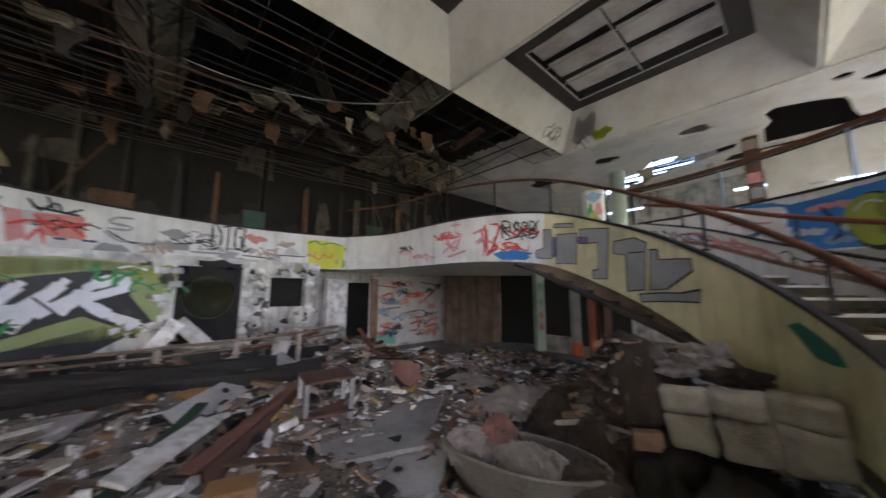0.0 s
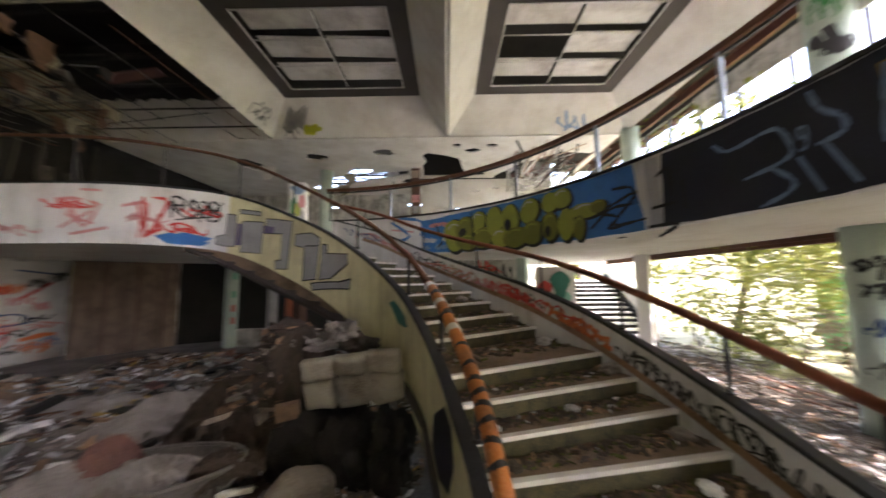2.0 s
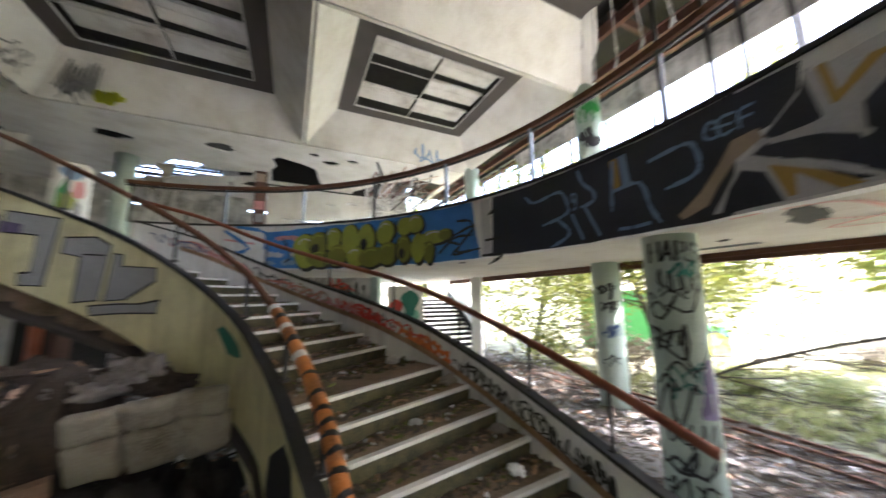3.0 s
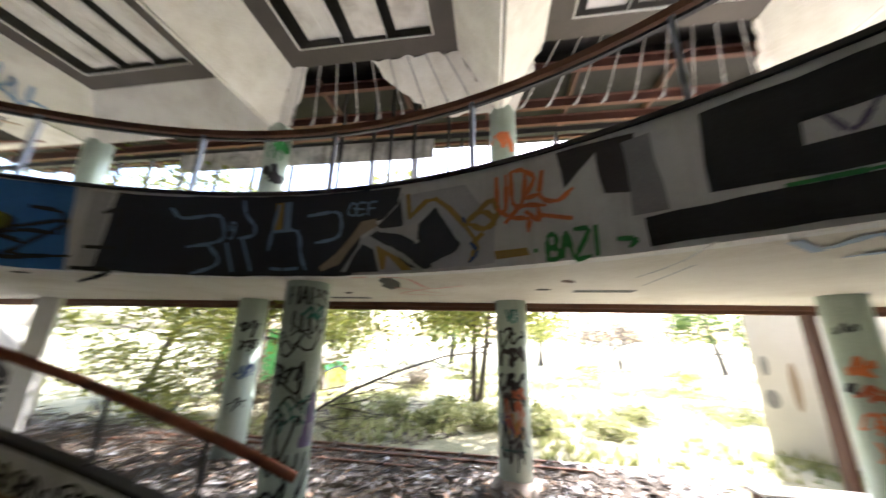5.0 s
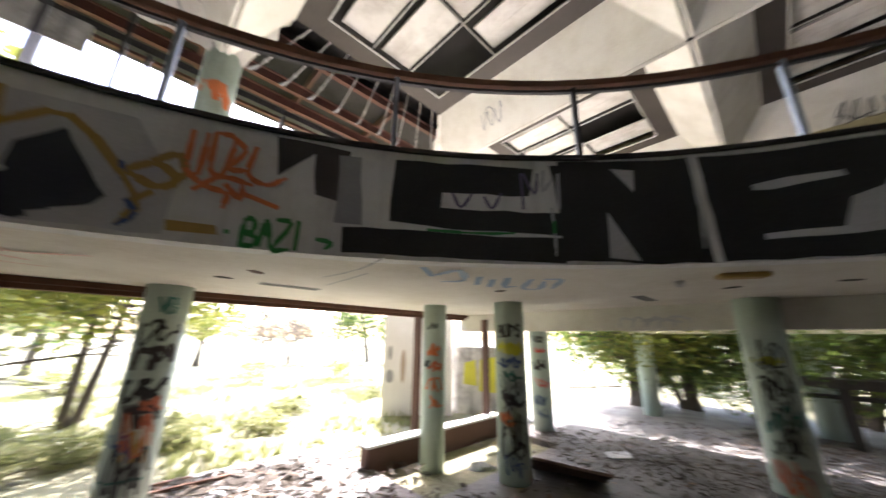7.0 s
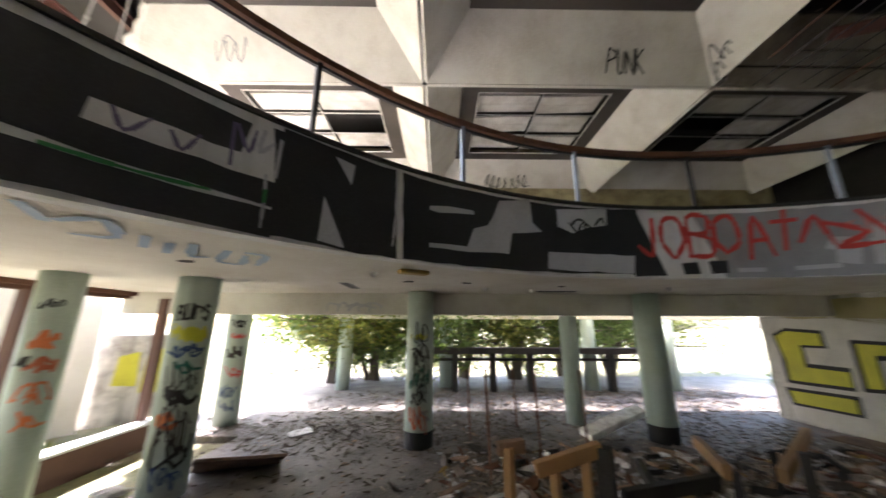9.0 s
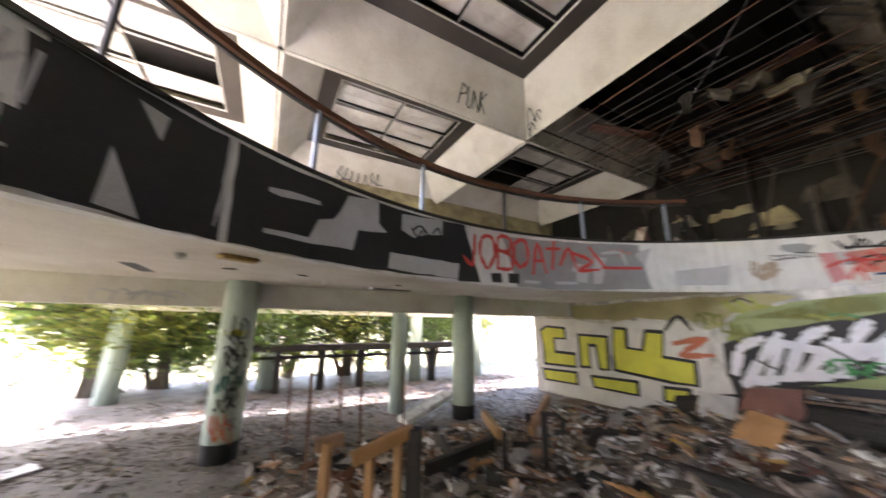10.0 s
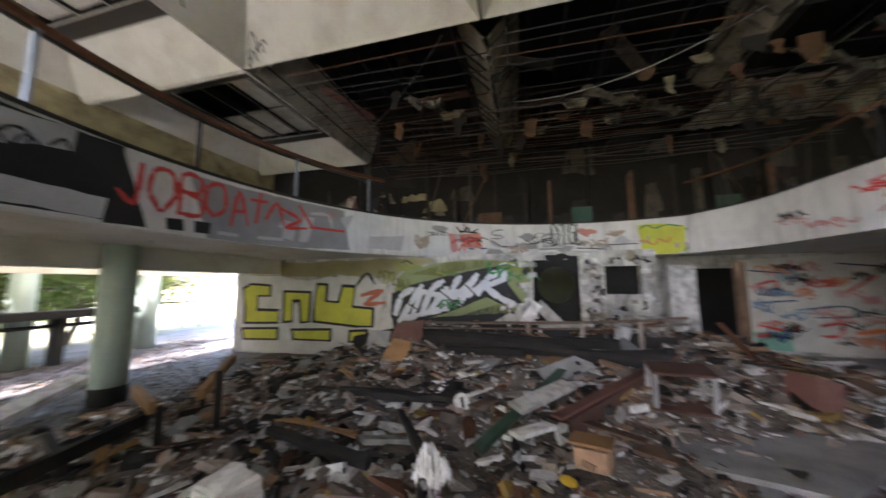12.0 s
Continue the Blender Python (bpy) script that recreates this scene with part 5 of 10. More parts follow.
daub('R', GREYWHITE, 3, [(-107.8, 3.46), (-109.8, 3.5), (-112.8, 3.51), (-112.9, 3.46), (-108.9, 3.4), (-107.8, 3.41)])
daub('R', GREYWHITE, 3, [(-123.5, 3.71), (-130.2, 3.8), (-130.0, 3.53), (-127.5, 3.48), (-125.4, 3.38), (-123.5, 3.46)])
daub('R', GREYWHITE, 3, [(-122.0, 3.09), (-133.1, 3.1), (-132.8, 2.84), (-121.8, 2.86)])
stroke('R', INK, 0.035, [(-125.2, 3.48), (-126.0, 3.58), (-127.0, 3.56), (-127.0, 3.41)], 7)
stroke('R', INK, 0.035, [(-128.4, 3.52), (-129.3, 3.63), (-129.7, 3.53)], 7)
stroke('R', GREYWHITE, 0.03, [(-104.3, 3.76), (-104.3, 3.51), (-104.3, 3.22), (-104.1, 2.92)], 7)
stroke('R', GREYWHITE, 0.025, [(-94.0, 3.31), (-94.1, 3.11), (-94.1, 2.87)], 7)
stroke('R', GREEN, 0.03, [(-94.1, 3.18), (-94.1, 3.08)], 8)
lettering('R', RED, 0.07, 'JOBOA', -133.6, 3.11, -149.6, 3.7, 7, 4)
stroke('R', RED, 0.07, [(-149.4, 3.58), (-151.9, 3.6)], 7)
stroke('R', RED, 0.07, [(-150.9, 3.74), (-150.3, 3.18)], 7)
stroke('R', RED, 0.07, [(-151.9, 3.28), (-153.6, 3.63), (-154.9, 3.23)], 7)
stroke('R', RED, 0.07, [(-154.6, 3.53), (-157.8, 3.37), (-155.2, 3.18), (-159.0, 3.22)], 7)
stroke('R', RED, 0.07, [(-157.6, 3.67), (-159.9, 3.31)], 7)
stroke('R', RED, 0.07, [(-159.8, 3.26), (-166.6, 3.27)], 7)
daub('R', GREYWHITE, 2, [(-154.9, 3.18), (-157.1, 3.17), (-156.7, 2.93), (-154.7, 2.97)])
daub('R', GREYWHITE, 2, [(-158.6, 3.47), (-160.6, 3.48), (-159.4, 2.93), (-157.8, 2.93)])
stroke('R', GREYWHITE, 0.07, [(-160.0, 3.56), (-163.2, 3.59), (-164.1, 3.34)], 5)
stroke('R', GREYWHITE, 0.07, [(-145.1, 2.9), (-147.6, 2.9)], 5)
stroke('R', GREYWHITE, 0.07, [(-150.9, 2.91), (-154.8, 2.93)], 5)
daub('R', PINK, 2, [(-192.0, 3.48), (-193.8, 3.47), (-194.6, 3.01), (-192.8, 2.9)])
daub('R', REDWASH, 2, [(-194.9, 3.47), (-200.3, 3.52), (-200.7, 3.08), (-195.8, 3.09)])
stroke('R', RED, 0.05, [(-192.6, 3.21), (-195.1, 3.33), (-198.0, 3.3), (-201.0, 3.41)], 6)
stroke('R', RED, 0.05, [(-194.6, 2.97), (-195.7, 3.19), (-196.3, 2.95)], 6)
stroke('R', RED, 0.05, [(-195.0, 3.42), (-197.5, 3.13)], 6)
stroke('R', RED, 0.05, [(-197.2, 3.44), (-200.6, 3.14)], 6)
stroke('R', INK, 0.05, [(-194.2, 3.68), (-195.4, 3.52), (-197.0, 3.69), (-197.8, 3.53), (-199.8, 3.65)], 6)
stroke('R', INK, 0.05, [(-194.8, 3.56), (-199.6, 3.53)], 6)
stroke('R', INK, 0.05, [(-196.0, 3.77), (-196.8, 3.56)], 6)
stroke('R', BLUEINK, 0.05, [(-197.3, 3.05), (-198.5, 3.05)], 6)
stroke('R', BLUEINK, 0.05, [(-200.4, 3.06), (-202.0, 3.07)], 6)
stroke('R', GREYMID, 0.05, [(-206.2, 3.64), (-204.0, 3.61), (-203.4, 3.49), (-206.0, 3.46), (-205.7, 3.38), (-203.1, 3.37)], 6)
stroke('R', GREYMID, 0.05, [(-202.8, 3.29), (-205.1, 3.13), (-209.4, 3.15)], 6)
stroke('R', INK, 0.035, [(-203.2, 3.32), (-205.9, 3.14), (-209.8, 3.13)], 6)
stroke('R', INK, 0.035, [(-209.4, 3.17), (-215.5, 3.24)], 6)
stroke('R', INK, 0.035, [(-224.7, 3.06), (-230.5, 3.02)], 6)
stroke('R', INK, 0.035, [(-231.7, 3.13), (-238.0, 3.13)], 6)
daub('R', GREYMID, 2, [(-210.2, 3.21), (-215.0, 3.23), (-215.1, 3.07), (-210.7, 3.04)])
lettering('R', INK, 0.05, 'DTGL', -218.6, 3.17, -226.8, 3.78, 7, 5)
stroke('R', GREYMID, 0.06, [(-221.4, 3.21), (-226.9, 3.18)], 6)
stroke('R', GREYMID, 0.06, [(-215.6, 3.05), (-221.5, 3.06)], 6)
stroke('R', TAN, 0.05, [(-251.8, 3.53), (-253.4, 3.27), (-256.3, 3.59), (-259.4, 3.3)], 6)
stroke('R', TAN, 0.05, [(-260.9, 3.72), (-267.1, 3.83)], 6)
daub('R', LILAC, 2, [(-267.9, 4.08), (-271.1, 4.12), (-271.6, 3.58), (-268.7, 3.62)])
daub('L', LILAC, 2, [(38.83, 0.679), (40.38, 0.698), (40.36, 0.149), (38.61, 0.104), (37.26, 0.116), (37.31, 0.25), (38.69, 0.313)])
stroke('L', INK, 0.02, [(38.83, 0.679), (40.38, 0.698), (40.36, 0.149), (38.61, 0.104), (37.26, 0.116), (37.31, 0.25), (38.69, 0.313), (38.83, 0.679)], 5)
daub('L', LILAC, 2, [(41.41, 0.617), (44.97, 0.728), (44.7, 0.18), (41.18, 0.074)])
stroke('L', INK, 0.02, [(41.41, 0.617), (44.97, 0.728), (44.7, 0.18), (41.18, 0.074), (41.41, 0.617)], 5)
daub('L', LILAC, 2, [(40.97, 0.814), (44.4, 0.884), (44.36, 0.813), (40.94, 0.738)])
stroke('L', INK, 0.02, [(40.97, 0.814), (44.4, 0.884), (44.36, 0.813), (40.94, 0.738), (40.97, 0.814)], 5)
daub('L', LILAC, 2, [(45.47, 0.81), (49.54, 0.946), (48.99, 0.14), (47.18, 0.047), (47.1, 0.178), (47.9, 0.234), (47.97, 0.661), (45.34, 0.552)])
stroke('L', INK, 0.02, [(45.47, 0.81), (49.54, 0.946), (48.99, 0.14), (47.18, 0.047), (47.1, 0.178), (47.9, 0.234), (47.97, 0.661), (45.34, 0.552), (45.47, 0.81)], 5)
daub('L', LILAC, 2, [(50.03, 0.755), (52.32, 0.904), (53.48, 0.885), (52.98, 0.229), (51.2, 0.088), (51.3, 0.609), (49.94, 0.571)])
stroke('L', INK, 0.02, [(50.03, 0.755), (52.32, 0.904), (53.48, 0.885), (52.98, 0.229), (51.2, 0.088), (51.3, 0.609), (49.94, 0.571), (50.03, 0.755)], 5)
daub('L', LILAC, 2, [(53.75, 0.808), (54.51, 0.848), (54.54, 0.718), (57.31, 0.909), (57.39, 0.773), (55.07, 0.386), (53.48, 0.256)])
stroke('L', INK, 0.02, [(53.75, 0.808), (54.51, 0.848), (54.54, 0.718), (57.31, 0.909), (57.39, 0.773), (55.07, 0.386), (53.48, 0.256), (53.75, 0.808)], 5)
daub('L', LILAC, 2, [(52.39, 0.129), (56.3, 0.435), (57.86, 0.601), (57.67, 0.443), (52.61, 0.039)])
stroke('L', INK, 0.02, [(52.39, 0.129), (56.3, 0.435), (57.86, 0.601), (57.67, 0.443), (52.61, 0.039), (52.39, 0.129)], 5)
daub('L', PURPLE, 3, [(40.54, 0.559), (41.29, 0.572), (41.12, 0.188), (40.37, 0.171)])
daub('L', PURPLE, 3, [(45.03, 0.67), (46.72, 0.721), (46.66, 0.596), (44.97, 0.541)])
stroke('L', INK, 0.02, [(51.5, 0.65), (53.12, 0.745)], 6)
stroke('L', INK, 0.02, [(55.07, 0.386), (57.1, 0.726)], 6)
lettering('L', INK, 0.04, 'RSRB', 32.3, 0.494, 37.8, 0.818, 7, 6)
stroke('L', INK, 0.03, [(32.69, 0.455), (38.05, 0.616)], 6)
stroke('L', RED, 0.06, [(29.54, 0.792), (30.22, 0.186), (32.01, 0.74)], 6)
stroke('L', RED, 0.06, [(29.85, 0.137), (31.45, 0.279)], 6)
stroke('L', PINK, 0.05, [(21.17, 0.734), (23.39, 0.728), (22.29, 0.473), (24.69, 0.33)], 6)
stroke('L', PINK, 0.05, [(21.74, 0.261), (24.48, 0.534)], 6)
stroke('L', PINK, 0.05, [(23.39, 0.893), (25.03, 0.887)], 6)
daub('L', SKYBLUE, 3, [(30.75, 0.159), (32.26, 0.228), (34.24, 0.158), (36.39, 0.116), (35.47, 0.039), (32.23, 0.037)])
daub('L', TEAL, 3, [(64.35, 0.773), (65.29, 0.872), (68.17, 0.862), (68.85, 0.798), (66.24, 0.666)])
daub('L', NAVY, 3, [(77.88, 0.598), (80.84, 0.919), (82.55, 0.924), (83.12, 0.738), (81.7, 0.425), (79.13, 0.241), (77.2, 0.303)])

daub('N', GREENWALL, 1, [(-8.01, 1.84), (-7.79, 2.36), (-6.93, 2.57), (-5.83, 2.67), (-4.87, 2.59), (-4.45, 2.31), (-4.5, 1.46), (-5.22, 1.27), (-6.39, 1.19), (-7.79, 1.06)])
daub('N', INK, 2, [(-8.11, 1.14), (-8.08, 1.78), (-7.64, 1.98), (-6.51, 2.24), (-5.77, 2.38), (-5.19, 2.47), (-4.91, 2.39), (-4.92, 2.02), (-4.57, 1.53), (-4.79, 1.36), (-5.14, 1.52), (-5.46, 1.68), (-6.39, 1.32), (-7.5, 0.97)])
stroke('N', SILVER, 0.17, [(-7.96, 1.23), (-7.79, 1.71), (-7.47, 1.9)], 5)
stroke('N', SILVER, 0.17, [(-7.81, 1.06), (-7.47, 1.6), (-7.21, 1.98)], 5)
stroke('N', SILVER, 0.17, [(-7.47, 1.17), (-7.21, 1.84)], 5)
stroke('N', SILVER, 0.17, [(-7.21, 1.24), (-6.93, 1.87), (-6.62, 2.1)], 5)
stroke('N', SILVER, 0.17, [(-6.93, 1.38), (-6.52, 1.91), (-6.71, 1.34)], 5)
stroke('N', SILVER, 0.17, [(-6.52, 1.38), (-6.31, 1.97), (-6.16, 2.2)], 5)
stroke('N', SILVER, 0.17, [(-6.38, 1.6), (-5.91, 2.03)], 5)
stroke('N', SILVER, 0.17, [(-6.17, 1.52), (-5.9, 1.97), (-5.71, 2.25)], 5)
stroke('N', SILVER, 0.17, [(-5.92, 1.74), (-5.45, 2.09)], 5)
stroke('N', SILVER, 0.17, [(-5.69, 1.77), (-5.43, 2.16), (-5.12, 2.34)], 5)
stroke('N', SILVER, 0.17, [(-5.48, 1.96), (-5.01, 2.14)], 5)
stroke('N', SILVER, 0.17, [(-5.39, 2.19), (-5.07, 2.32), (-4.99, 2.19)], 5)
stroke('N', SILVER, 0.17, [(-5.43, 1.89), (-5.09, 1.65), (-4.7, 1.46)], 5)
stroke('N', SILVER, 0.17, [(-4.72, 1.44), (-5.07, 1.41)], 5)
stroke('N', SILVER, 0.17, [(-7.84, 1.03), (-7.21, 1.24), (-6.52, 1.38)], 5)
stroke('N', SILVER, 0.17, [(-7.21, 1.84), (-6.66, 1.71)], 5)
stroke('N', SILVER, 0.17, [(-6.38, 1.81), (-5.85, 1.84)], 5)
stroke('N', INK, 0.04, [(-7.72, 1.57), (-7.36, 1.37)], 8)
stroke('N', INK, 0.04, [(-6.79, 1.91), (-6.38, 1.6)], 8)
stroke('N', INK, 0.04, [(-6.0, 1.99), (-5.72, 1.71)], 8)
stroke('R', INK, 0.05, [(-29.8, 3.5), (-31.1, 3.55), (-31.3, 3.2)], 7)
stroke('R', INK, 0.05, [(-29.1, 3.07), (-31.6, 3.08)], 7)
stroke('R', INK, 0.05, [(-28.5, 2.82), (-31.8, 2.8), (-29.7, 2.67)], 7)
stroke('R', INK, 0.05, [(-32.6, 3.33), (-32.7, 2.99)], 7)
STAIN = paint("olive_stain", (0.34, 0.30, 0.14))
for x0, z0, rx, rz in ((-12.3, 2.55, 1.0, 0.2), (-10.8, 2.5, 1.3, 0.26), (-9.2, 2.55, 1.2, 0.22), (-7.9, 2.6, 0.9, 0.18), (-8.3, 2.3, 0.4, 0.2)):
    daub('N', STAIN, 1, [(x0 + rx * math.cos(t) * (1 + 0.2 * math.sin(5 * t)), min(2.78, z0 + rz * math.sin(t) * (1 + 0.3 * math.sin(3 * t)))) for t in np.linspace(0, 6.283, 22)[:-1]])
wall_nw, wall_n = bpy.data.objects["wall_northwest"], bpy.data.objects["wall_north"]
owner = {"R": parapet, "L": stair, "N": wall_nw, "M": wall_n, "S": upper_floor}
# bubble letters on the blue ground: dark shade, body, light top, outline
def bubble(x, z, rx, rz, body, seed, dark=True):
    r = random.Random(seed)
    tilt = r.uniform(-0.25, 0.25)
    def oval(k, dx, dz, n=18):
        return [(x + dx + k * rx * math.cos(t) * (1 + 0.1 * math.sin(2 * t + seed)), z + dz + k * rz * math.sin(t) + tilt * 0.05 * rx * math.cos(t)) for t in np.linspace(0, 2 * math.pi, n + 1)[:-1]]
    coat('R', INK, 2 + seed % 3, [oval(1.13, -0.3, -0.03)])
    coat('R', body, 5 + seed % 3, [oval(1.0, 0, 0)])
    if dark:
        coat('R', INK if seed % 2 else OLIVE, 8, [oval(0.4, 0.25 * rx, -0.35 * rz, 10)])
    stroke('R', GREYWHITE if seed % 3 == 0 else LIME, 0.03, [(x + 0.7 * rx * math.cos(t), z + 0.72 * rz * math.sin(t)) for t in (0.6, 1.1, 1.6, 2.2)], 9)


for k, (x, z, rx, rz, mt) in enumerate(((7.6, 3.2, 2.2, 0.36, LIME), (5.0, 3.35, 1.9, 0.26, OLIVE), (4.6, 3.02, 2.2, 0.18, OLIVE), (1.9, 3.45, 1.5, 0.24, LIME), (0.8, 3.08, 2.0, 0.22, OLIVE), (-1.8, 3.42, 1.7, 0.3, LIME), (-2.9, 3.02, 1.7, 0.2, LIME), (-5.2, 3.4, 1.6, 0.3, LIME), (-6.4, 3.0, 2.3, 0.2, OLIVE), (-9.3, 3.5, 1.6, 0.24, LIME), (-9.8, 3.05, 1.9, 0.22, OLIVE), (-13.4, 3.58, 1.5, 0.17, LIME), (-15.6, 3.6, 1.5, 0.17, LIME), (-13.2, 3.12, 1.3, 0.26, OLIVE), (-16.2, 3.1, 1.2, 0.27, LIME), (-19.4, 3.28, 2.2, 0.12, LIME), (-18.4, 3.0, 0.9, 0.2, OLIVE), (-21.6, 3.3, 1.2, 0.1, OLIVE))):
    bubble(x, z, rx * 1.12, rz * 1.1, mt, k, k % 6 == 1)
for pts in ([(12, 3.5), (10.5, 3.1), (11.5, 2.95)], [(-22, 3.15), (-24.5, 3.05), (-23, 2.9), (-26, 2.92)], [(-20.5, 2.95), (-23.5, 3.2), (-26.5, 3.2)], [(-24, 3.5), (-26.5, 3.45), (-27, 3.2)], [(-11.6, 3.7), (-11.9, 3.3), (-11.4, 2.9)], [(3.4, 3.7), (3.1, 3.2), (3.4, 2.86)]):
    stroke('R', INK, 0.05, pts, 9)
rnd0 = random.Random(3)
for k in range(14):
    daub('R', (BLUEWASH, GREYWHITE, SKYBLUE, PINK)[k % 4], 2, [(14.5 - 1.5 * (k % 5) + rnd0.uniform(0.4, 1.3) * math.cos(t), 2.95 + 0.19 * (k % 4) + rnd0.uniform(0.03, 0.09) * math.sin(t)) for t in np.linspace(0, 6.283, 10)[:-1]])
# crowded small tags along the burnt side
rnd = random.Random(17)
for k in range(12):
    x0, w = rnd.uniform(-258, -185), rnd.uniform(2.5, 7.5)
    if -248 < x0 + w / 2 < -236:
        continue
    z0, h = rnd.uniform(2.86, 3.4), rnd.uniform(0.1, 0.3)
    mt, lw = rnd.choice(((INK, 0.02), (INK, 0.028), (PINK, 0.04), (REDWASH, 0.03), (GREYMID, 0.03), (BLUEWASH, 0.03), (TAN, 0.05), (LILAC, 0.04)))
    for pts in scrawl(rnd, x0, z0, w, h, rnd.randint(3, 6)):
        stroke('R', mt, lw, pts, 5 + k % 3)
for k in range(16):
    x0, z0 = rnd.uniform(-258, -150), rnd.uniform(2.85, 3.6)
    daub('R', rnd.choice((GREYWHITE, TAN, LILAC, REDWASH, GREYMID, WALLWHITE)), 1, [(x0 + rnd.uniform(1, 3) * math.cos(t), z0 + rnd.uniform(0.06, 0.17) * math.sin(t)) for t in np.linspace(0, 6.283, 12)[:-1]])
for k in range(7):
    x0, z0 = rnd.uniform(11.5, 34), rnd.uniform(0.12, 0.6)
    mt = rnd.choice((INK, PINK, RED, BLUEWASH, GREYMID, LILAC, TAN))
    for pts in scrawl(rnd, x0, z0, rnd.uniform(2, 5), 0.16, 3):
        stroke('L', mt, rnd.uniform(0.02, 0.05), pts, 5)
daub('N', INK, 1, [(-8.1, 1.25), (-7.3, 1.15), (-6.2, 1.2), (-5.2, 1.5), (-4.9, 1.3), (-5.6, 0.9), (-8.0, 0.7)])
daub('N', OLIVE, 1, [(-7.6, 2.3), (-6.4, 2.62), (-5.0, 2.6), (-4.6, 2.3), (-5.6, 2.45), (-6.8, 2.25)])
# north wall, crowded with tags
for k in range(34):
    x0, z0 = rnd.uniform(1.6, 4.6), rnd.uniform(0.3, 2.4)
    mt = rnd.choice((RED, PINK, INK, INK, BLUEINK, REDWASH, BLUEWASH, ORANGE))
    for pts in scrawl(rnd, x0, z0, rnd.uniform(0.3, 0.8), rnd.uniform(0.12, 0.32), rnd.randint(2, 4)):
        stroke('M', mt, rnd.uniform(0.025, 0.06), pts, 4 + k % 3)
for k in range(10):
    x0, z0 = rnd.uniform(-8.6, -4.6), rnd.uniform(0.9, 2.5)
    for pts in scrawl(rnd, x0, z0, rnd.uniform(0.4, 0.9), rnd.uniform(0.15, 0.3), 3):
        stroke('N', rnd.choice((SILVER, GREEN, LIME, INK, OLIVE)), rnd.uniform(0.03, 0.07), pts, 7)
for (kind, mat_name, layer), (material, bm) in coats.items():
    part("graffiti", bm, material, owner[kind], mat_name.replace("_", " ") + " graffiti")

# ---- debris indoors ----
WHITEBIT = surface("broken_white_plaster", (0.78, 0.775, 0.77), (0.36, 0.345, 0.33), (0.84, 0.84, 0.84), 5.0, 0.85, bump=0.3, grain=25, stain=0.95, vary=0.35)
GREYSHEET = surface("grey_fibre_sheet", (0.40, 0.40, 0.405), (0.15, 0.15, 0.15), (0.54, 0.54, 0.545), 2.0, 0.6, bump=0.2, grain=25, stain=0.7, vary=0.2)
DIRTBIT = surface("dirty_rubble", (0.27, 0.225, 0.19), (0.045, 0.037, 0.031), (0.50, 0.45, 0.40), 3.0, 0.9, bump=0.5, grain=25, stain=0.8, vary=0.8)
BROWNBIT = surface("brown_board_scrap", (0.30, 0.185, 0.115), (0.10, 0.06, 0.04), (0.46, 0.33, 0.23), 3.0, 0.85, bump=0.3, grain=30, stain=0.8, vary=0.6)
GREENSTEEL = surface("green_painted_steel", (0.035, 0.085, 0.05), (0.03, 0.03, 0.025), (0.07, 0.15, 0.09), 3.0, 0.6, bump=0.15, stain=0.6)
RAG = surface("grimy_grey_fabric", (0.30, 0.265, 0.245), (0.10, 0.085, 0.075), (0.44, 0.41, 0.385), 2.5, 0.95, bump=0.4, grain=40, stain=0.8)
BLOCKMAT = surface("mossy_concrete_block", (0.32, 0.285, 0.235), (0.12, 0.10, 0.08), (0.45, 0.42, 0.36), 2.0, 0.9, bump=0.4, grain=25, stain=0.8)
PALERAG = surface("pale_dirty_fabric", (0.38, 0.35, 0.325), (0.14, 0.12, 0.105), (0.52, 0.49, 0.465), 3.0, 0.95, bump=0.4, grain=40, stain=0.9)
REDPANEL = surface("faded_red_panel", (0.19, 0.085, 0.065), (0.08, 0.04, 0.035), (0.28, 0.14, 0.11), 2.0, 0.7, bump=0.2, stain=0.7)
PILEBROWN = surface("brown_tangled_rags", (0.085, 0.062, 0.047), (0.02, 0.016, 0.013), (0.19, 0.15, 0.12), 3.0, 0.95, bump=0.6, grain=30, stain=0.9)
ASHHEAP = surface("ash_and_soot", (0.215, 0.18, 0.155), (0.03, 0.025, 0.022), (0.42, 0.38, 0.345), 1.6, 0.95, bump=0.9, grain=26, stain=1.0)


def thing(name, bm, mat, m, label, category, group=""):
    ob = part(name, bm, mat)
    ob.matrix_world = m
    return tagged(ob, label, category, group)


def heap_z(x, y):
    """Height of the rubble: a bank along the burnt wall, low drifts elsewhere inside the ring, none by the open sides."""
    q = Vector((x, y)) - G0
    a, b = q.dot(U), q.dot(V)
    bank = max(0, min(1, (1.6 - b) / 4.2)) * max(0, min(1, (a + 10.5) / 3.0)) * max(0, min(1, (2.6 - a) / 3.4))
    drift = max(0, min(1, (5.4 - b) / 3.0)) * max(0, min(1, (a + 11.5) / 2.5)) * max(0, min(1, (5.5 - a) / 1.5))
    rough = noise.noise(Vector((x * 0.9, y * 0.9, 0.3))) + 0.5 * noise.noise(Vector((x * 2.3, y * 2.3, 2.0)))
    return 0.85 * bank ** 1.3 + drift * (0.13 + 0.16 * rough) - 0.02


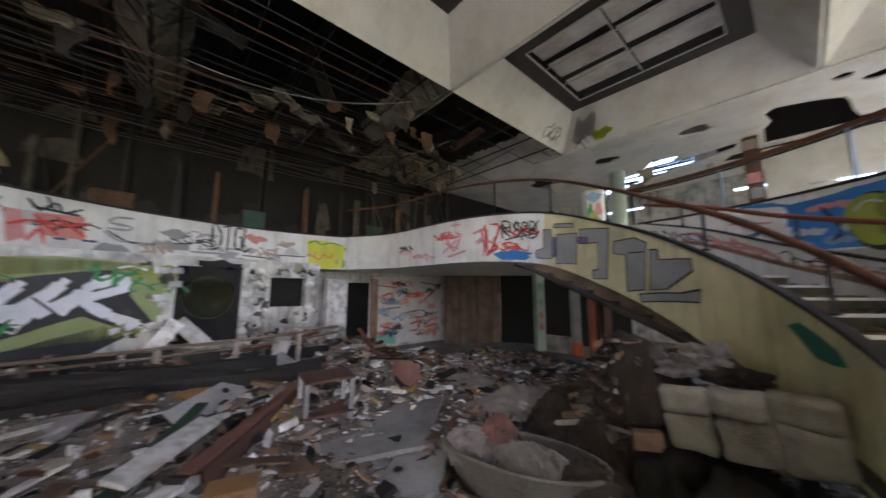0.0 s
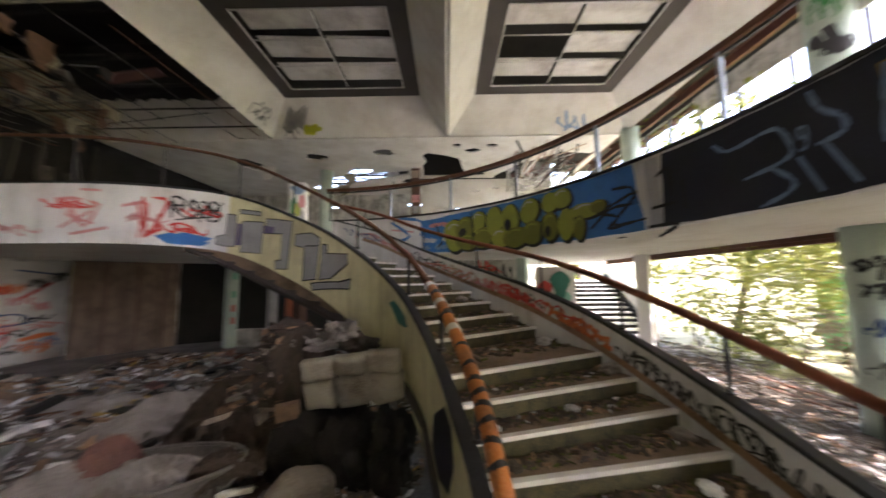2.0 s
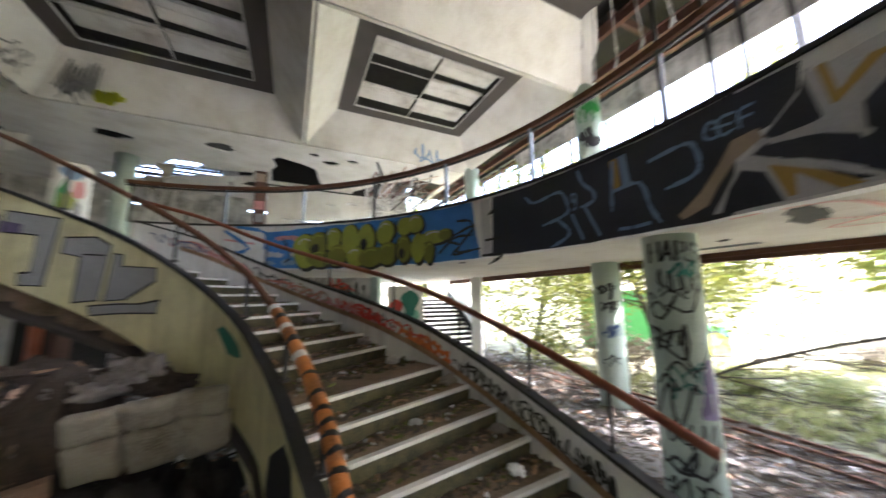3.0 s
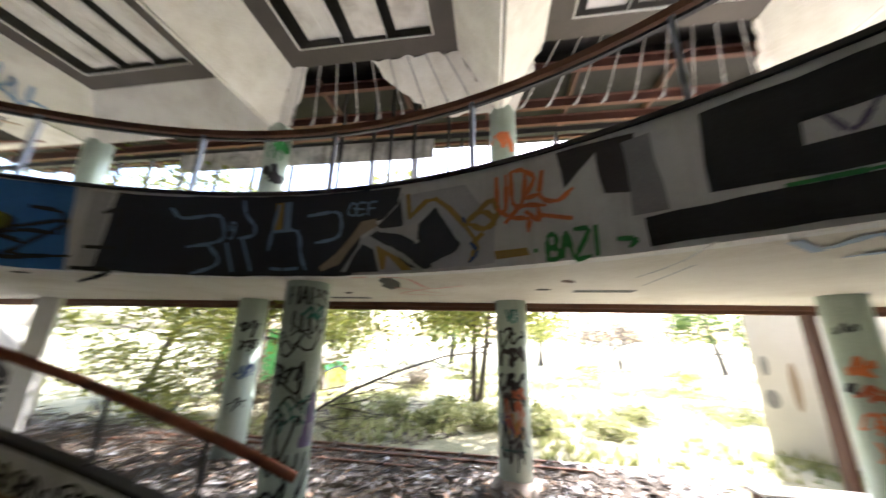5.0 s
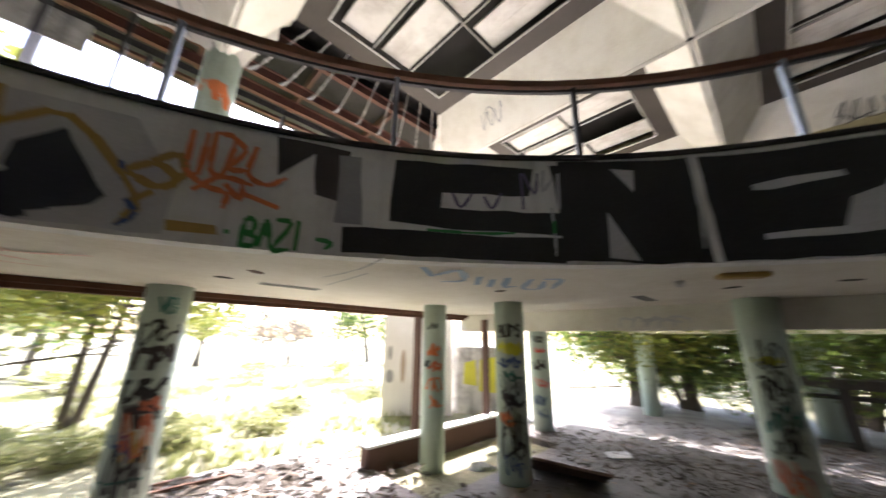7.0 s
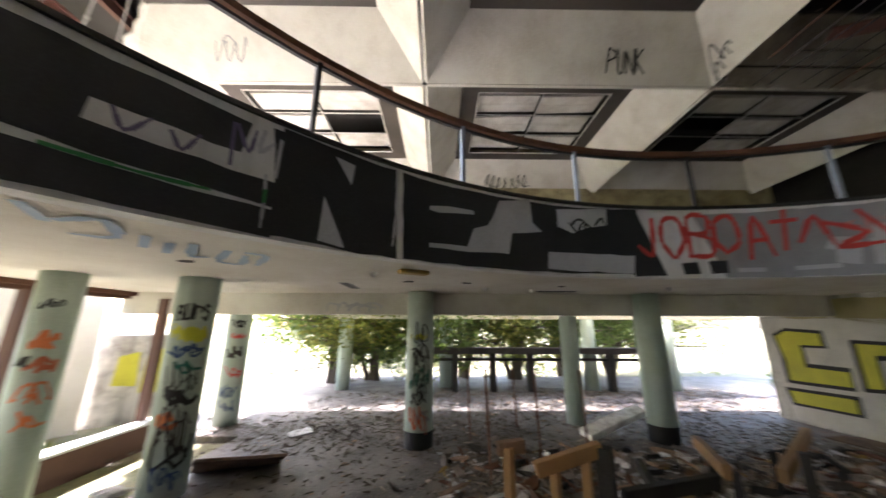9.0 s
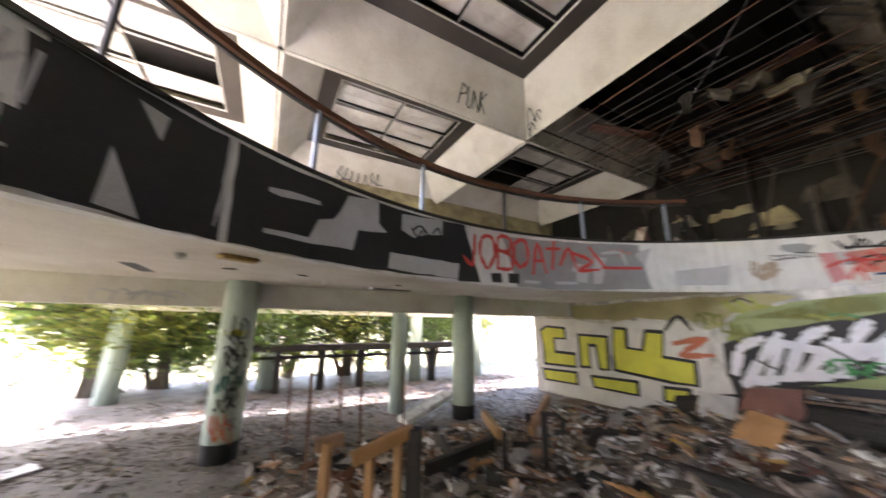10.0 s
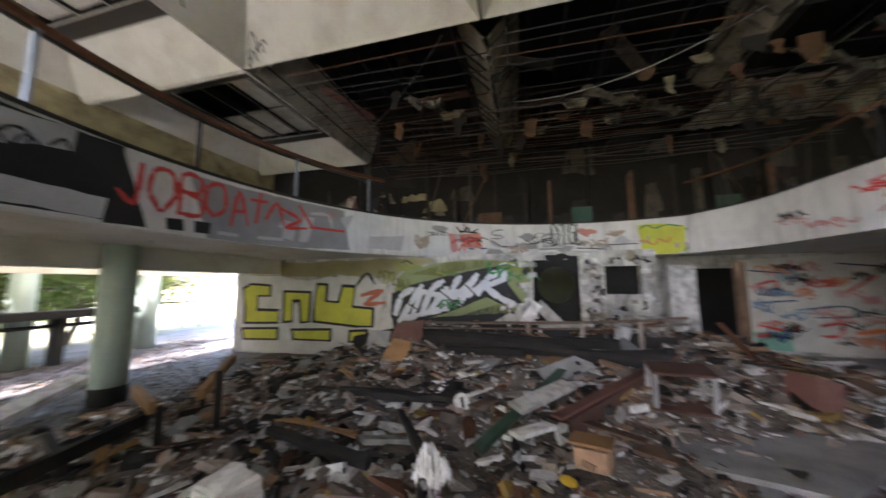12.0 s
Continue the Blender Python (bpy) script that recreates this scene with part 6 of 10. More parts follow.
bm = bmesh.new()
n, m_ = 90, 60
grid = [[None] * (m_ + 1) for _ in range(n + 1)]
for i in range(n + 1):
    for j in range(m_ + 1):
        p = W(-11.5 + 17.0 * i / n, -3.0 + 8.6 * j / m_)
        fine = 0.05 * noise.noise(Vector((p.x * 6, p.y * 6, 0)))
        grid[i][j] = bm.verts.new((p.x, p.y, heap_z(p.x, p.y) + fine * (heap_z(p.x, p.y) > 0.02)))
for i in range(n):
    for j in range(m_):
        bm.faces.new((grid[i][j], grid[i][j + 1], grid[i + 1][j + 1], grid[i + 1][j]))
ex = bmesh.ops.extrude_face_region(bm, geom=bm.faces[:])
for v in [g for g in ex["geom"] if isinstance(g, bmesh.types.BMVert)]:
    v.co.z = -0.06
bmesh.ops.recalc_face_normals(bm, faces=bm.faces[:])
tagged(part("rubble_heap", bm, ASHHEAP), "heap of ash, soot and crushed rubble on the floor", "rubble", kind="stuff")


def shard(bm, p, size, flat, rnd):
    """One broken fragment: an uneven chip."""
    k = rnd.randint(4, 6)
    rot = Euler((rnd.uniform(-0.5, 0.5), rnd.uniform(-0.5, 0.5), rnd.uniform(0, 6.3))).to_matrix()
    sx, sy = size * rnd.uniform(0.5, 1.9), size * rnd.uniform(0.15, 0.75)
    t = size * flat * rnd.uniform(0.5, 1.2)
    ang = sorted(rnd.uniform(0, 6.283) for _ in range(k))
    if max(b - a for a, b in zip(ang, ang[1:] + [ang[0] + 6.283])) > 2.9:
        ang = [6.283 * c / k + rnd.uniform(-0.3, 0.3) for c in range(k)]
    lo = [bm.verts.new(p + rot @ Vector((sx * math.cos(a), sy * math.sin(a), -t))) for a in ang]
    hi = [bm.verts.new(p + rot @ Vector((sx * 0.9 * math.cos(a), sy * 0.9 * math.sin(a), t))) for a in ang]
    bm.faces.new(lo[::-1])
    bm.faces.new(hi)
    for c in range(k):
        bm.faces.new((lo[c], lo[(c + 1) % k], hi[(c + 1) % k], hi[c]))


def scatter(name, count, mat, size, flat, seed, where, label):
    rnd = random.Random(seed)
    bm = bmesh.new()
    made = 0
    while made < count:
        a, b = where(rnd)
        p = W(a, b)
        if -0.6 < p.x < 0.9 and -1.4 < p.y < 0.6:
            continue
        s = size * (0.22 + 1.5 * rnd.random() ** 6)
        z = max(0, heap_z(p.x, p.y)) + s * 0.25
        shard(bm, Vector((p.x, p.y, z)), s, flat, rnd)
        made += 1
    tagged(part(name, bm, mat), label, "rubble", kind="stuff")


def indoors(rnd):
    return rnd.uniform(-11.2, 5.0), rnd.uniform(-2.8, 5.2)


def near_cam(rnd):
    return rnd.uniform(-9.5, 0.5), rnd.uniform(-1.0, 4.6)


def terrace(rnd):
    return rnd.uniform(-16.5, -8.5), rnd.uniform(-2.5, 9.0)


def terrace_far(rnd):
    return rnd.triangular(-17.6, -11.0, -16.4), rnd.uniform(-5.0, 6.5)


def terrace_inner(rnd):
    return rnd.triangular(-14.0, -8.5, -9.0), rnd.triangular(-2.8, 7.0, -1.0)


def terrace_band(rnd):
    return rnd.triangular(-13.8, -10.6, -12.6), rnd.uniform(3.5, 10.6)


def front(rnd):
    return rnd.uniform(-9.0, 4.0), rnd.uniform(7.6, 12.2)


def front_sill(rnd):
    return rnd.uniform(-7.5, 4.5), rnd.triangular(9.6, 12.38, 11.6)


def front_east(rnd):
    return rnd.uniform(0.5, 10.5), rnd.uniform(6.8, 13.0)


scatter("plaster_rubble", 6800, WHITEBIT, 0.065, 0.22, 1, indoors, "scattered white plaster fragments on the burnt floor")
scatter("plaster_rubble", 1500, WHITEBIT, 0.10, 0.25, 2, near_cam, "broken white tile and plaster pieces")
scatter("charcoal_rubble", 3000, BURNTSHADE, 0.12, 0.2, 13, indoors, "black charcoal and charred lumps on the floor")
scatter("dark_rubble", 6500, DIRTBIT, 0.10, 0.3, 3, indoors, "dark dirty rubble and charcoal")
scatter("board_rubble", 3200, BROWNBIT, 0.11, 0.14, 4, indoors, "brown scraps of board and rust")
scatter("sheet_rubble", 900, GREYSHEET, 0.11, 0.10, 5, indoors, "grey broken sheet fragments")
scatter("insulation_rubble", 420, OCHRE, 0.11, 0.2, 23, indoors, "torn ochre insulation scraps among the rubble")
scatter("rust_rubble", 1500, RUST, 0.13, 0.1, 6, indoors, "rusty metal scraps")
scatter("terrace_litter", 9000, BARK, 0.035, 0.2, 7, terrace, "dark grit and litter on the terrace slab")
scatter("terrace_litter", 900, GREYSHEET, 0.035, 0.15, 8, terrace, "pale chips on the terrace slab")
scatter("soil_litter", 9000, BARK, 0.045, 0.07, 16, terrace_far, "brown earth and leaves blown over the far terrace slab")
scatter("soil_litter", 4200, BROWNBIT, 0.035, 0.06, 17, terrace_far, "dry brown leaves lying thick on the far terrace slab")
scatter("charcoal_rubble", 8000, DIRTBIT, 0.045, 0.12, 18, terrace_inner, "dark grit and flaked paint on the slab by the columns")
scatter("bark_litter", 7000, BARK, 0.04, 0.07, 19, terrace_band, "dark bark scraps in a band along the terrace slab")
scatter("leaf_litter", 2600, BROWNBIT, 0.03, 0.1, 14, terrace, "dry brown leaves blown over the terrace slab")
scatter("leaf_litter", 2600, BROWNBIT, 0.03, 0.08, 9, front, "dry leaves and bark litter along the open front")
scatter("bark_litter", 13000, BARK, 0.055, 0.08, 12, front_east, "dark leaf litter by the stair and the open front")
scatter("bark_litter", 14000, BARK, 0.05, 0.08, 15, front, "dark bark and leaf litter along the open front")
scatter("bark_litter", 9000, BARK, 0.075, 0.07, 20, front_sill, "dark bark and dead leaves heaped along the open front")
scatter("leaf_litter", 3400, BROWNBIT, 0.055, 0.07, 21, front_sill, "brown leaves lying along the open front")
scatter("leaf_litter", 2600, GREYSHEET, 0.06, 0.07, 22, front_sill, "pale broken tile and leaf scraps along the open front")
scatter("leaf_litter", 1700, WHITEBIT, 0.04, 0.08, 10, front_east, "sun-bleached leaf and tile litter along the open front")


def bar(name, p, q, w, h, mat, label, category, roll=0.0, group="", bev=0.006):
    """A straight member from p to q, of cross-section w by h."""
    p, q = Vector(p), Vector(q)
    d = q - p
    m = Matrix.Translation(p) @ d.to_track_quat("X", "Z").to_matrix().to_4x4() @ Matrix.Rotation(radians(roll), 4, "X")
    bm = bmesh.new()
    box(bm, (0, -w / 2, -h / 2), (d.length, w / 2, h / 2), None, bev)
    return thing(name, bm, mat, m, label, category, group)


def sheet(name, corners, thick, mat, label, category, seed=0, wave=0.03, bend=0.0):
    """A warped panel between four corners."""
    rnd = random.Random(seed)
    c = [Vector(p) for p in corners]
    nrm = (c[1] - c[0]).cross(c[3] - c[0]).normalized()
    if nrm.z < 0:
        nrm = -nrm
    bm = bmesh.new()
    n = 8
    off = rnd.uniform(0, 50)
    g = []
    for i in range(n + 1):
        row = []
        for j in range(n + 1):
            s, t = i / n, j / n
            p = c[0].lerp(c[1], s).lerp(c[3].lerp(c[2], s), t)
            e = rnd.uniform(-1, 1) * 0.02 if i in (0, n) or j in (0, n) else 0
            p = p + nrm * (wave * noise.noise(Vector((s * 2.5 + off, t * 2.5, off))) + bend * math.sin(math.pi * s)) + (c[1] - c[0]).normalized() * e
            row.append(bm.verts.new(p))
        g.append(row)
    for i in range(n):
        for j in range(n):
            bm.faces.new((g[i][j], g[i + 1][j], g[i + 1][j + 1], g[i][j + 1]))
    ex = bmesh.ops.extrude_face_region(bm, geom=bm.faces[:])
    bmesh.ops.translate(bm, vec=-nrm * thick, verts=[v for v in ex["geom"] if isinstance(v, bmesh.types.BMVert)])
    bmesh.ops.recalc_face_normals(bm, faces=bm.faces[:])
    ob = part(name, bm, mat)
    return tagged(ob, label, category)


def crumple(name, centre, size, mat, label, category, seed, rz=0.0, amp=0.35):
    """A soft crumpled heap of cloth or padding."""
    bm = bmesh.new()
    bmesh.ops.create_icosphere(bm, subdivisions=4, radius=1.0)
    for v in bm.verts:
        d = v.co.normalized()
        k = 1 + amp * noise.noise(d * 1.7 + Vector((seed, 0, 0))) + amp * 0.6 * noise.noise(d * 4.1 + Vector((0, seed, 0)))
        k -= amp * 0.5 * abs(noise.noise(d * 3.0 + Vector((seed, seed, 0))))
        k += amp * 0.45 * (0.5 - abs(noise.noise(d * 5.5 + Vector((0, seed, seed))))) + amp * 0.2 * noise.noise(d * 11 + Vector((seed, 0, seed)))
        v.co = Vector((d.x * k * size[0], d.y * k * size[1], max(-0.6, d.z * k) * size[2]))
    for f in bm.faces:
        f.smooth = True
    return thing(name, bm, mat, Matrix.Translation(centre) @ Matrix.Rotation(radians(rz), 4, "Z"), label, category)


for k, (p, q, w, h) in enumerate((((-5.6, 1.2, 0.3), (-3.6, 2.6, 0.42), 0.16, 0.12), ((-4.6, 0.4, 0.22), (-3.0, 1.1, 0.3), 0.12, 0.1), ((-6.2, 3.4, 0.62), (-3.9, 4.4, 0.78), 0.18, 0.14), ((-3.9, 1.9, 0.32), (-2.4, 1.5, 0.26), 0.1, 0.08), ((-3.3, 5.1, 0.7), (-2.2, 6.2, 0.85), 0.14, 0.12), ((-5.0, 4.6, 0.85), (-2.8, 5.6, 0.95), 0.2, 0.16), ((-7.6, 1.2, 0.3), (-6.0, 0.6, 0.3), 0.12, 0.1), ((-1.9, 6.6, 0.7), (-0.9, 7.4, 0.7), 0.14, 0.12))):
    bar_ = Vector(q) - Vector(p)
    bm = bmesh.new()
    box(bm, (0, -w / 2, -h / 2), (bar_.length, w / 2, h / 2), None, 0.015)
    bmesh.ops.subdivide_edges(bm, edges=[e for e in bm.edges if e.calc_length() > 0.5], cuts=7)
    for v in bm.verts:
        v.co += Vector((noise.noise(v.co * 5), noise.noise(v.co * 5 + Vector((k, 3, 0))), noise.noise(v.co * 5 + Vector((0, 3, k))))) * 0.035
    thing("charred_beam", bm, BURNTSHADE, Matrix.Translation(p) @ bar_.to_track_quat("X", "Z").to_matrix().to_4x4(), "charred black timber beam lying in the rubble", "beam", "charred beams")

for b, a0, a1 in ((11.9, -6.5, 2.5), (12.2, -6.0, 1.2), (11.45, -3.5, 3.2)):
    p, q = W(a0, b, 0.03), W(a1, b + 0.1, 0.03)
    bm = bmesh.new()
    d = q - p
    box(bm, (0, -0.03, -0.03), (d.length, 0.03, 0.02), None, 0.006)
    thing("door_track", bm, RUST, Matrix.Translation(p) @ d.to_track_quat("X", "Z").to_matrix().to_4x4(), "rusty sliding door track in the floor of the open front", "track", "door tracks")

# long members beside the walkway
def channel(name, p, q, h, f, mat, label, category):
    p, q = Vector(p), Vector(q)
    d = q - p
    bm = bmesh.new()
    L = d.length
    box(bm, (0, -0.006, -h / 2), (L, 0.006, h / 2))
    box(bm, (0, -0.006, h / 2 - 0.012), (L, f, h / 2))
    box(bm, (0, -0.006, -h / 2), (L, f, -h / 2 + 0.012))
    m = Matrix.Translation(p) @ d.to_track_quat("X", "Z").to_matrix().to_4x4()
    return thing(name, bm, mat, m, label, category)


channel("rusty_channel", (-2.25, 3.3, 0.28), (-2.15, 6.1, 0.62), 0.30, 0.09, BROWNWALL, "long rusty steel channel lying over the rubble", "beam")
bar("wooden_plank", (-2.38, 3.2, 0.44), (-2.2, 6.3, 0.80), 0.16, 0.035, REDPANEL, "weathered plank lying along the rusty channel", "plank")
bar("green_beam", (-2.75, 2.3, 0.20), (-3.55, 5.7, 0.72), 0.13, 0.10, GREENSTEEL, "green painted steel bar across the rubble", "beam", 20)
bar("lamp_cover", (-2.85, 3.0, 0.44), (-2.85, 4.15, 0.54), 0.26, 0.05, WHITEBIT, "white metal lamp cover lying in the rubble", "panel", 12)
bar("white_board", (-2.45, 2.55, 0.38), (-2.35, 3.05, 0.40), 0.22, 0.05, WHITEBIT, "short white board end in the rubble", "panel", -8)
perforated = bar("grey_beam", (-3.35, 4.2, 0.50), (-2.95, 6.3, 0.86), 0.34, 0.05, GREYSHEET, "grey perforated steel beam propped on rubble", "beam", 35)
# perforations are solid discs, with the dark inside painted black
for k in range(4):
    bm = bmesh.new()
    rod(bm, (0.35 + 0.42 * k, -0.02 + 0.03 * (k % 2), -0.02), (0.35 + 0.42 * k, -0.02 + 0.03 * (k % 2), 0.0275), 0.05, 12)
    part("hole", bm, BLACKPAINT, perforated, "black disc for the dark inside of a round hole")
sheet("fallen_ceiling_sheet", [(-1.75, 3.75, 0.16), (-0.25, 4.05, 0.30), (0.02, 5.6, 0.36), (-1.15, 6.2, 0.20)], 0.05, GREYSHEET, "large grey fallen ceiling panel, dusty and cracked", "panel", 3, 0.05)
sheet("fallen_ceiling_sheet", [(-0.75, 3.4, 0.12), (-0.05, 3.5, 0.12), (0.1, 4.1, 0.26), (-0.55, 4.1, 0.2)], 0.04, GREYSHEET, "broken piece of grey panel", "panel", 4)
def cloth(name, centre, size, mat, label, category, seed, rz=0.0, lift=0.3, fold=0.12):
    """A crumpled sheet: a mound with sharp folds and a ragged edge that falls to the ground."""
    bm = bmesh.new()
    n = 52
    rnd = random.Random(int(seed * 10))
    g = []
    for i in range(n + 1):
        row = []
        for j in range(n + 1):
            u, v = 2 * i / n - 1, 2 * j / n - 1
            r = math.hypot(u, v)
            q = Vector((u * 1.6 + seed, v * 1.6, seed))
            warp = Vector((noise.noise(q), noise.noise(q + Vector((9, 0, 0))), 0)) * 0.35
            w = Vector((u * 2.2 + warp.x * 2, v * 2.2 + warp.y * 2, seed))
            ridge = 1 - 2.4 * abs(noise.noise(Vector((w.x * 1.1 + w.y * 1.7, w.y * 0.7, seed)))) + 0.35 * (1 - 2.2 * abs(noise.noise(Vector((w.x * 3.2, w.y * 1.9, seed)))))
            z = lift * max(0, 1 - abs(u) ** 3 * 0.7 - abs(v) ** 3 * 0.7) * (0.8 + 0.5 * noise.noise(q * 0.6)) + fold * ridge * (1.1 - 0.5 * r)
            row.append(bm.verts.new(((u + warp.x * 0.5) * size[0], (v + warp.y * 0.5) * size[1], max(-0.02, z))))
        g.append(row)
    for i in range(n):
        for j in range(n):
            if math.hypot(2 * i / n - 1, 2 * j / n - 1) < 1.12 + 0.25 * noise.noise(Vector((i * 0.35, j * 0.35, seed))):
                bm.faces.new((g[i][j], g[i + 1][j], g[i + 1][j + 1], g[i][j + 1]))
    bmesh.ops.delete(bm, geom=[v for v in bm.verts if not v.link_faces], context="VERTS")
    ex = bmesh.ops.extrude_face_region(bm, geom=bm.faces[:])
    bmesh.ops.translate(bm, vec=(0, 0, -0.02), verts=[x for x in ex["geom"] if isinstance(x, bmesh.types.BMVert)])
    bmesh.ops.recalc_face_normals(bm, faces=bm.faces[:])
    return thing(name, bm, mat, Matrix.Translation(centre) @ Matrix.Rotation(radians(rz), 4, "Z"), label, category)


TUBMAT = surface("grimy_tub_enamel", (0.17, 0.155, 0.135), (0.06, 0.05, 0.042), (0.28, 0.26, 0.235), 2.2, 0.7, bump=0.3, grain=25, stain=0.8)
# bath tub with rags
bm = bmesh.new()
rows = []
for k in range(25):
    t = 2 * math.pi * k / 24
    c, s_ = math.cos(t), math.sin(t)
    rows.append([Vector((0.62 * c, 0.36 * s_, 0.0)) * 0.8, Vector((0.68 * c, 0.40 * s_, 0.30)), Vector((0.74 * c, 0.45 * s_, 0.46)), Vector((0.70 * c, 0.41 * s_, 0.47)), Vector((0.64 * c, 0.36 * s_, 0.30)), Vector((0.5 * c, 0.28 * s_, 0.06))])
vs = [[bm.verts.new(p) for p in r] for r in rows[:-1]]
for k in range(24):
    for j in range(5):
        bm.faces.new((vs[k][j], vs[(k + 1) % 24][j], vs[(k + 1) % 24][j + 1], vs[k][j + 1]))
bm.faces.new([r[5] for r in vs])
bm.faces.new([r[0] for r in vs][::-1])
bmesh.ops.recalc_face_normals(bm, faces=bm.faces[:])
tub = thing("bath_tub", bm, TUBMAT, Matrix.Translation((0.76, 3.42, 0.04)) @ Matrix.Rotation(radians(-30), 4, "Z") @ Matrix.Diagonal((1.12, 0.95, 1.05, 1)), "grimy stone-coloured tub filled with torn rags", "tub")
bm = bmesh.new()
tube(bm, [Vector((0.735 * math.cos(a), 0.445 * math.sin(a), 0.468)) for a in np.linspace(0, 2 * math.pi, 33)], 0.02, 7)
part("rim", bm, TUBMAT, tub, "chipped grimy rim")
cloth("crumpled_cloth", (0.36, 3.66, 0.40), (0.34, 0.30), RAG, "crumpled pinkish grey rags in the tub", "rags", 3.1, 20, 0.16, 0.09)
cloth("crumpled_cloth", (0.86, 3.36, 0.42), (0.34, 0.28), PALERAG, "pale dirty sheet hanging over the tub edge", "rags", 5.2, -35, 0.12, 0.10)
cloth("crumpled_cloth", (0.62, 3.78, 0.42), (0.22, 0.2), REDPANEL, "faded reddish rag in the tub", "rags", 6.4, 40, 0.24, 0.14)
cloth("crumpled_cloth", (1.35, 3.05, 0.40), (0.28, 0.22), PILEBROWN, "dark dirty bundle in the tub", "rags", 26.4, 10, 0.12, 0.09)
cloth("mattress", (1.45, 5.45, 0.14), (0.95, 0.55), RAG, "sagging grey mattress folded on the floor", "mattress", 8.4, 8, 0.36, 0.12)
cloth("crumpled_cloth", (1.62, 3.75, 0.10), (0.5, 0.6), PILEBROWN, "dark bundle of dirty cloth", "rags", 9.7, 0, 0.4, 0.22)
cloth("crumpled_cloth", (0.3, 6.9, 0.10), (0.85, 0.5), RAG, "flattened grey cloth on the floor", "rags", 12.3, 10, 0.22, 0.1)
cloth("rubble_mound", (2.5, 3.95, 0.0), (0.72, 0.78), PILEBROWN, "tall mound of brown rags and dirt heaped under the stair", "rubble", 17.0, 0, 1.42, 0.14)
cloth("rubble_mound", (1.95, 4.75, 0.0), (0.75, 0.7), PILEBROWN, "brown heap of dirt and cloth beside the stair", "rubble", 21.0, 20, 0.6, 0.14)
rs = random.Random(41)
for k in range(26):
    a, d = rs.uniform(2.2, 5.6), rs.uniform(0.2, 0.95)
    x, y = 2.35 + 0.85 * d * math.cos(a), 4.1 + 0.95 * d * math.sin(a)
    z = max(0.12, 1.45 * (1 - d ** 1.6))
    v = Vector((rs.uniform(-1, 1), rs.uniform(-1, 1), rs.uniform(-0.5, 0.7))).normalized() * rs.uniform(0.12, 0.4)
    p = Vector((x, y, z))
    bar("broken_stick", p - v, p + v, rs.uniform(0.02, 0.07), 0.02, rs.choice((BURNTSHADE, BROWNBIT, PILEBROWN, BROWNWALL)), "broken dark stick jutting from the mound", "stick", rs.uniform(0, 90), "sticks in the mound")
for name, mt, seed, label in (("mound_litter", DIRTBIT, 7, "broken plaster and dirt strewn over the mound under the stair"), ("mound_litter", PILEBROWN, 8, "torn brown scraps strewn over the mound under the stair"), ("mound_litter", BROWNBIT, 9, "brown board scraps lying on the mound under the stair")):
    r_ = random.Random(seed)
    bm = bmesh.new()
    for _ in range(260):
        a, d = r_.uniform(0, 6.283), r_.uniform(0.05, 0.95) ** 0.7
        x, y = 2.35 + 0.9 * d * math.cos(a), 4.15 + 1.0 * d * math.sin(a)
        shard(bm, Vector((x, y, max(0.1, 1.55 * (1 - d ** 1.6) - 0.25 * max(0, y - 4.2)))), r_.uniform(0.05, 0.2), 0.2, r_)
    tagged(part(name, bm, mt), label, "rubble", kind="stuff")
for k, (x, y, z, r, mt) in enumerate(((2.42, 3.42, 1.34, 0.14, RAG), (2.62, 3.3, 1.46, 0.15, RAG), (2.3, 3.6, 1.34, 0.14, RAG), (2.72, 3.12, 1.32, 0.14, PILEBROWN), (2.2, 3.85, 1.15, 0.13, RAG))):
    crumple("crumpled_cloth", (x, y, z), (r * 1.3, r, r * 0.8), mt, "torn pale rags on top of the mound under the stair", "rags", 80.0 + k, 40 * k, 0.9)
crumple("stone", (1.72, 2.45, 0.22), (0.36, 0.28, 0.28), BLOCKMAT, "smooth rounded grey boulder on the floor", "stone", 44.0, 25, 0.12)
PALEBLOCK = surface("pale_mossy_slab", (0.38, 0.35, 0.285), (0.14, 0.115, 0.08), (0.50, 0.47, 0.40), 2.6, 0.9, bump=0.4, grain=25, stain=0.9)
# added black lumps; their colour makes the dark void under the slab
for k, (x, y, z, r) in enumerate(((1.95, 3.2, 0.1, 0.22), (2.5, 3.25, 0.1, 0.25), (2.85, 3.35, 0.1, 0.2))):
    crumple("charred_lump", (x, y, z), (r, r, r * 0.8), BURNTSHADE, "black lump added for the shade under the slab", "rubble", 70.0 + k, 0, 0.5)
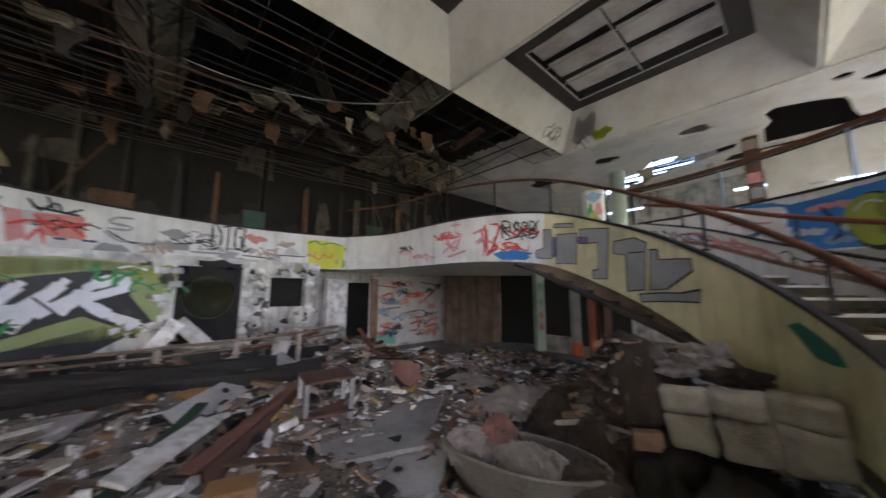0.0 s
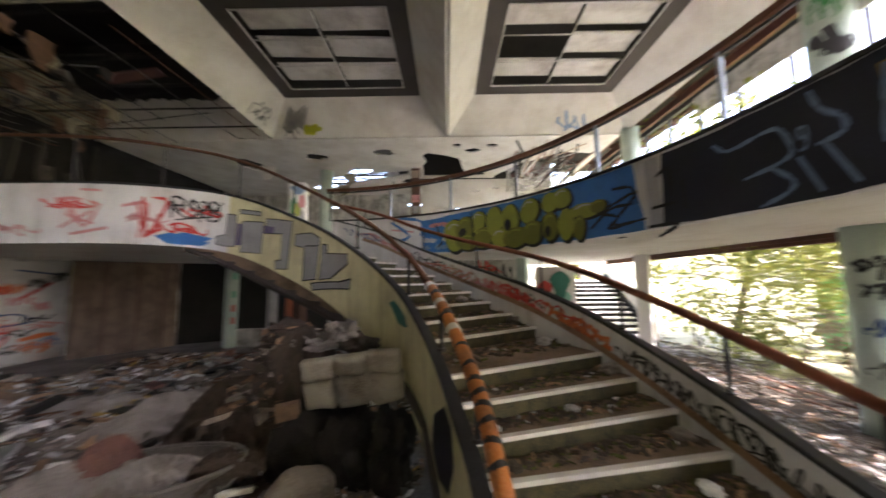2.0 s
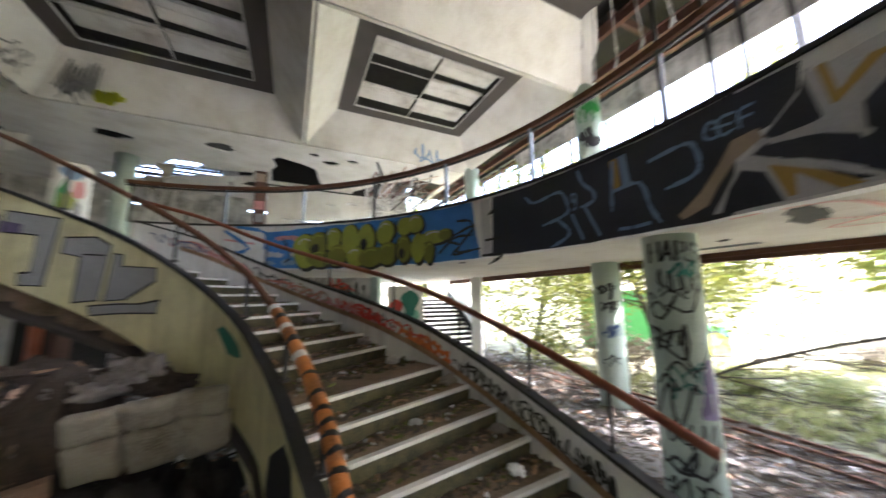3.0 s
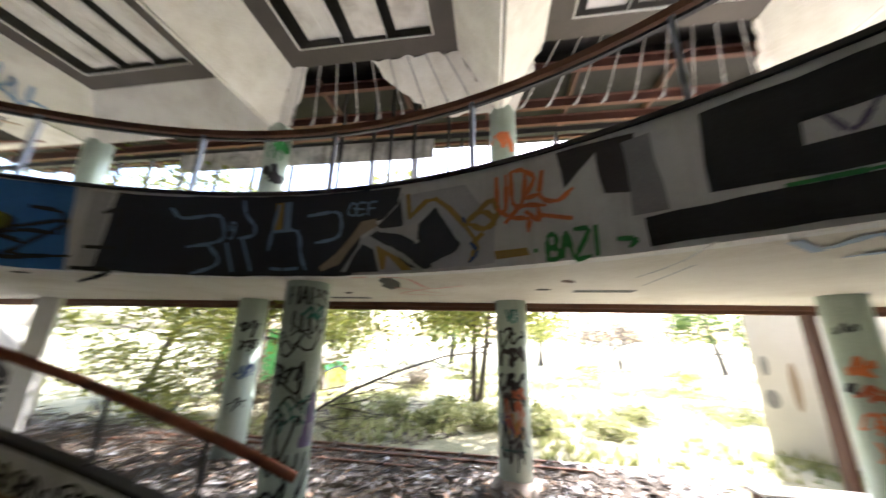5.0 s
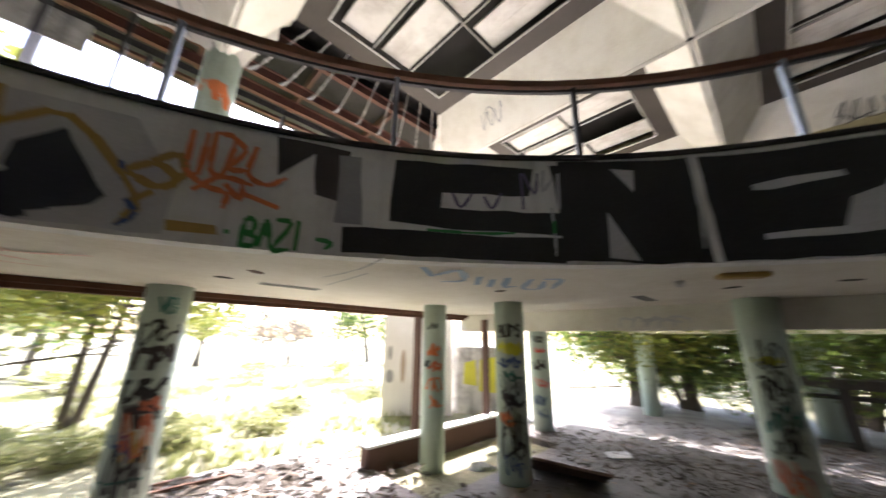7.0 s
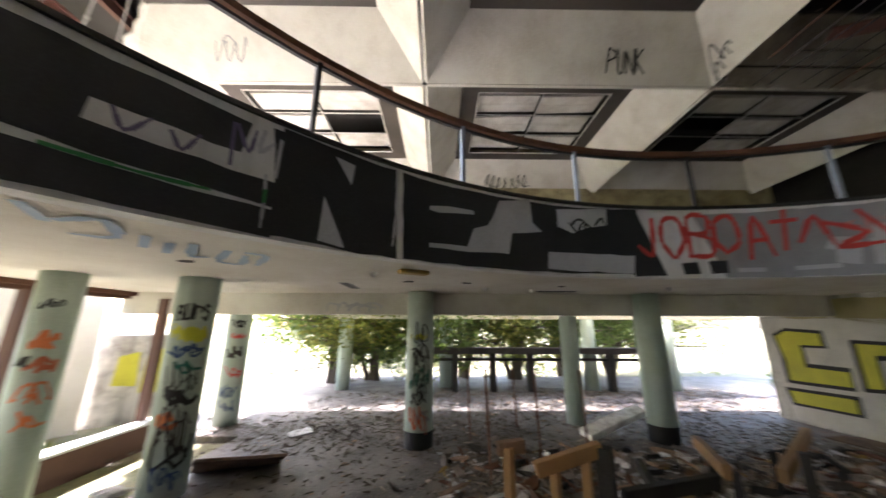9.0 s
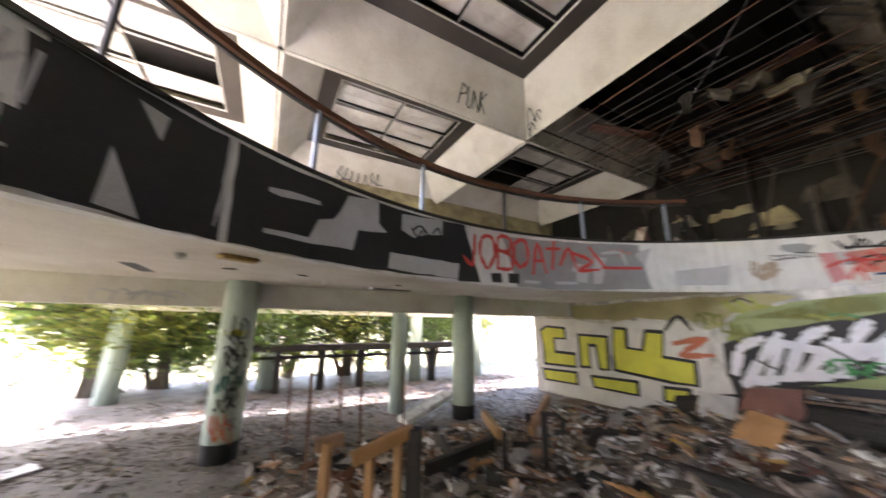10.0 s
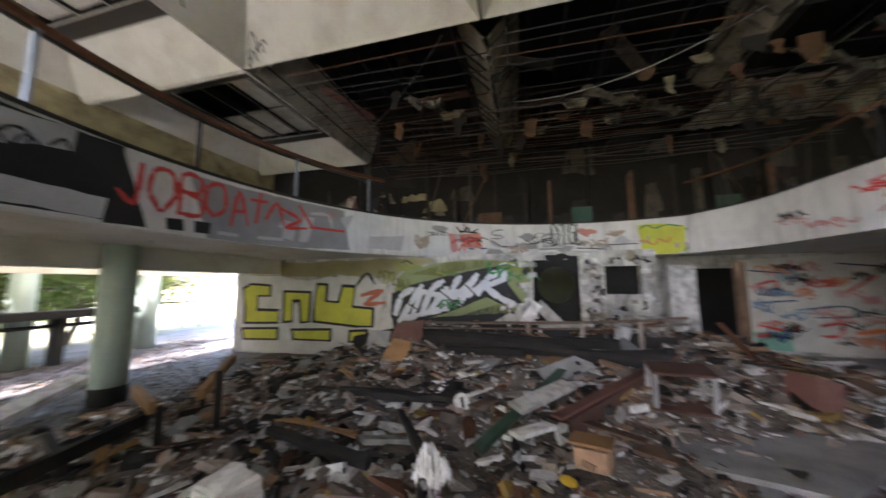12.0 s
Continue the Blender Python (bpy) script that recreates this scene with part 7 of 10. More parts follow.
# cracked block under the stair
block = tagged(new("padded_seat"), "grimy pale seat back with seams, propped on rubble under the stair", "sofa")
face = Vector((0.64, -0.77, 0.0))
block.matrix_world = Matrix.Translation((2.04, 3.05, 0.72)) @ Matrix.Rotation(math.atan2(face.y, face.x), 4, "Z") @ Matrix.Rotation(radians(-7), 4, "Y") @ Matrix.Rotation(radians(8), 4, "X")
for i in range(3):
    for j in range(2):
        x0, x1 = (0.0, 0.36, 0.72)[i], (0.355, 0.715, 1.08)[i]
        bm = bmesh.new()
        box(bm, (x0, 0.0, 0.0 if j == 0 else 0.325), (x1, 0.17, 0.32 if j == 0 else 0.54), None, 0.03)
        bmesh.ops.subdivide_edges(bm, edges=[e for e in bm.edges if e.calc_length() > 0.12], cuts=4, use_grid_fill=True)
        for v in bm.verts:
            q = v.co * 3.2 + Vector((7 * j, 3 * i, 0))
            v.co += Vector((noise.noise(q), noise.noise(q + Vector((5, 0, 0))), noise.noise(q + Vector((0, 5, 0))))) * 0.045
            v.co.y -= 0.03 * math.sin(math.pi * min(1, max(0, (v.co.x - x0) / (x1 - x0))))
        part("cushion", bm, PALEBLOCK, block, smooth=True)
# more black lumps, filling the space below the seat with painted shade
for k, (x, y, z, r) in enumerate(((2.15, 3.15, 0.3, 0.34), (2.45, 2.75, 0.3, 0.36), (2.66, 2.4, 0.28, 0.3))):
    crumple("charred_lump", (x, y, z), (r, r * 0.8, r * 1.3), BURNTSHADE, "black lump added for the shade under the seat", "rubble", 90.0 + k, 30 * k, 0.5)
bar("brick", (1.80, 3.22, 0.74), (2.02, 3.12, 0.76), 0.12, 0.16, BROWNBIT, "loose brown brick on the rubble", "brick")
bar("white_pipe", (1.05, 3.05, 0.32), (1.5, 2.85, 0.30), 0.05, 0.05, WHITEBIT, "short white pipe end on the rubble", "pipe")
sheet("red_metal_sheet", [(-1.0, 6.15, 0.1), (-0.45, 6.05, 0.1), (-0.42, 6.25, 0.75), (-0.95, 6.4, 0.78)], 0.03, REDPANEL, "bent faded red metal panel standing in the rubble", "panel", 7, 0.04, 0.12)
bar("rusty_bar", (-1.95, 7.6, 1.25), (-0.95, 6.7, 0.35), 0.10, 0.05, RUST, "rusty flat bar leaning on the rubble", "bar")
bar("rusty_bar", (-4.3, 5.9, 0.85), (-2.6, 6.9, 1.25), 0.10, 0.05, RUST, "rusty flat bar lying on the bank of rubble", "bar")

trolley = tagged(new("metal_trolley"), "rusted grey metal trolley frame half buried in rubble", "trolley")
trolley.matrix_world = Matrix.Translation((-1.75, 5.0, 0.15)) @ Matrix.Rotation(radians(35), 4, "Z") @ Matrix.Rotation(radians(5), 4, "X")
for x in (-0.32, 0.32):
    for y in (-0.2, 0.2):
        bm = bmesh.new()
        box(bm, (x - 0.03, y - 0.03, -0.1), (x + 0.03, y + 0.03, 0.72), None, 0.006)
        part("leg", bm, GREYSHEET, trolley)
for z in (0.22, 0.70):
    bm = bmesh.new()
    box(bm, (-0.36, -0.24, z), (0.36, 0.24, z + 0.04), None, 0.01)
    part("shelf", bm, BROWNWALL, trolley)

# collapsed pipe railing in front of the burnt wall
PIPEBROWN = surface("weathered_brown_pipe", (0.20, 0.14, 0.10), (0.07, 0.05, 0.04), (0.32, 0.25, 0.19), 3.0, 0.75, bump=0.2, stain=0.8)
railing = tagged(new("pipe_railing"), "collapsed rusty pipe railing standing in the rubble", "railing")
line = [Vector(p) for p in ((-6.6, 3.3, 1.16), (-5.5, 4.35, 1.17), (-4.5, 5.2, 1.19), (-3.7, 5.9, 1.22), (-2.9, 6.6, 1.27), (-2.3, 7.15, 1.34))]
for dz, r in ((0, 0.03), (-0.12, 0.02)):
    bm = bmesh.new()
    tube(bm, [p + Vector((0, 0, dz)) for p in line], r, 8)
    part("pipe", bm, PIPEBROWN, railing)
for p in line[:5]:
    bm = bmesh.new()
    z0 = heap_z(p.x, p.y) - 0.05
    box(bm, (p.x - 0.035, p.y - 0.035, z0), (p.x + 0.035, p.y + 0.035, p.z))
    part("post", bm, DIRTBIT, railing, "grimy rusted post")
# charred log
bm = bmesh.new()
tube(bm, [Vector((-7.6 + 0.9 * k, 2.6 + 0.55 * k + 0.06 * math.sin(k * 2.1), heap_z(-7.6 + 0.9 * k, 2.6 + 0.55 * k) + 0.12)) for k in range(7)], 0.17, 12)
for v in bm.verts:
    v.co += Vector((noise.noise(v.co * 4), noise.noise(v.co * 4 + Vector((7, 0, 0))), noise.noise(v.co * 4 + Vector((0, 7, 0))))) * 0.09
thing("charred_log", bm, BURNTSHADE, Matrix.Identity(4), "long charred black timber roll on the rubble", "log")
# white boards propped against the wall
bar("white_board", (-5.0, 5.5, 0.95), (-4.6, 5.65, 1.58), 0.24, 0.04, WHITEBIT, "white board propped up like a tent", "board", 90)
bar("white_board", (-4.15, 6.05, 0.95), (-4.61, 5.66, 1.58), 0.24, 0.04, WHITEBIT, "white board propped up like a tent", "board", 90)
sheet("white_sheet", [(-5.0, 5.2, 0.78), (-4.1, 5.9, 0.8), (-4.0, 5.8, 1.05), (-4.9, 5.1, 1.05)], 0.03, WHITEBIT, "white panel lying on the rubble bank", "panel", 5)
sheet("grey_sheet", [(-3.6, 6.9, 1.35), (-2.5, 7.6, 1.3), (-2.5, 7.5, 1.12), (-3.6, 6.8, 1.5)], 0.03, GREYSHEET, "grey sheet leaning on the wall", "panel", 9)
# bucket
bm = bmesh.new()
bmesh.ops.create_cone(bm, cap_ends=True, segments=20, radius1=0.13, radius2=0.17, depth=0.34)
bucket = thing("bucket", bm, WHITEBIT, Matrix.Translation((-3.2, 6.5, 1.02)) @ Matrix.Rotation(radians(14), 4, "Y"), "dented white bucket on top of the rubble", "bucket")
bm = bmesh.new()
tube(bm, [Vector((0.172 * math.cos(t), 0.172 * math.sin(t), 0.165)) for t in np.linspace(0, 2 * math.pi, 21)], 0.008, 6)
part("rim", bm, GREYSHEET, bucket)
# pieces in front of the yellow graffiti
sheet("tagged_board", [(-7.15, 2.55, 0.25), (-6.45, 2.75, 0.3), (-6.5, 2.95, 1.0), (-7.2, 2.75, 0.95)], 0.03, GREYSHEET, "grey board with white scrawl propped on the rubble", "board", 11)
sheet("rusty_sheet", [(-6.6, 2.9, 0.6), (-5.9, 3.3, 0.55), (-5.9, 3.5, 1.25), (-6.5, 3.1, 1.15)], 0.02, REDPANEL, "rusty red sheet propped on the rubble", "panel", 12)
sheet("rusty_sheet", [(-6.6, 1.6, 0.28), (-5.2, 2.3, 0.36), (-5.0, 2.9, 0.5), (-6.2, 2.4, 0.45)], 0.02, REDPANEL, "rusty red sheet lying on the rubble", "panel", 13)
sheet("plywood_sheet", [(-6.1, 2.5, 0.45), (-5.6, 2.75, 0.4), (-5.5, 2.95, 0.9), (-5.9, 2.75, 0.95)], 0.02, TIMBER, "torn tan plywood scrap", "board", 14)
sheet("plywood_sheet", [(-10.4, 0.6, 0.03), (-9.0, 1.6, 0.08), (-9.2, 2.1, 0.12), (-10.6, 1.1, 0.07)], 0.02, BROWNBIT, "tan board lying by the wall", "board", 15)
sheet("grey_sheet", [(-4.9, 3.3, 0.42), (-4.1, 3.5, 0.5), (-4.2, 4.1, 0.66), (-4.9, 3.9, 0.6)], 0.03, GREYSHEET, "grey square sheet on the rubble", "panel", 16)
bar("white_lath", (-4.4, 2.9, 0.40), (-4.15, 3.6, 0.52), 0.09, 0.03, WHITEBIT, "white lath in the rubble", "lath")
bar("white_lath", (-3.75, 2.9, 0.36), (-3.7, 3.4, 0.42), 0.09, 0.03, WHITEBIT, "white lath in the rubble", "lath")
for k in range(4):
    bar("wooden_lath", (-4.9 + 0.08 * k, 0.5 + 0.07 * k, 0.22 + 0.02 * k), (-3.8 + 0.1 * k, 1.25 - 0.03 * k, 0.27 + 0.02 * k), 0.03, 0.02, TIMBER, "split pale lath on the rubble", "lath", 0, "split laths")
bm = bmesh.new()
rod(bm, (0, 0, -0.02), (0, 0, 0.02), 0.125, 24)
disc = thing("enamel_disc", bm, WHITEBIT, Matrix.Translation((-3.45, 2.6, 0.42)) @ Matrix.Rotation(radians(70), 4, "Y") @ Matrix.Rotation(radians(0), 4, "Z"), "white round enamel disc with a dark mark", "disc")
bm = bmesh.new()
box(bm, (-0.07, -0.022, 0.02), (0.07, 0.022, 0.023))
part("mark", bm, BLACKPAINT, disc, "dark bar painted on the disc")
bm = bmesh.new()
box(bm, (-0.2, -0.17, 0), (0.22, 0.16, 0.36), None, 0.03)
bmesh.ops.subdivide_edges(bm, edges=bm.edges[:], cuts=3)
for v in bm.verts:
    v.co += Vector((noise.noise(v.co * 6), noise.noise(v.co * 6 + Vector((5, 0, 0))), noise.noise(v.co * 6 + Vector((0, 5, 0))))) * 0.055
    v.co.x += 0.25 * v.co.z * (v.co.y + 0.1)
thing("foam_block", bm, WHITEBIT, Matrix.Translation((-3.25, 0.0, 0.1)) @ Matrix.Rotation(radians(25), 4, "Z") @ Matrix.Rotation(radians(12), 4, "X"), "broken off-white foam block lying in the rubble", "block")
cloth("plastic_bag", (-2.5, 1.52, 0.2), (0.17, 0.14), WHITEBIT, "crumpled white plastic bag on the rubble", "bag", 23.0, 10, 0.24, 0.12)
bar("carton", (-1.95, 2.95, 0.30), (-1.65, 3.05, 0.32), 0.26, 0.20, BROWNBIT, "crushed orange-brown cardboard carton in the rubble", "carton")
bar("cardboard_sheet", (-2.0, 2.92, 0.44), (-1.62, 3.06, 0.46), 0.28, 0.03, TIMBER, "loose tan lid lying on the carton", "carton")
bm = bmesh.new()
bmesh.ops.create_icosphere(bm, subdivisions=2, radius=0.06)
thing("yellow_scrap", bm, paint("yellow_plastic", (0.65, 0.42, 0.02)), Matrix.Translation((-1.75, 2.5, 0.26)) @ Matrix.Diagonal((1.5, 1.0, 0.6, 1)), "bright yellow plastic scrap", "scrap")

# half-burnt timber bench frames
def bench(name, posts, rails, label):
    top = tagged(new(name), label, "bench")
    for (x, y, h, w, mat) in posts:
        bm = bmesh.new()
        box(bm, (x - w / 2, y - w / 2, -0.02), (x + w / 2, y + w / 2, h), None, 0.006)
        part("post", bm, mat, top)
    for p, q, mat in rails:
        p, q = Vector(p), Vector(q)
        d = q - p
        bm = bmesh.new()
        box(bm, (0, -0.045, -0.07), (d.length, 0.045, 0.07), Matrix.Translation(p) @ d.to_track_quat("X", "Z").to_matrix().to_4x4(), 0.006)
        part("rail", bm, mat, top)
    return top


bench("timber_trestle", [(-3.62, -2.62, 0.80, 0.10, TIMBER), (-3.78, -2.16, 0.74, 0.09, TIMBER), (-3.92, -1.88, 0.80, 0.09, TIMBER), (-4.02, -1.72, 0.90, 0.15, BURNTSHADE)],
      [((-3.52, -2.25, 0.70), (-4.02, -1.75, 0.88), TIMBER), ((-3.55, -2.72, 0.78), (-3.80, -2.52, 0.80), BROWNBIT), ((-4.1, -1.6, 0.45), (-5.3, -0.9, 0.42), BURNTSHADE)], "half-burnt raw timber bench frame")
bench("timber_trestle", [(-5.05, -0.72, 0.62, 0.08, BURNTSHADE), (-5.75, -0.95, 0.5, 0.08, BURNTSHADE), (-5.35, -0.15, 0.86, 0.09, BURNTSHADE), (-6.3, -0.35, 0.6, 0.08, BURNTSHADE)],
      [((-5.0, -0.78, 0.62), (-6.0, -1.1, 0.62), TIMBER), ((-5.25, -0.35, 0.62), (-6.9, 0.05, 0.74), TIMBER)], "charred timber bench frame with pale split rail")
bench("timber_trestle", [(-4.9, -1.15, 0.34, 0.09, TIMBER)], [((-4.6, -1.35, 0.3), (-5.6, -1.75, 0.3), BURNTSHADE)], "burnt timber stub among the rubble")
for x, y, h in ((-4.33, -3.32, 1.5), (-5.3, -3.02, 1.42), (-6.5, -2.7, 1.35), (-5.6, -4.6, 1.3), (-6.9, -4.3, 1.2)):
    bm = bmesh.new()
    rod(bm, (0, 0, -0.02), (0, 0, h), 0.018, 8)
    rod(bm, (0, 0, h * 0.5), (0, 0, h * 0.5 + 0.05), 0.028, 8)
    thing("steel_rod", bm, RUST, Matrix.Translation((x, y, 0)) @ Matrix.Rotation(radians(2), 4, "X"), "thin rusty upright rod fixed in the floor", "rod", "rusty upright rods")
bar("white_beam", (-7.0, -2.9, 0.12), (-8.4, -2.2, 0.42), 0.3, 0.12, WHITEBIT, "broken pale beam lying by the column", "beam", 10)
sheet("brown_board", [(-1.75, -6.9, 0.02), (-2.75, -6.3, 0.02), (-2.6, -5.75, 0.30), (-1.6, -6.35, 0.34)], 0.04, STAINSCRAP, "tilted red-brown board lying on the terrace", "board", 33, 0.02)
sheet("white_sheet", [(-3.95, -7.7, 0.02), (-3.45, -7.6, 0.03), (-3.35, -7.2, 0.05), (-3.85, -7.25, 0.03)], 0.012, WHITEBIT, "pale sheet of paper lying on the terrace slab", "sheet", 34, 0.02)
crumple("plaster_lump", (-0.9, -7.2, -0.14), (0.22, 0.16, 0.12), WHITEBIT, "white plaster lump in the planter bed", "rubble", 52.0, 0, 0.4)
# burnt counter rail far across the terrace
counter = tagged(new("burnt_counter"), "burnt black timber counter across the terrace", "counter")
bm = bmesh.new()
box(bm, (-16.9, -6.2, 1.22), (-16.3, 2.4, 1.42), FRAME_UV, 0.01)
part("top", bm, BURNTSHADE, counter)
bm = bmesh.new()
box(bm, (-16.75, -6.2, 0.98), (-16.5, 2.4, 1.06), FRAME_UV, 0.01)
part("lower_rail", bm, BURNTSHADE, counter)
for b in (5.9, 4.7, 3.4, 2.1, 0.8, -0.7, -2.1):
    bm = bmesh.new()
    box(bm, (-16.75, -b - 0.1, -0.02), (-16.45, -b + 0.1, 1.22), FRAME_UV)
    part("post", bm, BURNTSHADE, counter)

STAINBROWN = surface("stained_brown_board", (0.17, 0.115, 0.08), (0.06, 0.04, 0.03), (0.27, 0.20, 0.15), 2.2, 0.8, bump=0.2, stain=0.9, streak=0.6)
# back rooms seen under the gallery
sheet("brown_partition", [(0.05, 13.45, 0.0), (2.45, 13.65, 0.0), (2.45, 13.65, 2.78), (0.05, 13.45, 2.78)], 0.06, STAINBROWN, "stained brown boarded partition at the back", "partition", 19, 0.02)
for x in (0.75, 1.45, 2.1):
    bar("batten", (x, 13.42 + 0.083 * x, 0.0), (x, 13.42 + 0.083 * x, 2.77), 0.07, 0.04, BROWNWALL, "dark upright batten on the stained partition", "batten", 0, "partition battens")
bar("low_wall", (3.78, 11.85, 0.28), (4.42, 11.2, 0.28), 0.14, 0.58, WALLMAT, "grimy low wall between the posts of the back room", "wall")
bar("painted_pier", (3.6, 12.0, -0.02), (3.6, 12.0, 2.78), 0.46, 0.3, COLMAT, "pale green pier with red marks", "pier", 0)
for k, (z, mt) in enumerate(((2.3, MINT), (1.7, MINT), (1.25, REDWASH), (0.85, REDWASH))):
    bar("paint_patch", (3.45, 11.83 + 0.001 * k, z), (3.66, 11.7 + 0.001 * k, z + 0.02), 0.012, 0.22, mt, "flaked patch of paint on the pier", "paint", 0, "paint patches on the pier", 0.002)
bar("timber_post", (4.55, 11.05, 0.42), (4.55, 11.05, 2.78), 0.30, 0.24, GREYSHEET, "grey weathered timber post in the back room", "post")
bar("orange_post", (4.55, 11.05, -0.02), (4.55, 11.05, 0.42), 0.33, 0.27, ORANGE, "orange painted post foot", "post")
bar("timber_post", (5.2, 10.35, -0.02), (5.2, 10.35, 2.78), 0.36, 0.26, BROWNWALL, "dark red-brown timber post in the back room", "post")
bar("timber_post", (4.95, 10.7, -0.02), (4.95, 10.7, 2.78), 0.14, 0.2, REDORANGE, "orange-red painted upright beside the brown post", "post")
# added near-black wall: the back room's darkness is put into its colour
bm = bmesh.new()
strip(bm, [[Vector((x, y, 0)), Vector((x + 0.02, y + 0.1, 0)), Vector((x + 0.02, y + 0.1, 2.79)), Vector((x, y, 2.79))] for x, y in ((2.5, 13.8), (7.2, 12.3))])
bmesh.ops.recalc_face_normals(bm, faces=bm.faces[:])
setting(part("wall_back_room", bm, SOOTSHADE), "near-black wall added for the shade of the back room", "wall")

# ---- soffit fittings and holes ----

# ---- planting and grounds ----
def leaf_cloud(bm, centre, radius, count, size, rnd, squash=0.8):
    for _ in range(count):
        d = Vector((rnd.gauss(0, 1), rnd.gauss(0, 1), rnd.gauss(0, 1))).normalized()
        p = centre + Vector((d.x, d.y, d.z * squash)) * radius * rnd.uniform(0.35, 1.0) ** 0.5
        a = Vector((rnd.gauss(0, 1), rnd.gauss(0, 1), rnd.gauss(0, 0.7))).normalized()
        b = a.cross(Vector((rnd.gauss(0, 1), rnd.gauss(0, 1), rnd.gauss(0, 1)))).normalized()
        s = size * rnd.uniform(0.6, 1.4)
        bm.faces.new([bm.verts.new(p + a * s), bm.verts.new(p + b * s * 0.5), bm.verts.new(p - a * s), bm.verts.new(p - b * s * 0.5)])


def tree(x, y, h, spread, mat, label, seed, trunks=1, leaf=0.09, clumps=16, low=0.35, leaves=130, stout=1.0):
    rnd = random.Random(seed)
    top = tagged(new("tree"), label, "tree")
    top.location = (x, y, -0.15)
    wood, crown = bmesh.new(), bmesh.new()
    for k in range(trunks):
        lean = Vector((rnd.uniform(-0.25, 0.25), rnd.uniform(-0.25, 0.25), 1)) * h * 0.75
        base = Vector((rnd.uniform(-0.2, 0.2) * (trunks > 1), rnd.uniform(-0.2, 0.2) * (trunks > 1), 0))
        rod(wood, base, base + lean * 0.5, 0.035 * stout * h / trunks ** 0.5, 8, 0.024 * stout * h / trunks ** 0.5)
        rod(wood, base + lean * 0.5, base + lean, 0.024 * stout * h / trunks ** 0.5, 8, 0.008 * stout * h)
        for c in range(clumps // trunks):
            t = rnd.uniform(low, 1.05)
            p = base + lean * t
            a = rnd.uniform(0, 6.283)
            e = p + Vector((math.cos(a), math.sin(a), rnd.uniform(0.0, 0.5))) * spread * rnd.uniform(0.35, 1.0)
            rod(wood, p, e, 0.008 * stout * h, 5, 0.003 * stout * h)
            leaf_cloud(crown, e, spread * rnd.uniform(0.25, 0.45), leaves, leaf, rnd)
    part("trunk", wood, BARK, top)
    part("crown", crown, mat, top)
    return top


def bush(x, y, h, r, mat, label, seed, count=900, leaf=0.06):
    rnd = random.Random(seed)
    bm = bmesh.new()
    for k in range(9):
        a, d = rnd.uniform(0, 6.283), r * rnd.uniform(0, 0.7)
        leaf_cloud(bm, Vector((math.cos(a) * d, math.sin(a) * d, h * rnd.uniform(0.25, 0.75))), r * 0.45, count // 9, leaf, rnd)
    top = thing("bush", bm, mat, Matrix.Translation((x, y, -0.15)), label, "bush")
    wood = bmesh.new()
    for k in range(7):
        a = rnd.uniform(0, 6.283)
        rod(wood, (0, 0, 0), (math.cos(a) * r * 0.6, math.sin(a) * r * 0.6, h * rnd.uniform(0.5, 0.9)), 0.02, 5, 0.006)
    part("stem", wood, BARK, top)
    return top


GREENTREE = "green leafy tree beside the overgrown field"
tree(9.0, -9.6, 7.2, 3.6, LEAFYELLOW, "slender young tree with two trunks and yellow-green leaves", 1, 2, 0.10, 72, 0.46, 280, 0.72)
overhang = tree(9.75, -3.7, 6.0, 3.3, LEAFYELLOW, "leafy tree hanging over the open front", 2, 1, 0.06, 44, 0.42, 420, 0.6)
# a long bough of it droops in front of the opening
rnd = random.Random(77)
wood, crown = bmesh.new(), bmesh.new()
for x, y, z in ((-0.6, -1.2, 4.0), (-0.9, -1.9, 3.7), (-1.2, -2.5, 3.75), (-1.5, -3.0, 3.6), (-0.4, -2.2, 4.1), (-1.6, -2.0, 4.0)):
    rod(wood, (0.1, -0.2, 3.3), (x, y, z), 0.03, 5, 0.01)
    leaf_cloud(crown, Vector((x, y, z)), 0.55, 170, 0.085, rnd)
part("bough", wood, BARK, overhang)
part("foliage", crown, LEAFYELLOW, overhang)
tree(13.8, -3.4, 8.6, 2.8, LEAFYELLOW, GREENTREE, 3, 2, 0.10, 38, 0.25, 150, 0.6)
tree(16.5, -0.2, 9.0, 3.0, LEAFYELLOW, GREENTREE, 4, 2, 0.10, 44, 0.1, 160, 0.6)
tree(18.6, 5.5, 9.5, 3.2, LEAFYELLOW, GREENTREE, 5, 2, 0.10, 44, 0.25, 150)
tree(6.0, -34.0, 7.0, 3.6, LEAF, "far green tree at the end of the field", 6, 1, 0.16, 26, 0.2, 130)
tree(12.0, -30.0, 5.0, 3.0, DRYLEAF, "far grey-brown leafless scrub", 7, 2, 0.14, 20, 0.2, 110)
tree(17.0, -26.0, 7.0, 3.4, LEAFYELLOW, GREENTREE, 8, 2, 0.14, 24, 0.3, 120)
tree(22.0, -20.0, 8.0, 3.8, LEAF, GREENTREE, 9, 1, 0.15, 26, 0.25, 120)
tree(24.0, -10.0, 8.0, 4.0, LEAFYELLOW, GREENTREE, 10, 1, 0.15, 26, 0.2, 120)
HEDGE = "dense low tree with many dark stems beside the terrace"
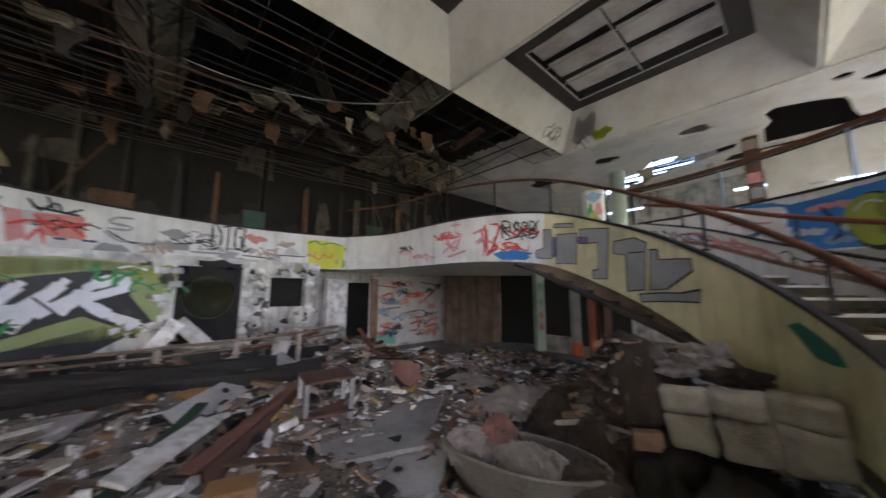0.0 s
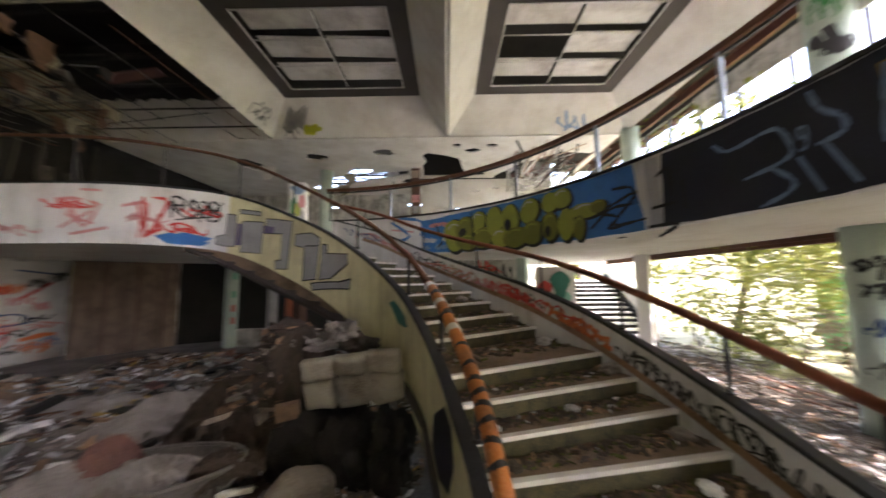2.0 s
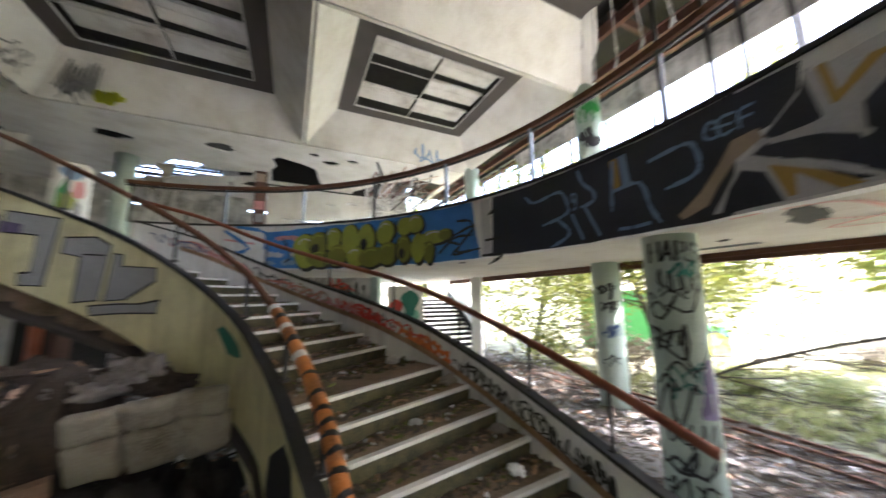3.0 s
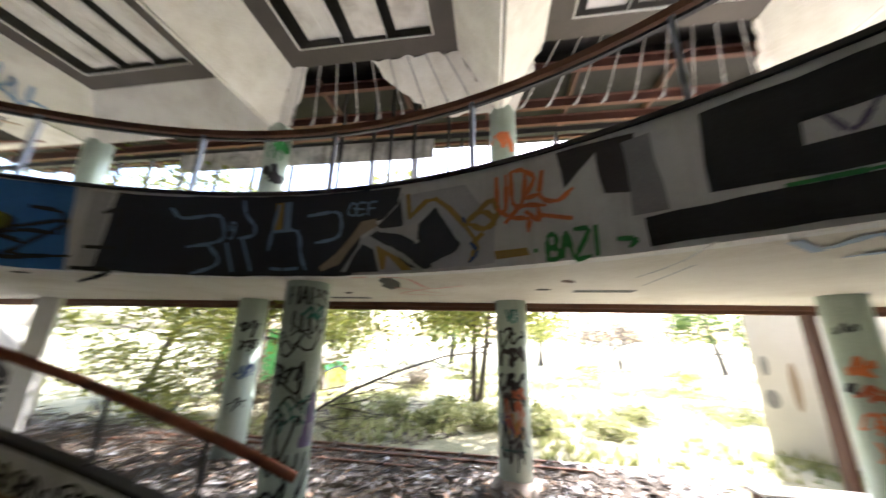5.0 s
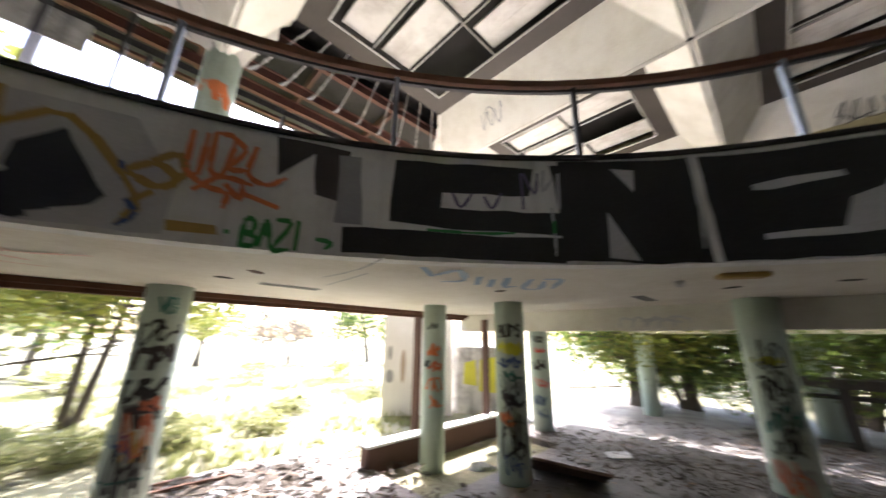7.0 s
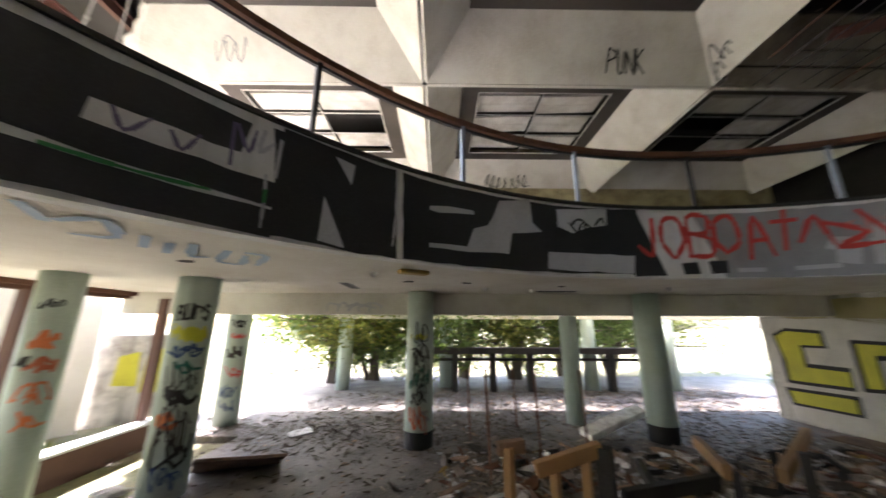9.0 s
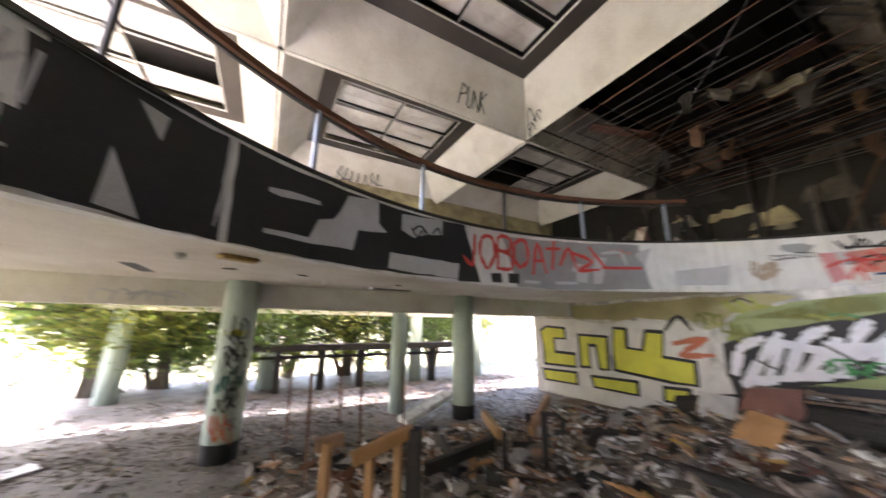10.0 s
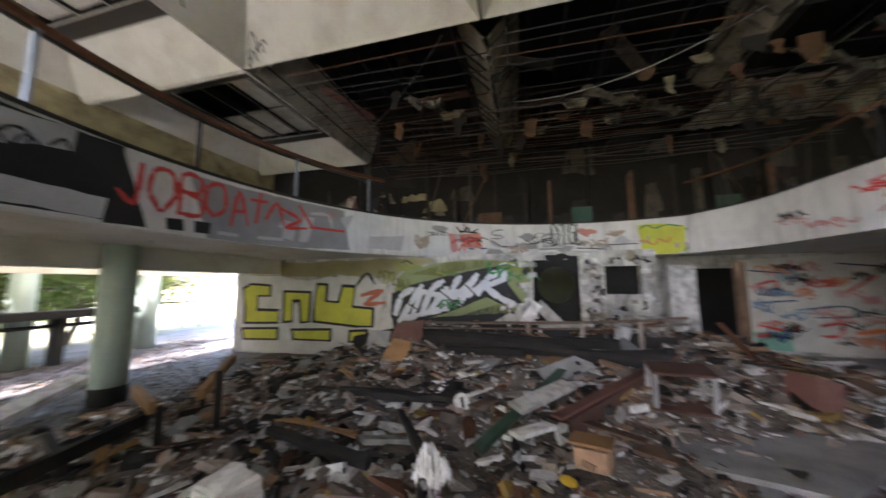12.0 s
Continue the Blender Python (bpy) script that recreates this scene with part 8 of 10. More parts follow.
for k, (a, b, h) in enumerate(((-18.3, 9.4, 4.0), (-18.9, 7.9, 4.3), (-18.6, 6.2, 4.1), (-19.6, 4.2, 4.5), (-19.2, 2.0, 4.2), (-20.4, -0.4, 4.4), (-21.4, -3.2, 4.5), (-21.8, -6.4, 4.6))):
    p = W(a, b)
    tree(p.x, p.y, h * 1.35, 2.9, (LEAF, LEAFYELLOW, LEAF)[k % 3], HEDGE, 11 + k, 5, 0.085, 70, 0.26, 170, 1.3)
tree(-26.0, -9.5, 6.0, 2.6, LEAFYELLOW, "pale green tree beyond the terrace", 31, 3, 0.11, 26, 0.2, 130)
tree(-13.0, -20.0, 5.2, 2.4, LEAFYELLOW, "pale green tree beyond the terrace", 32, 3, 0.11, 26, 0.2, 130)
for k, (x, y, h, r, mt) in enumerate(((12.6, -0.4, 2.5, 1.5, LEAFYELLOW), (13.2, -1.7, 2.6, 1.5, LEAFYELLOW), (13.6, 0.5, 2.5, 1.3, LEAFYELLOW), (11.9, -2.3, 2.0, 1.1, DRYLEAF), (-8.09, -12.08, 1.9, 1.5, LEAF), (-9.52, -11.07, 1.9, 1.5, LEAF), (-10.57, -9.73, 1.9, 1.5, LEAFYELLOW), (-12.41, -8.69, 1.9, 1.5, LEAF), (-14.32, -7.44, 1.9, 1.5, LEAF), (9.5, -5.0, 0.6, 0.8, GRASS), (8.2, -7.6, 0.5, 0.9, GRASS), (6.4, -9.4, 0.4, 0.8, GRASS), (4.4, -11.6, 0.4, 0.9, GRASS), (10.8, -3.0, 1.4, 1.0, DRYLEAF), (12.0, -1.0, 1.6, 1.2, LEAFYELLOW), (2.6, -14.5, 0.5, 1.0, GRASS), (12.6, -9.5, 1.0, 1.0, DRYLEAF), (7.4, -6.6, 0.4, 0.8, GRASS), (9.4, -6.4, 0.4, 0.9, GRASS), (6.4, -7.4, 0.4, 0.8, GRASS), (5.4, -8.2, 0.35, 0.8, GRASS), (4.2, -9.6, 0.35, 0.8, GRASS), (-12.5, -16.0, 1.2, 1.4, LEAF), (-15.5, -14.0, 1.2, 1.4, LEAF), (-19.0, -10.8, 1.2, 1.4, LEAF), (14.0, -14.0, 1.5, 1.4, LEAFYELLOW), (9.0, -18.0, 1.2, 1.5, LEAFYELLOW), (5.0, -20.0, 1.0, 1.3, LEAFYELLOW), (-18.6, 1.5, 1.6, 1.3, LEAF))):
    bush(x, y, h, r, mt, "straggling undergrowth at the edge of the ruin", 100 + k)
rnd = random.Random(5)
bm = bmesh.new()
for k in range(20000):
    x, y = (rnd.uniform(-24, 26), rnd.uniform(-34, 4)) if k % 3 == 0 else (rnd.uniform(-3, 15), rnd.uniform(-20, 0))
    if noise.noise(Vector((x * 0.45, y * 0.45, 7))) < 0.05:
        continue
    q = Vector((x, y)) - G0
    if q.dot(V) < 12.6 and -20.3 < q.dot(U) < 12.3:
        continue
    a = rnd.uniform(0, 6.283)
    s = rnd.uniform(0.3, 1.0)
    c = Vector((math.cos(a), math.sin(a), 0))
    p = Vector((x, y, -0.16))
    bm.faces.new([bm.verts.new(p - c * 0.05), bm.verts.new(p + c * 0.05), bm.verts.new(p + c * 0.03 + Vector((rnd.uniform(-0.1, 0.1), rnd.uniform(-0.1, 0.1), 0.34 * s)))])
    bm.faces.new([bm.verts.new(p), bm.verts.new(p + c * 0.09), bm.verts.new(p - c * 0.12 + Vector((0, 0, 0.26 * s)))])
tagged(part("grass", bm, GRASS), "long dry grass tufts over the field", "grass", kind="stuff")
# dark bark, sticks and leaves on the earth before the open front
bm = bmesh.new()
rnd = random.Random(61)
for k in range(5200):
    x, y = rnd.uniform(6.4, 11.5), rnd.triangular(-10.0, -2.5, -5.0)
    shard(bm, Vector((x, y, -0.13)), 0.09 * (0.25 + 1.4 * rnd.random() ** 5), 0.08, rnd)
for k in range(120):
    x, y, a = rnd.uniform(6.4, 11.0), rnd.uniform(-9.0, -3.0), rnd.uniform(0, 3.14)
    d = Vector((math.cos(a), math.sin(a), rnd.uniform(0, 0.08))) * rnd.uniform(0.2, 0.9)
    rod(bm, Vector((x, y, -0.13)), Vector((x, y, -0.12)) + d, 0.016, 5, 0.006)
tagged(part("bark_litter", bm, BARK), "dark bark, dead sticks and leaves on the earth", "litter", kind="stuff")
# fallen bare branch
bm = bmesh.new()
rnd = random.Random(8)
def twig(p, d, r, depth):
    q = p + d
    rod(bm, p, q, r, 5, r * 0.7)
    if depth:
        for k in range(3 if depth > 1 else 2):
            t = rnd.uniform(0.5, 1.0)
            n = d.normalized() * d.length * rnd.uniform(0.5, 0.8) + Vector((rnd.uniform(-1, 1), rnd.uniform(-1, 1), rnd.uniform(-0.3, 0.6))) * d.length * 0.42
            twig(p.lerp(q, t), n, r * 0.6, depth - 1)


BRANCH = (Vector((9.2, -3.3, -0.1)), Vector((7.7, -3.95, 0.8)), Vector((6.96, -4.78, 1.3)), Vector((6.24, -5.76, 1.7)))
limb = bmesh.new()
for p, q, r in zip(BRANCH, BRANCH[1:], (0.038, 0.03, 0.024)):
    rod(limb, p, q, r, 6, r * 0.75)
    for k in range(8):
        twig(p.lerp(q, rnd.uniform(0.2, 1.0)), (q - p) * rnd.uniform(0.2, 0.45) + Vector((rnd.uniform(-0.4, 0.4), rnd.uniform(-0.35, 0.35), rnd.uniform(-0.5, 0.05))), r * 0.4, 3)
twig(BRANCH[-1], Vector((-0.35, -0.6, 0.1)), 0.025, 4)
fallen = tagged(new("fallen_branch"), "bare fallen branch lying in front of the building", "branch")
part("limb", limb, BARK, fallen)
part("brushwood", bm, BARK, fallen, "thin bare side twigs")
BLOCKAT = (15.3, -6.2, -0.12)
# painted concrete block half hidden by brush
bm = bmesh.new()
box(bm, (-0.75, -0.5, 0), (0.75, 0.5, 1.05), None, 0.05)
for v in bm.verts:
    if v.co.z > 0.5:
        v.co.x *= 0.75
        v.co.z += 0.2 * noise.noise(v.co * 1.3)
block = thing("concrete_block", bm, BLOCKMAT, Matrix.Translation(BLOCKAT) @ Matrix.Rotation(radians(20), 4, "Z") @ Matrix.Scale(1.45, 4), "tumbled concrete block painted yellow and green", "concrete block")
for k, (pts, mt) in enumerate((([(-0.42, 0.1), (0.3, 0.08), (0.36, 0.5), (-0.1, 0.62), (-0.45, 0.4)], YELLOW), ([(-0.45, 0.45), (-0.1, 0.66), (0.4, 0.52), (0.42, 0.66), (-0.1, 0.8), (-0.46, 0.62)], GREEN), ([(-0.44, 0.4), (-0.1, 0.6), (0.4, 0.49), (0.4, 0.54), (-0.1, 0.67), (-0.45, 0.47)], INK))):
    bm = bmesh.new()
    bm.faces.new([bm.verts.new((-0.775 + 0.17 * z - 0.006 * k, y, z)) for y, z in pts])
    part("graffiti", bm, mt, block)
# dark brush and sticks along the open front
bm = bmesh.new()
for _ in range(420):
    a, b = rnd.uniform(0.0, 9.5), rnd.uniform(8.6, 13.5)
    p = W(a, b, rnd.uniform(-0.05, 0.06))
    t = rnd.uniform(0, 3.14)
    rod(bm, p, p + Vector((math.cos(t), math.sin(t), rnd.uniform(-0.02, 0.16))) * rnd.uniform(0.3, 1.3), rnd.uniform(0.006, 0.02), 4, 0.004)
tagged(part("brushwood", bm, BARK), "dead sticks and bark strewn along the open front", "brushwood", kind="stuff")
# outer walls and neighbouring stair
wall("wall_outside", -10.83, 14.29, -12.55, 12.95, -0.2, 3.6, WHITEWALL, "sunlit white garden wall with faded graffiti")
wo = bpy.data.objects["wall_outside"]
p0, p1 = W(-10.83, 14.29), W(-12.55, 12.95)
dd = (p1 - p0).normalized()
nn = Vector((-dd.y, dd.x, 0))
if nn.dot(Vector((0, -1, 0)) - p0) < 0:
    nn = -nn
for k, (s, z, w, h) in enumerate(((0.22, 1.0, 0.12, 0.2), (0.2, 1.7, 0.07, 0.22), (0.62, 1.3, 0.08, 0.5))):
    bm = bmesh.new()
    ring_pts = [p0 + dd * (s + w * math.cos(t)) + Vector((0, 0, z + h * math.sin(t))) + nn * 0.006 for t in np.linspace(0, 2 * math.pi, 20)[:-1]]
    bm.faces.new([bm.verts.new(p) for p in ring_pts])
    part("graffiti", bm, GREYMID if k < 2 else TAN, wo)
wall("wall_garden", -14.2, 11.8, -12.9, 13.4, -0.2, 1.9, WALLMAT, "rough garden wall with yellow graffiti")
bm = bmesh.new()
p0, p1 = W(-14.2, 11.8), W(-12.9, 13.4)
dd = (p1 - p0).normalized()
nn = Vector((dd.y, -dd.x, 0))
if nn.dot(-p0) < 0:
    nn = -nn
for z0, z1, s0, s1 in ((0.5, 1.5, 0.5, 1.1), (0.7, 1.4, 1.15, 1.6)):
    bm.faces.new([bm.verts.new(p0 + dd * s + nn * 0.206 + Vector((0, 0, z))) for s, z in ((s0, z0), (s1, z0 + 0.05), (s1 - 0.05, z1), (s0 + 0.05, z1 + 0.1))])
part("graffiti", bm, SNKYELLOW, bpy.data.objects["wall_garden"], "yellow graffiti block")

# ---- outdoor stair and painted screens on the far side ----
far_stair = setting(new("stair_outer"), "white concrete outdoor flight with black boards for the shaded gaps between treads", "stair")
d, w = Vector((0.776, 0.63, 0)), Vector((0.63, -0.776, 0))
foot = Vector((12.55, 2.7, 0))


def sloped_slab(name, ends, wide, under, over, mat, label=""):
    """A slab along the flight between two ends, reaching under and over their line."""
    bm = bmesh.new()
    strip(bm, [[c + w * e + Vector((0, 0, z)) for e, z in ((0, under), (wide, under), (wide, over), (0, over))] for c in ends])
    bmesh.ops.recalc_face_normals(bm, faces=bm.faces[:])
    part(name, bm, mat, far_stair, label)


# the open gaps' shade is painted as black boards between the white treads
for k in range(12):
    p = foot + Vector((0, 0, 0.17 * (k + 1))) + d * 0.27 * k
    for name, mt, z0, z1, y0, y1 in (("step", WHITEWALL, -0.055, 0.0, 0.0, 0.29), ("riser", BURNTSHADE, -0.17, -0.057, 0.06, 0.1)):
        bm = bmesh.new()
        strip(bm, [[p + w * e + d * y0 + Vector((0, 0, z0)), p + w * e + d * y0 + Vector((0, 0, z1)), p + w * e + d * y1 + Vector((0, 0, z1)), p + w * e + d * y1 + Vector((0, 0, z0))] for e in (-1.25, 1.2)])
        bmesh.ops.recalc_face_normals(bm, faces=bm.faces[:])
        part(name, bm, mt, far_stair, "black board for the shade of an open riser" if name == "riser" else "")
a, b = foot + d * -0.05, foot + d * 3.3 + Vector((0, 0, 2.05))
sloped_slab("stringer", [a + w * 1.2, b + w * 1.2], 0.1, -0.1, 0.34, BLACKPAINT, "black painted stair edge")
sloped_slab("balustrade", [a + w * 1.31, b + w * 1.31], 0.12, -0.05, 0.95, WHITEWALL)
sloped_slab("stringer", [a + w * -1.36, b + w * -1.36], 0.1, -0.1, 0.34, WHITEWALL)
sheet("painted_screen", [(8.85, 3.7, 0.0), (9.4, 2.8, 0.0), (9.4, 2.8, 2.45), (8.85, 3.7, 2.45)], 0.08, WHITEWALL, "white panel splashed with green and red paint", "panel", 31, 0.01)
for k, (x, y, z, r, mt) in enumerate(((9.19, 3.14, 1.95, 0.24, TEAL), (9.22, 3.10, 1.5, 0.2, MINT), (8.98, 3.49, 1.8, 0.17, RED))):
    bm = bmesh.new()
    q = Vector((-0.853, -0.521, 0)) * (0.05 + 0.003 * k)
    a = Vector((0.521, -0.853, 0))
    bm.faces.new([bm.verts.new(Vector((x, y, z)) + q + a * r * math.cos(t) * (1 + 0.3 * math.sin(3 * t)) + Vector((0, 0, 1.6 * r * math.sin(t)))) for t in np.linspace(0, 6.283, 17)[:-1]])
    part("graffiti", bm, mt, bpy.data.objects["painted_screen"])
wall("wall_fragment", 6.46, 5.28, 6.17, 8.03, -0.02, 2.78, WALLMAT, "pale wall with orange and red graffiti behind the stair", th=0.15)
back = bpy.data.objects["wall_fragment"]
p0, p1 = Vector((8.5, 7.0, 0)), Vector((10.1, 4.75, 0))
dd = (p1 - p0).normalized()
nn = Vector((-abs(dd.y), -abs(dd.x), 0)).normalized()
for k, (mt, lw, n) in enumerate(((ORANGE, 0.09, 4), (REDORANGE, 0.07, 5), (RED, 0.05, 6), (TEAL, 0.05, 3), (INK, 0.03, 6))):
    bm = bmesh.new()
    for pts in scrawl(random.Random(70 + k), 0.1 + 0.25 * k, 1.75 + 0.12 * (k % 3), 1.4, 0.7, n):
        for c, d in zip(pts, pts[1:]):
            e, f = [p0 + dd * q[0] + Vector((0, 0, q[1])) for q in (c, d)]
            up = Vector((0, 0, lw / 2)) if abs(f.z - e.z) < (f - e).xy.length else dd * lw / 2
            for side in (0.004 + 0.002 * k, 0.156 + 0.002 * k):
                bm.faces.new([bm.verts.new(q + nn * side) for q in (e + up, e - up, f - up, f + up)])
    part("graffiti", bm, mt, back, "sprayed tag")
bar("garden_pier", (9.55, 4.45, -0.02), (9.55, 4.45, 2.78), 0.26, 0.26, COLMAT, "grey-green pier beside the painted screen", "pier")
bar("garden_pier", (11.2, 1.5, -0.2), (11.2, 1.5, 2.78), 0.34, 0.34, WHITEWALL, "pale pier at the head of the outdoor stair", "pier")
wall("wall_beyond", 3.84, 18.98, 6.01, 17.43, -0.2, 2.3, paint("green_mural", (0.09, 0.42, 0.14)), "garden wall with a bright green mural")
# fence along the far path
fence = tagged(new("fence"), "low timber post fence along the path", "fence")
for k in range(7):
    p = Vector((-5.4 - 1.1 * k, -13.6 - 0.25 * k, -0.15))
    bm = bmesh.new()
    rod(bm, p, p + Vector((0, 0, 0.75)), 0.05, 7)
    part("post", bm, BARK, fence)
bm = bmesh.new()
rod(bm, (-5.4, -13.6, 0.4), (-12.0, -15.1, 0.4), 0.025, 6)
part("rail", bm, BARK, fence)

# ---- soffit: dark patches for ragged holes, vents, fittings ----
def soffit_blob(x, y, ra, rb, rz, seed, mat, label, category):
    r = random.Random(seed)
    bm = bmesh.new()
    m = Matrix.Rotation(radians(rz), 3, "Z")
    lo = [bm.verts.new(m @ Vector((ra * math.cos(t) * r.uniform(0.6, 1.15), rb * math.sin(t) * r.uniform(0.6, 1.15), 0))) for t in np.linspace(0, 6.283, 17)[:-1]]
    f = bm.faces.new(lo)
    ex = bmesh.ops.extrude_face_region(bm, geom=[f])
    bmesh.ops.translate(bm, vec=(0, 0, 0.03), verts=[v for v in ex["geom"] if isinstance(v, bmesh.types.BMVert)])
    bmesh.ops.recalc_face_normals(bm, faces=bm.faces[:])
    ob = part("ceiling_hole", bm, mat)
    ob.location = (x, y, ZB - 0.008)
    return tagged(ob, label, category, kind="structure")


# thin plates under the soffit; the holes' darkness is in their colour
HOLE = "black patch for the dark inside of a ragged soffit hole"
soffit_blob(3.66, -2.67, 0.55, 0.15, -38, 1, BURNTSHADE, HOLE, "hole")
for k, (x, y) in enumerate(((4.97, -2.69), (2.52, -4.3), (1.95, -3.95), (-0.85, -4.9), (-4.2, -3.6), (-5.6, -2.6), (6.4, 0.9), (-3.5, -4.2))):
    soffit_blob(x, y, 0.10, 0.06, 40 * k, 3 + k, BURNTSHADE if k != 2 else BROWNWALL, "small patch for the dark inside of a soffit fitting hole", "hole")
for k, (x, y, rz) in enumerate(((2.0, -4.92, 41), (-3.2, -5.35, 41), (-6.3, -2.97, -49), (5.6, -3.0, 41))):
    vent = setting(new("ceiling_vent"), "narrow dark slot vent let into the soffit", "vent")
    vent.matrix_world = Matrix.Translation((x, y, ZB - 0.012)) @ Matrix.Rotation(radians(rz), 4, "Z")
    for q in range(3):
        bm = bmesh.new()
        box(bm, (-0.36 + 0.245 * q, -0.07, 0), (-0.13 + 0.245 * q, 0.07, 0.02))
        part("slot", bm, BLACKPAINT, vent)
    bm = bmesh.new()
    box(bm, (-0.38, -0.085, 0.004), (0.38, 0.085, 0.018))
    part("frame", bm, GREYMID, vent)
bm = bmesh.new()
box(bm, (-0.2, -0.08, -0.05), (0.2, 0.08, 0.0), None, 0.02)
thing("ceiling_fitting", bm, OCHRE, Matrix.Translation((-2.85, -3.42, ZB)) @ Matrix.Rotation(radians(-20), 4, "Z"), "yellowed plastic light fitting under the soffit", "light fitting")
for k, (x, y) in enumerate(((-2.6, -3.9), (-4.9, -3.7), (-5.7, -3.2), (-6.9, -1.2))):
    bm = bmesh.new()
    bmesh.ops.create_uvsphere(bm, u_segments=12, v_segments=8, radius=0.05)
    thing("ceiling_sensor", bm, WHITEBIT, Matrix.Translation((x, y, ZB - 0.02)), "small round white sensor under the soffit", "sensor", "soffit sensors")

# ---- tags sprayed on columns and coffers ----
def ribbon(bm, pts, width, place):
    for a, b in zip(pts, pts[1:]):
        d = Vector((b[0] - a[0], b[1] - a[1]))
        if d.length < 1e-4:
            continue
        n = Vector((-d.y, d.x)).normalized() * width / 2
        e = d.normalized() * width * 0.3
        a, b = Vector(a) - e, Vector(b) + e
        k = max(1, int(d.length / 0.08))
        for i in range(k):
            p, q = a.lerp(b, i / k), a.lerp(b, (i + 1) / k)
            bm.faces.new([bm.verts.new(place(*v)) for v in (p + n, p - n, q - n, q + n)])


def tag_column(k, tags):
    x, y, z0, r = COLS[k]
    base = math.atan2(-0.35 - y, 0.1 - x)
    ob = [o for o in bpy.data.objects if o.name.startswith("column") and abs(o.location.x - x) < 0.01 and abs(o.location.y - y) < 0.01][0]
    for n, (z, h, off, wide, letters, mat, lw) in enumerate(tags):
        rnd = random.Random(k * 31 + n)
        bm = bmesh.new()
        for pts in (glyphs(letters, off - wide / 2, z, wide, h, k) if isinstance(letters, str) else scrawl(rnd, off - wide / 2, z, wide, h, letters)):
            ribbon(bm, pts, lw, lambda u, v: Vector((math.cos(base + u / r) * (r + 0.003 + 0.0012 * n), math.sin(base + u / r) * (r + 0.003 + 0.0012 * n), v - z0)))
        part("graffiti", bm, mat, ob, "sprayed tag")


tag_column(0, [(2.5, 0.2, 0.05, 0.5, 'HARS', INK, 0.03), (2.15, 0.25, 0.1, 0.5, 5, INK, 0.02), (1.62, 0.22, -0.12, 0.45, 4, INK, 0.022), (1.15, 0.3, 0.12, 0.5, 4, TEAL, 0.02), (0.65, 0.26, 0.05, 0.55, 5, INK, 0.02), (0.1, 0.25, -0.05, 0.5, 4, INK, 0.025), (2.35, 0.12, 0.12, 0.25, 2, TEAL, 0.03), (1.9, 0.3, -0.05, 0.4, 2, INK, 0.025), (1.4, 0.4, 0.0, 0.5, 2, INK, 0.025), (0.9, 0.4, -0.1, 0.4, 2, INK, 0.03), (0.35, 0.3, 0.0, 0.45, 2, INK, 0.035), (0.9, 0.5, 0.2, 0.1, 1, PURPLE, 0.06)])
tag_column(1, [(2.1, 0.25, 0, 0.35, 2, INK, 0.05), (1.8, 0.2, 0.02, 0.3, 2, INK, 0.04), (1.3, 0.25, 0.05, 0.3, 3, BLUEINK, 0.03), (0.8, 0.2, 0, 0.25, 2, INK, 0.02)])
tag_column(2, [(2.42, 0.2, 0.02, 0.2, 'VB', TEAL, 0.03), (2.05, 0.28, 0, 0.4, 2, INK, 0.035), (1.75, 0.25, 0, 0.38, 2, BROWNINK, 0.07), (1.4, 0.25, -0.03, 0.36, 2, INK, 0.06), (1.05, 0.3, 0, 0.36, 3, BROWNINK, 0.05), (1.25, 0.15, 0.08, 0.2, 2, REDORANGE, 0.04), (0.6, 0.4, 0.05, 0.2, 2, OCHRE, 0.03), (0.75, 0.3, -0.1, 0.2, 2, BLUEINK, 0.03), (0.5, 0.03, 0, 0.4, 2, TEAL, 0.02), (0.3, 0.5, 0.02, 0.36, 4, INK, 0.03), (0.7, 0.6, 0.0, 0.3, 2, REDORANGE, 0.025)])
tag_column(3, [(2.2, 0.2, 0, 0.4, 'BUPS', INK, 0.035), (1.95, 0.14, 0, 0.3, 1, YELLOW, 0.14), (1.72, 0.14, 0, 0.38, 4, BLUEINK, 0.03), (1.5, 0.14, 0.03, 0.25, 2, TEAL, 0.03), (1.1, 0.2, 0, 0.3, 2, INK, 0.06), (0.8, 0.2, -0.1, 0.15, 1, ORANGE, 0.06), (0.35, 0.4, 0.02, 0.35, 2, INK, 0.04), (0.6, 0.5, 0.0, 0.34, 4, BROWNINK, 0.02), (1.25, 0.35, 0.0, 0.34, 4, INK, 0.018), (0.15, 0.25, 0.0, 0.3, 3, BLUEINK, 0.02)])
tag_column(4, [(1.9, 0.06, 0, 0.3, 1, YELLOW, 0.08), (1.45, 0.3, 0.05, 0.35, 3, INK, 0.03), (1.05, 0.3, 0.02, 0.35, 3, TEAL, 0.03), (0.75, 0.2, -0.03, 0.3, 2, INK, 0.025), (0.45, 0.2, 0.05, 0.3, 2, GREYMID, 0.03), (0.9, 0.7, 0.0, 0.34, 4, INK, 0.018), (1.75, 0.4, 0.0, 0.3, 3, INK, 0.018), (0.3, 0.4, -0.04, 0.3, 3, REDORANGE, 0.025)])
tag_column(6, [(2.3, 0.14, -0.05, 0.2, 2, INK, 0.02), (1.85, 0.18, -0.02, 0.2, 2, ORANGE, 0.05), (1.55, 0.16, 0.05, 0.25, 2, REDORANGE, 0.04), (1.2, 0.25, 0.02, 0.25, 2, ORANGE, 0.03), (0.9, 0.25, 0.02, 0.25, 1, ORANGE, 0.03), (1.65, 0.12, -0.12, 0.1, 1, INK, 0.03)])
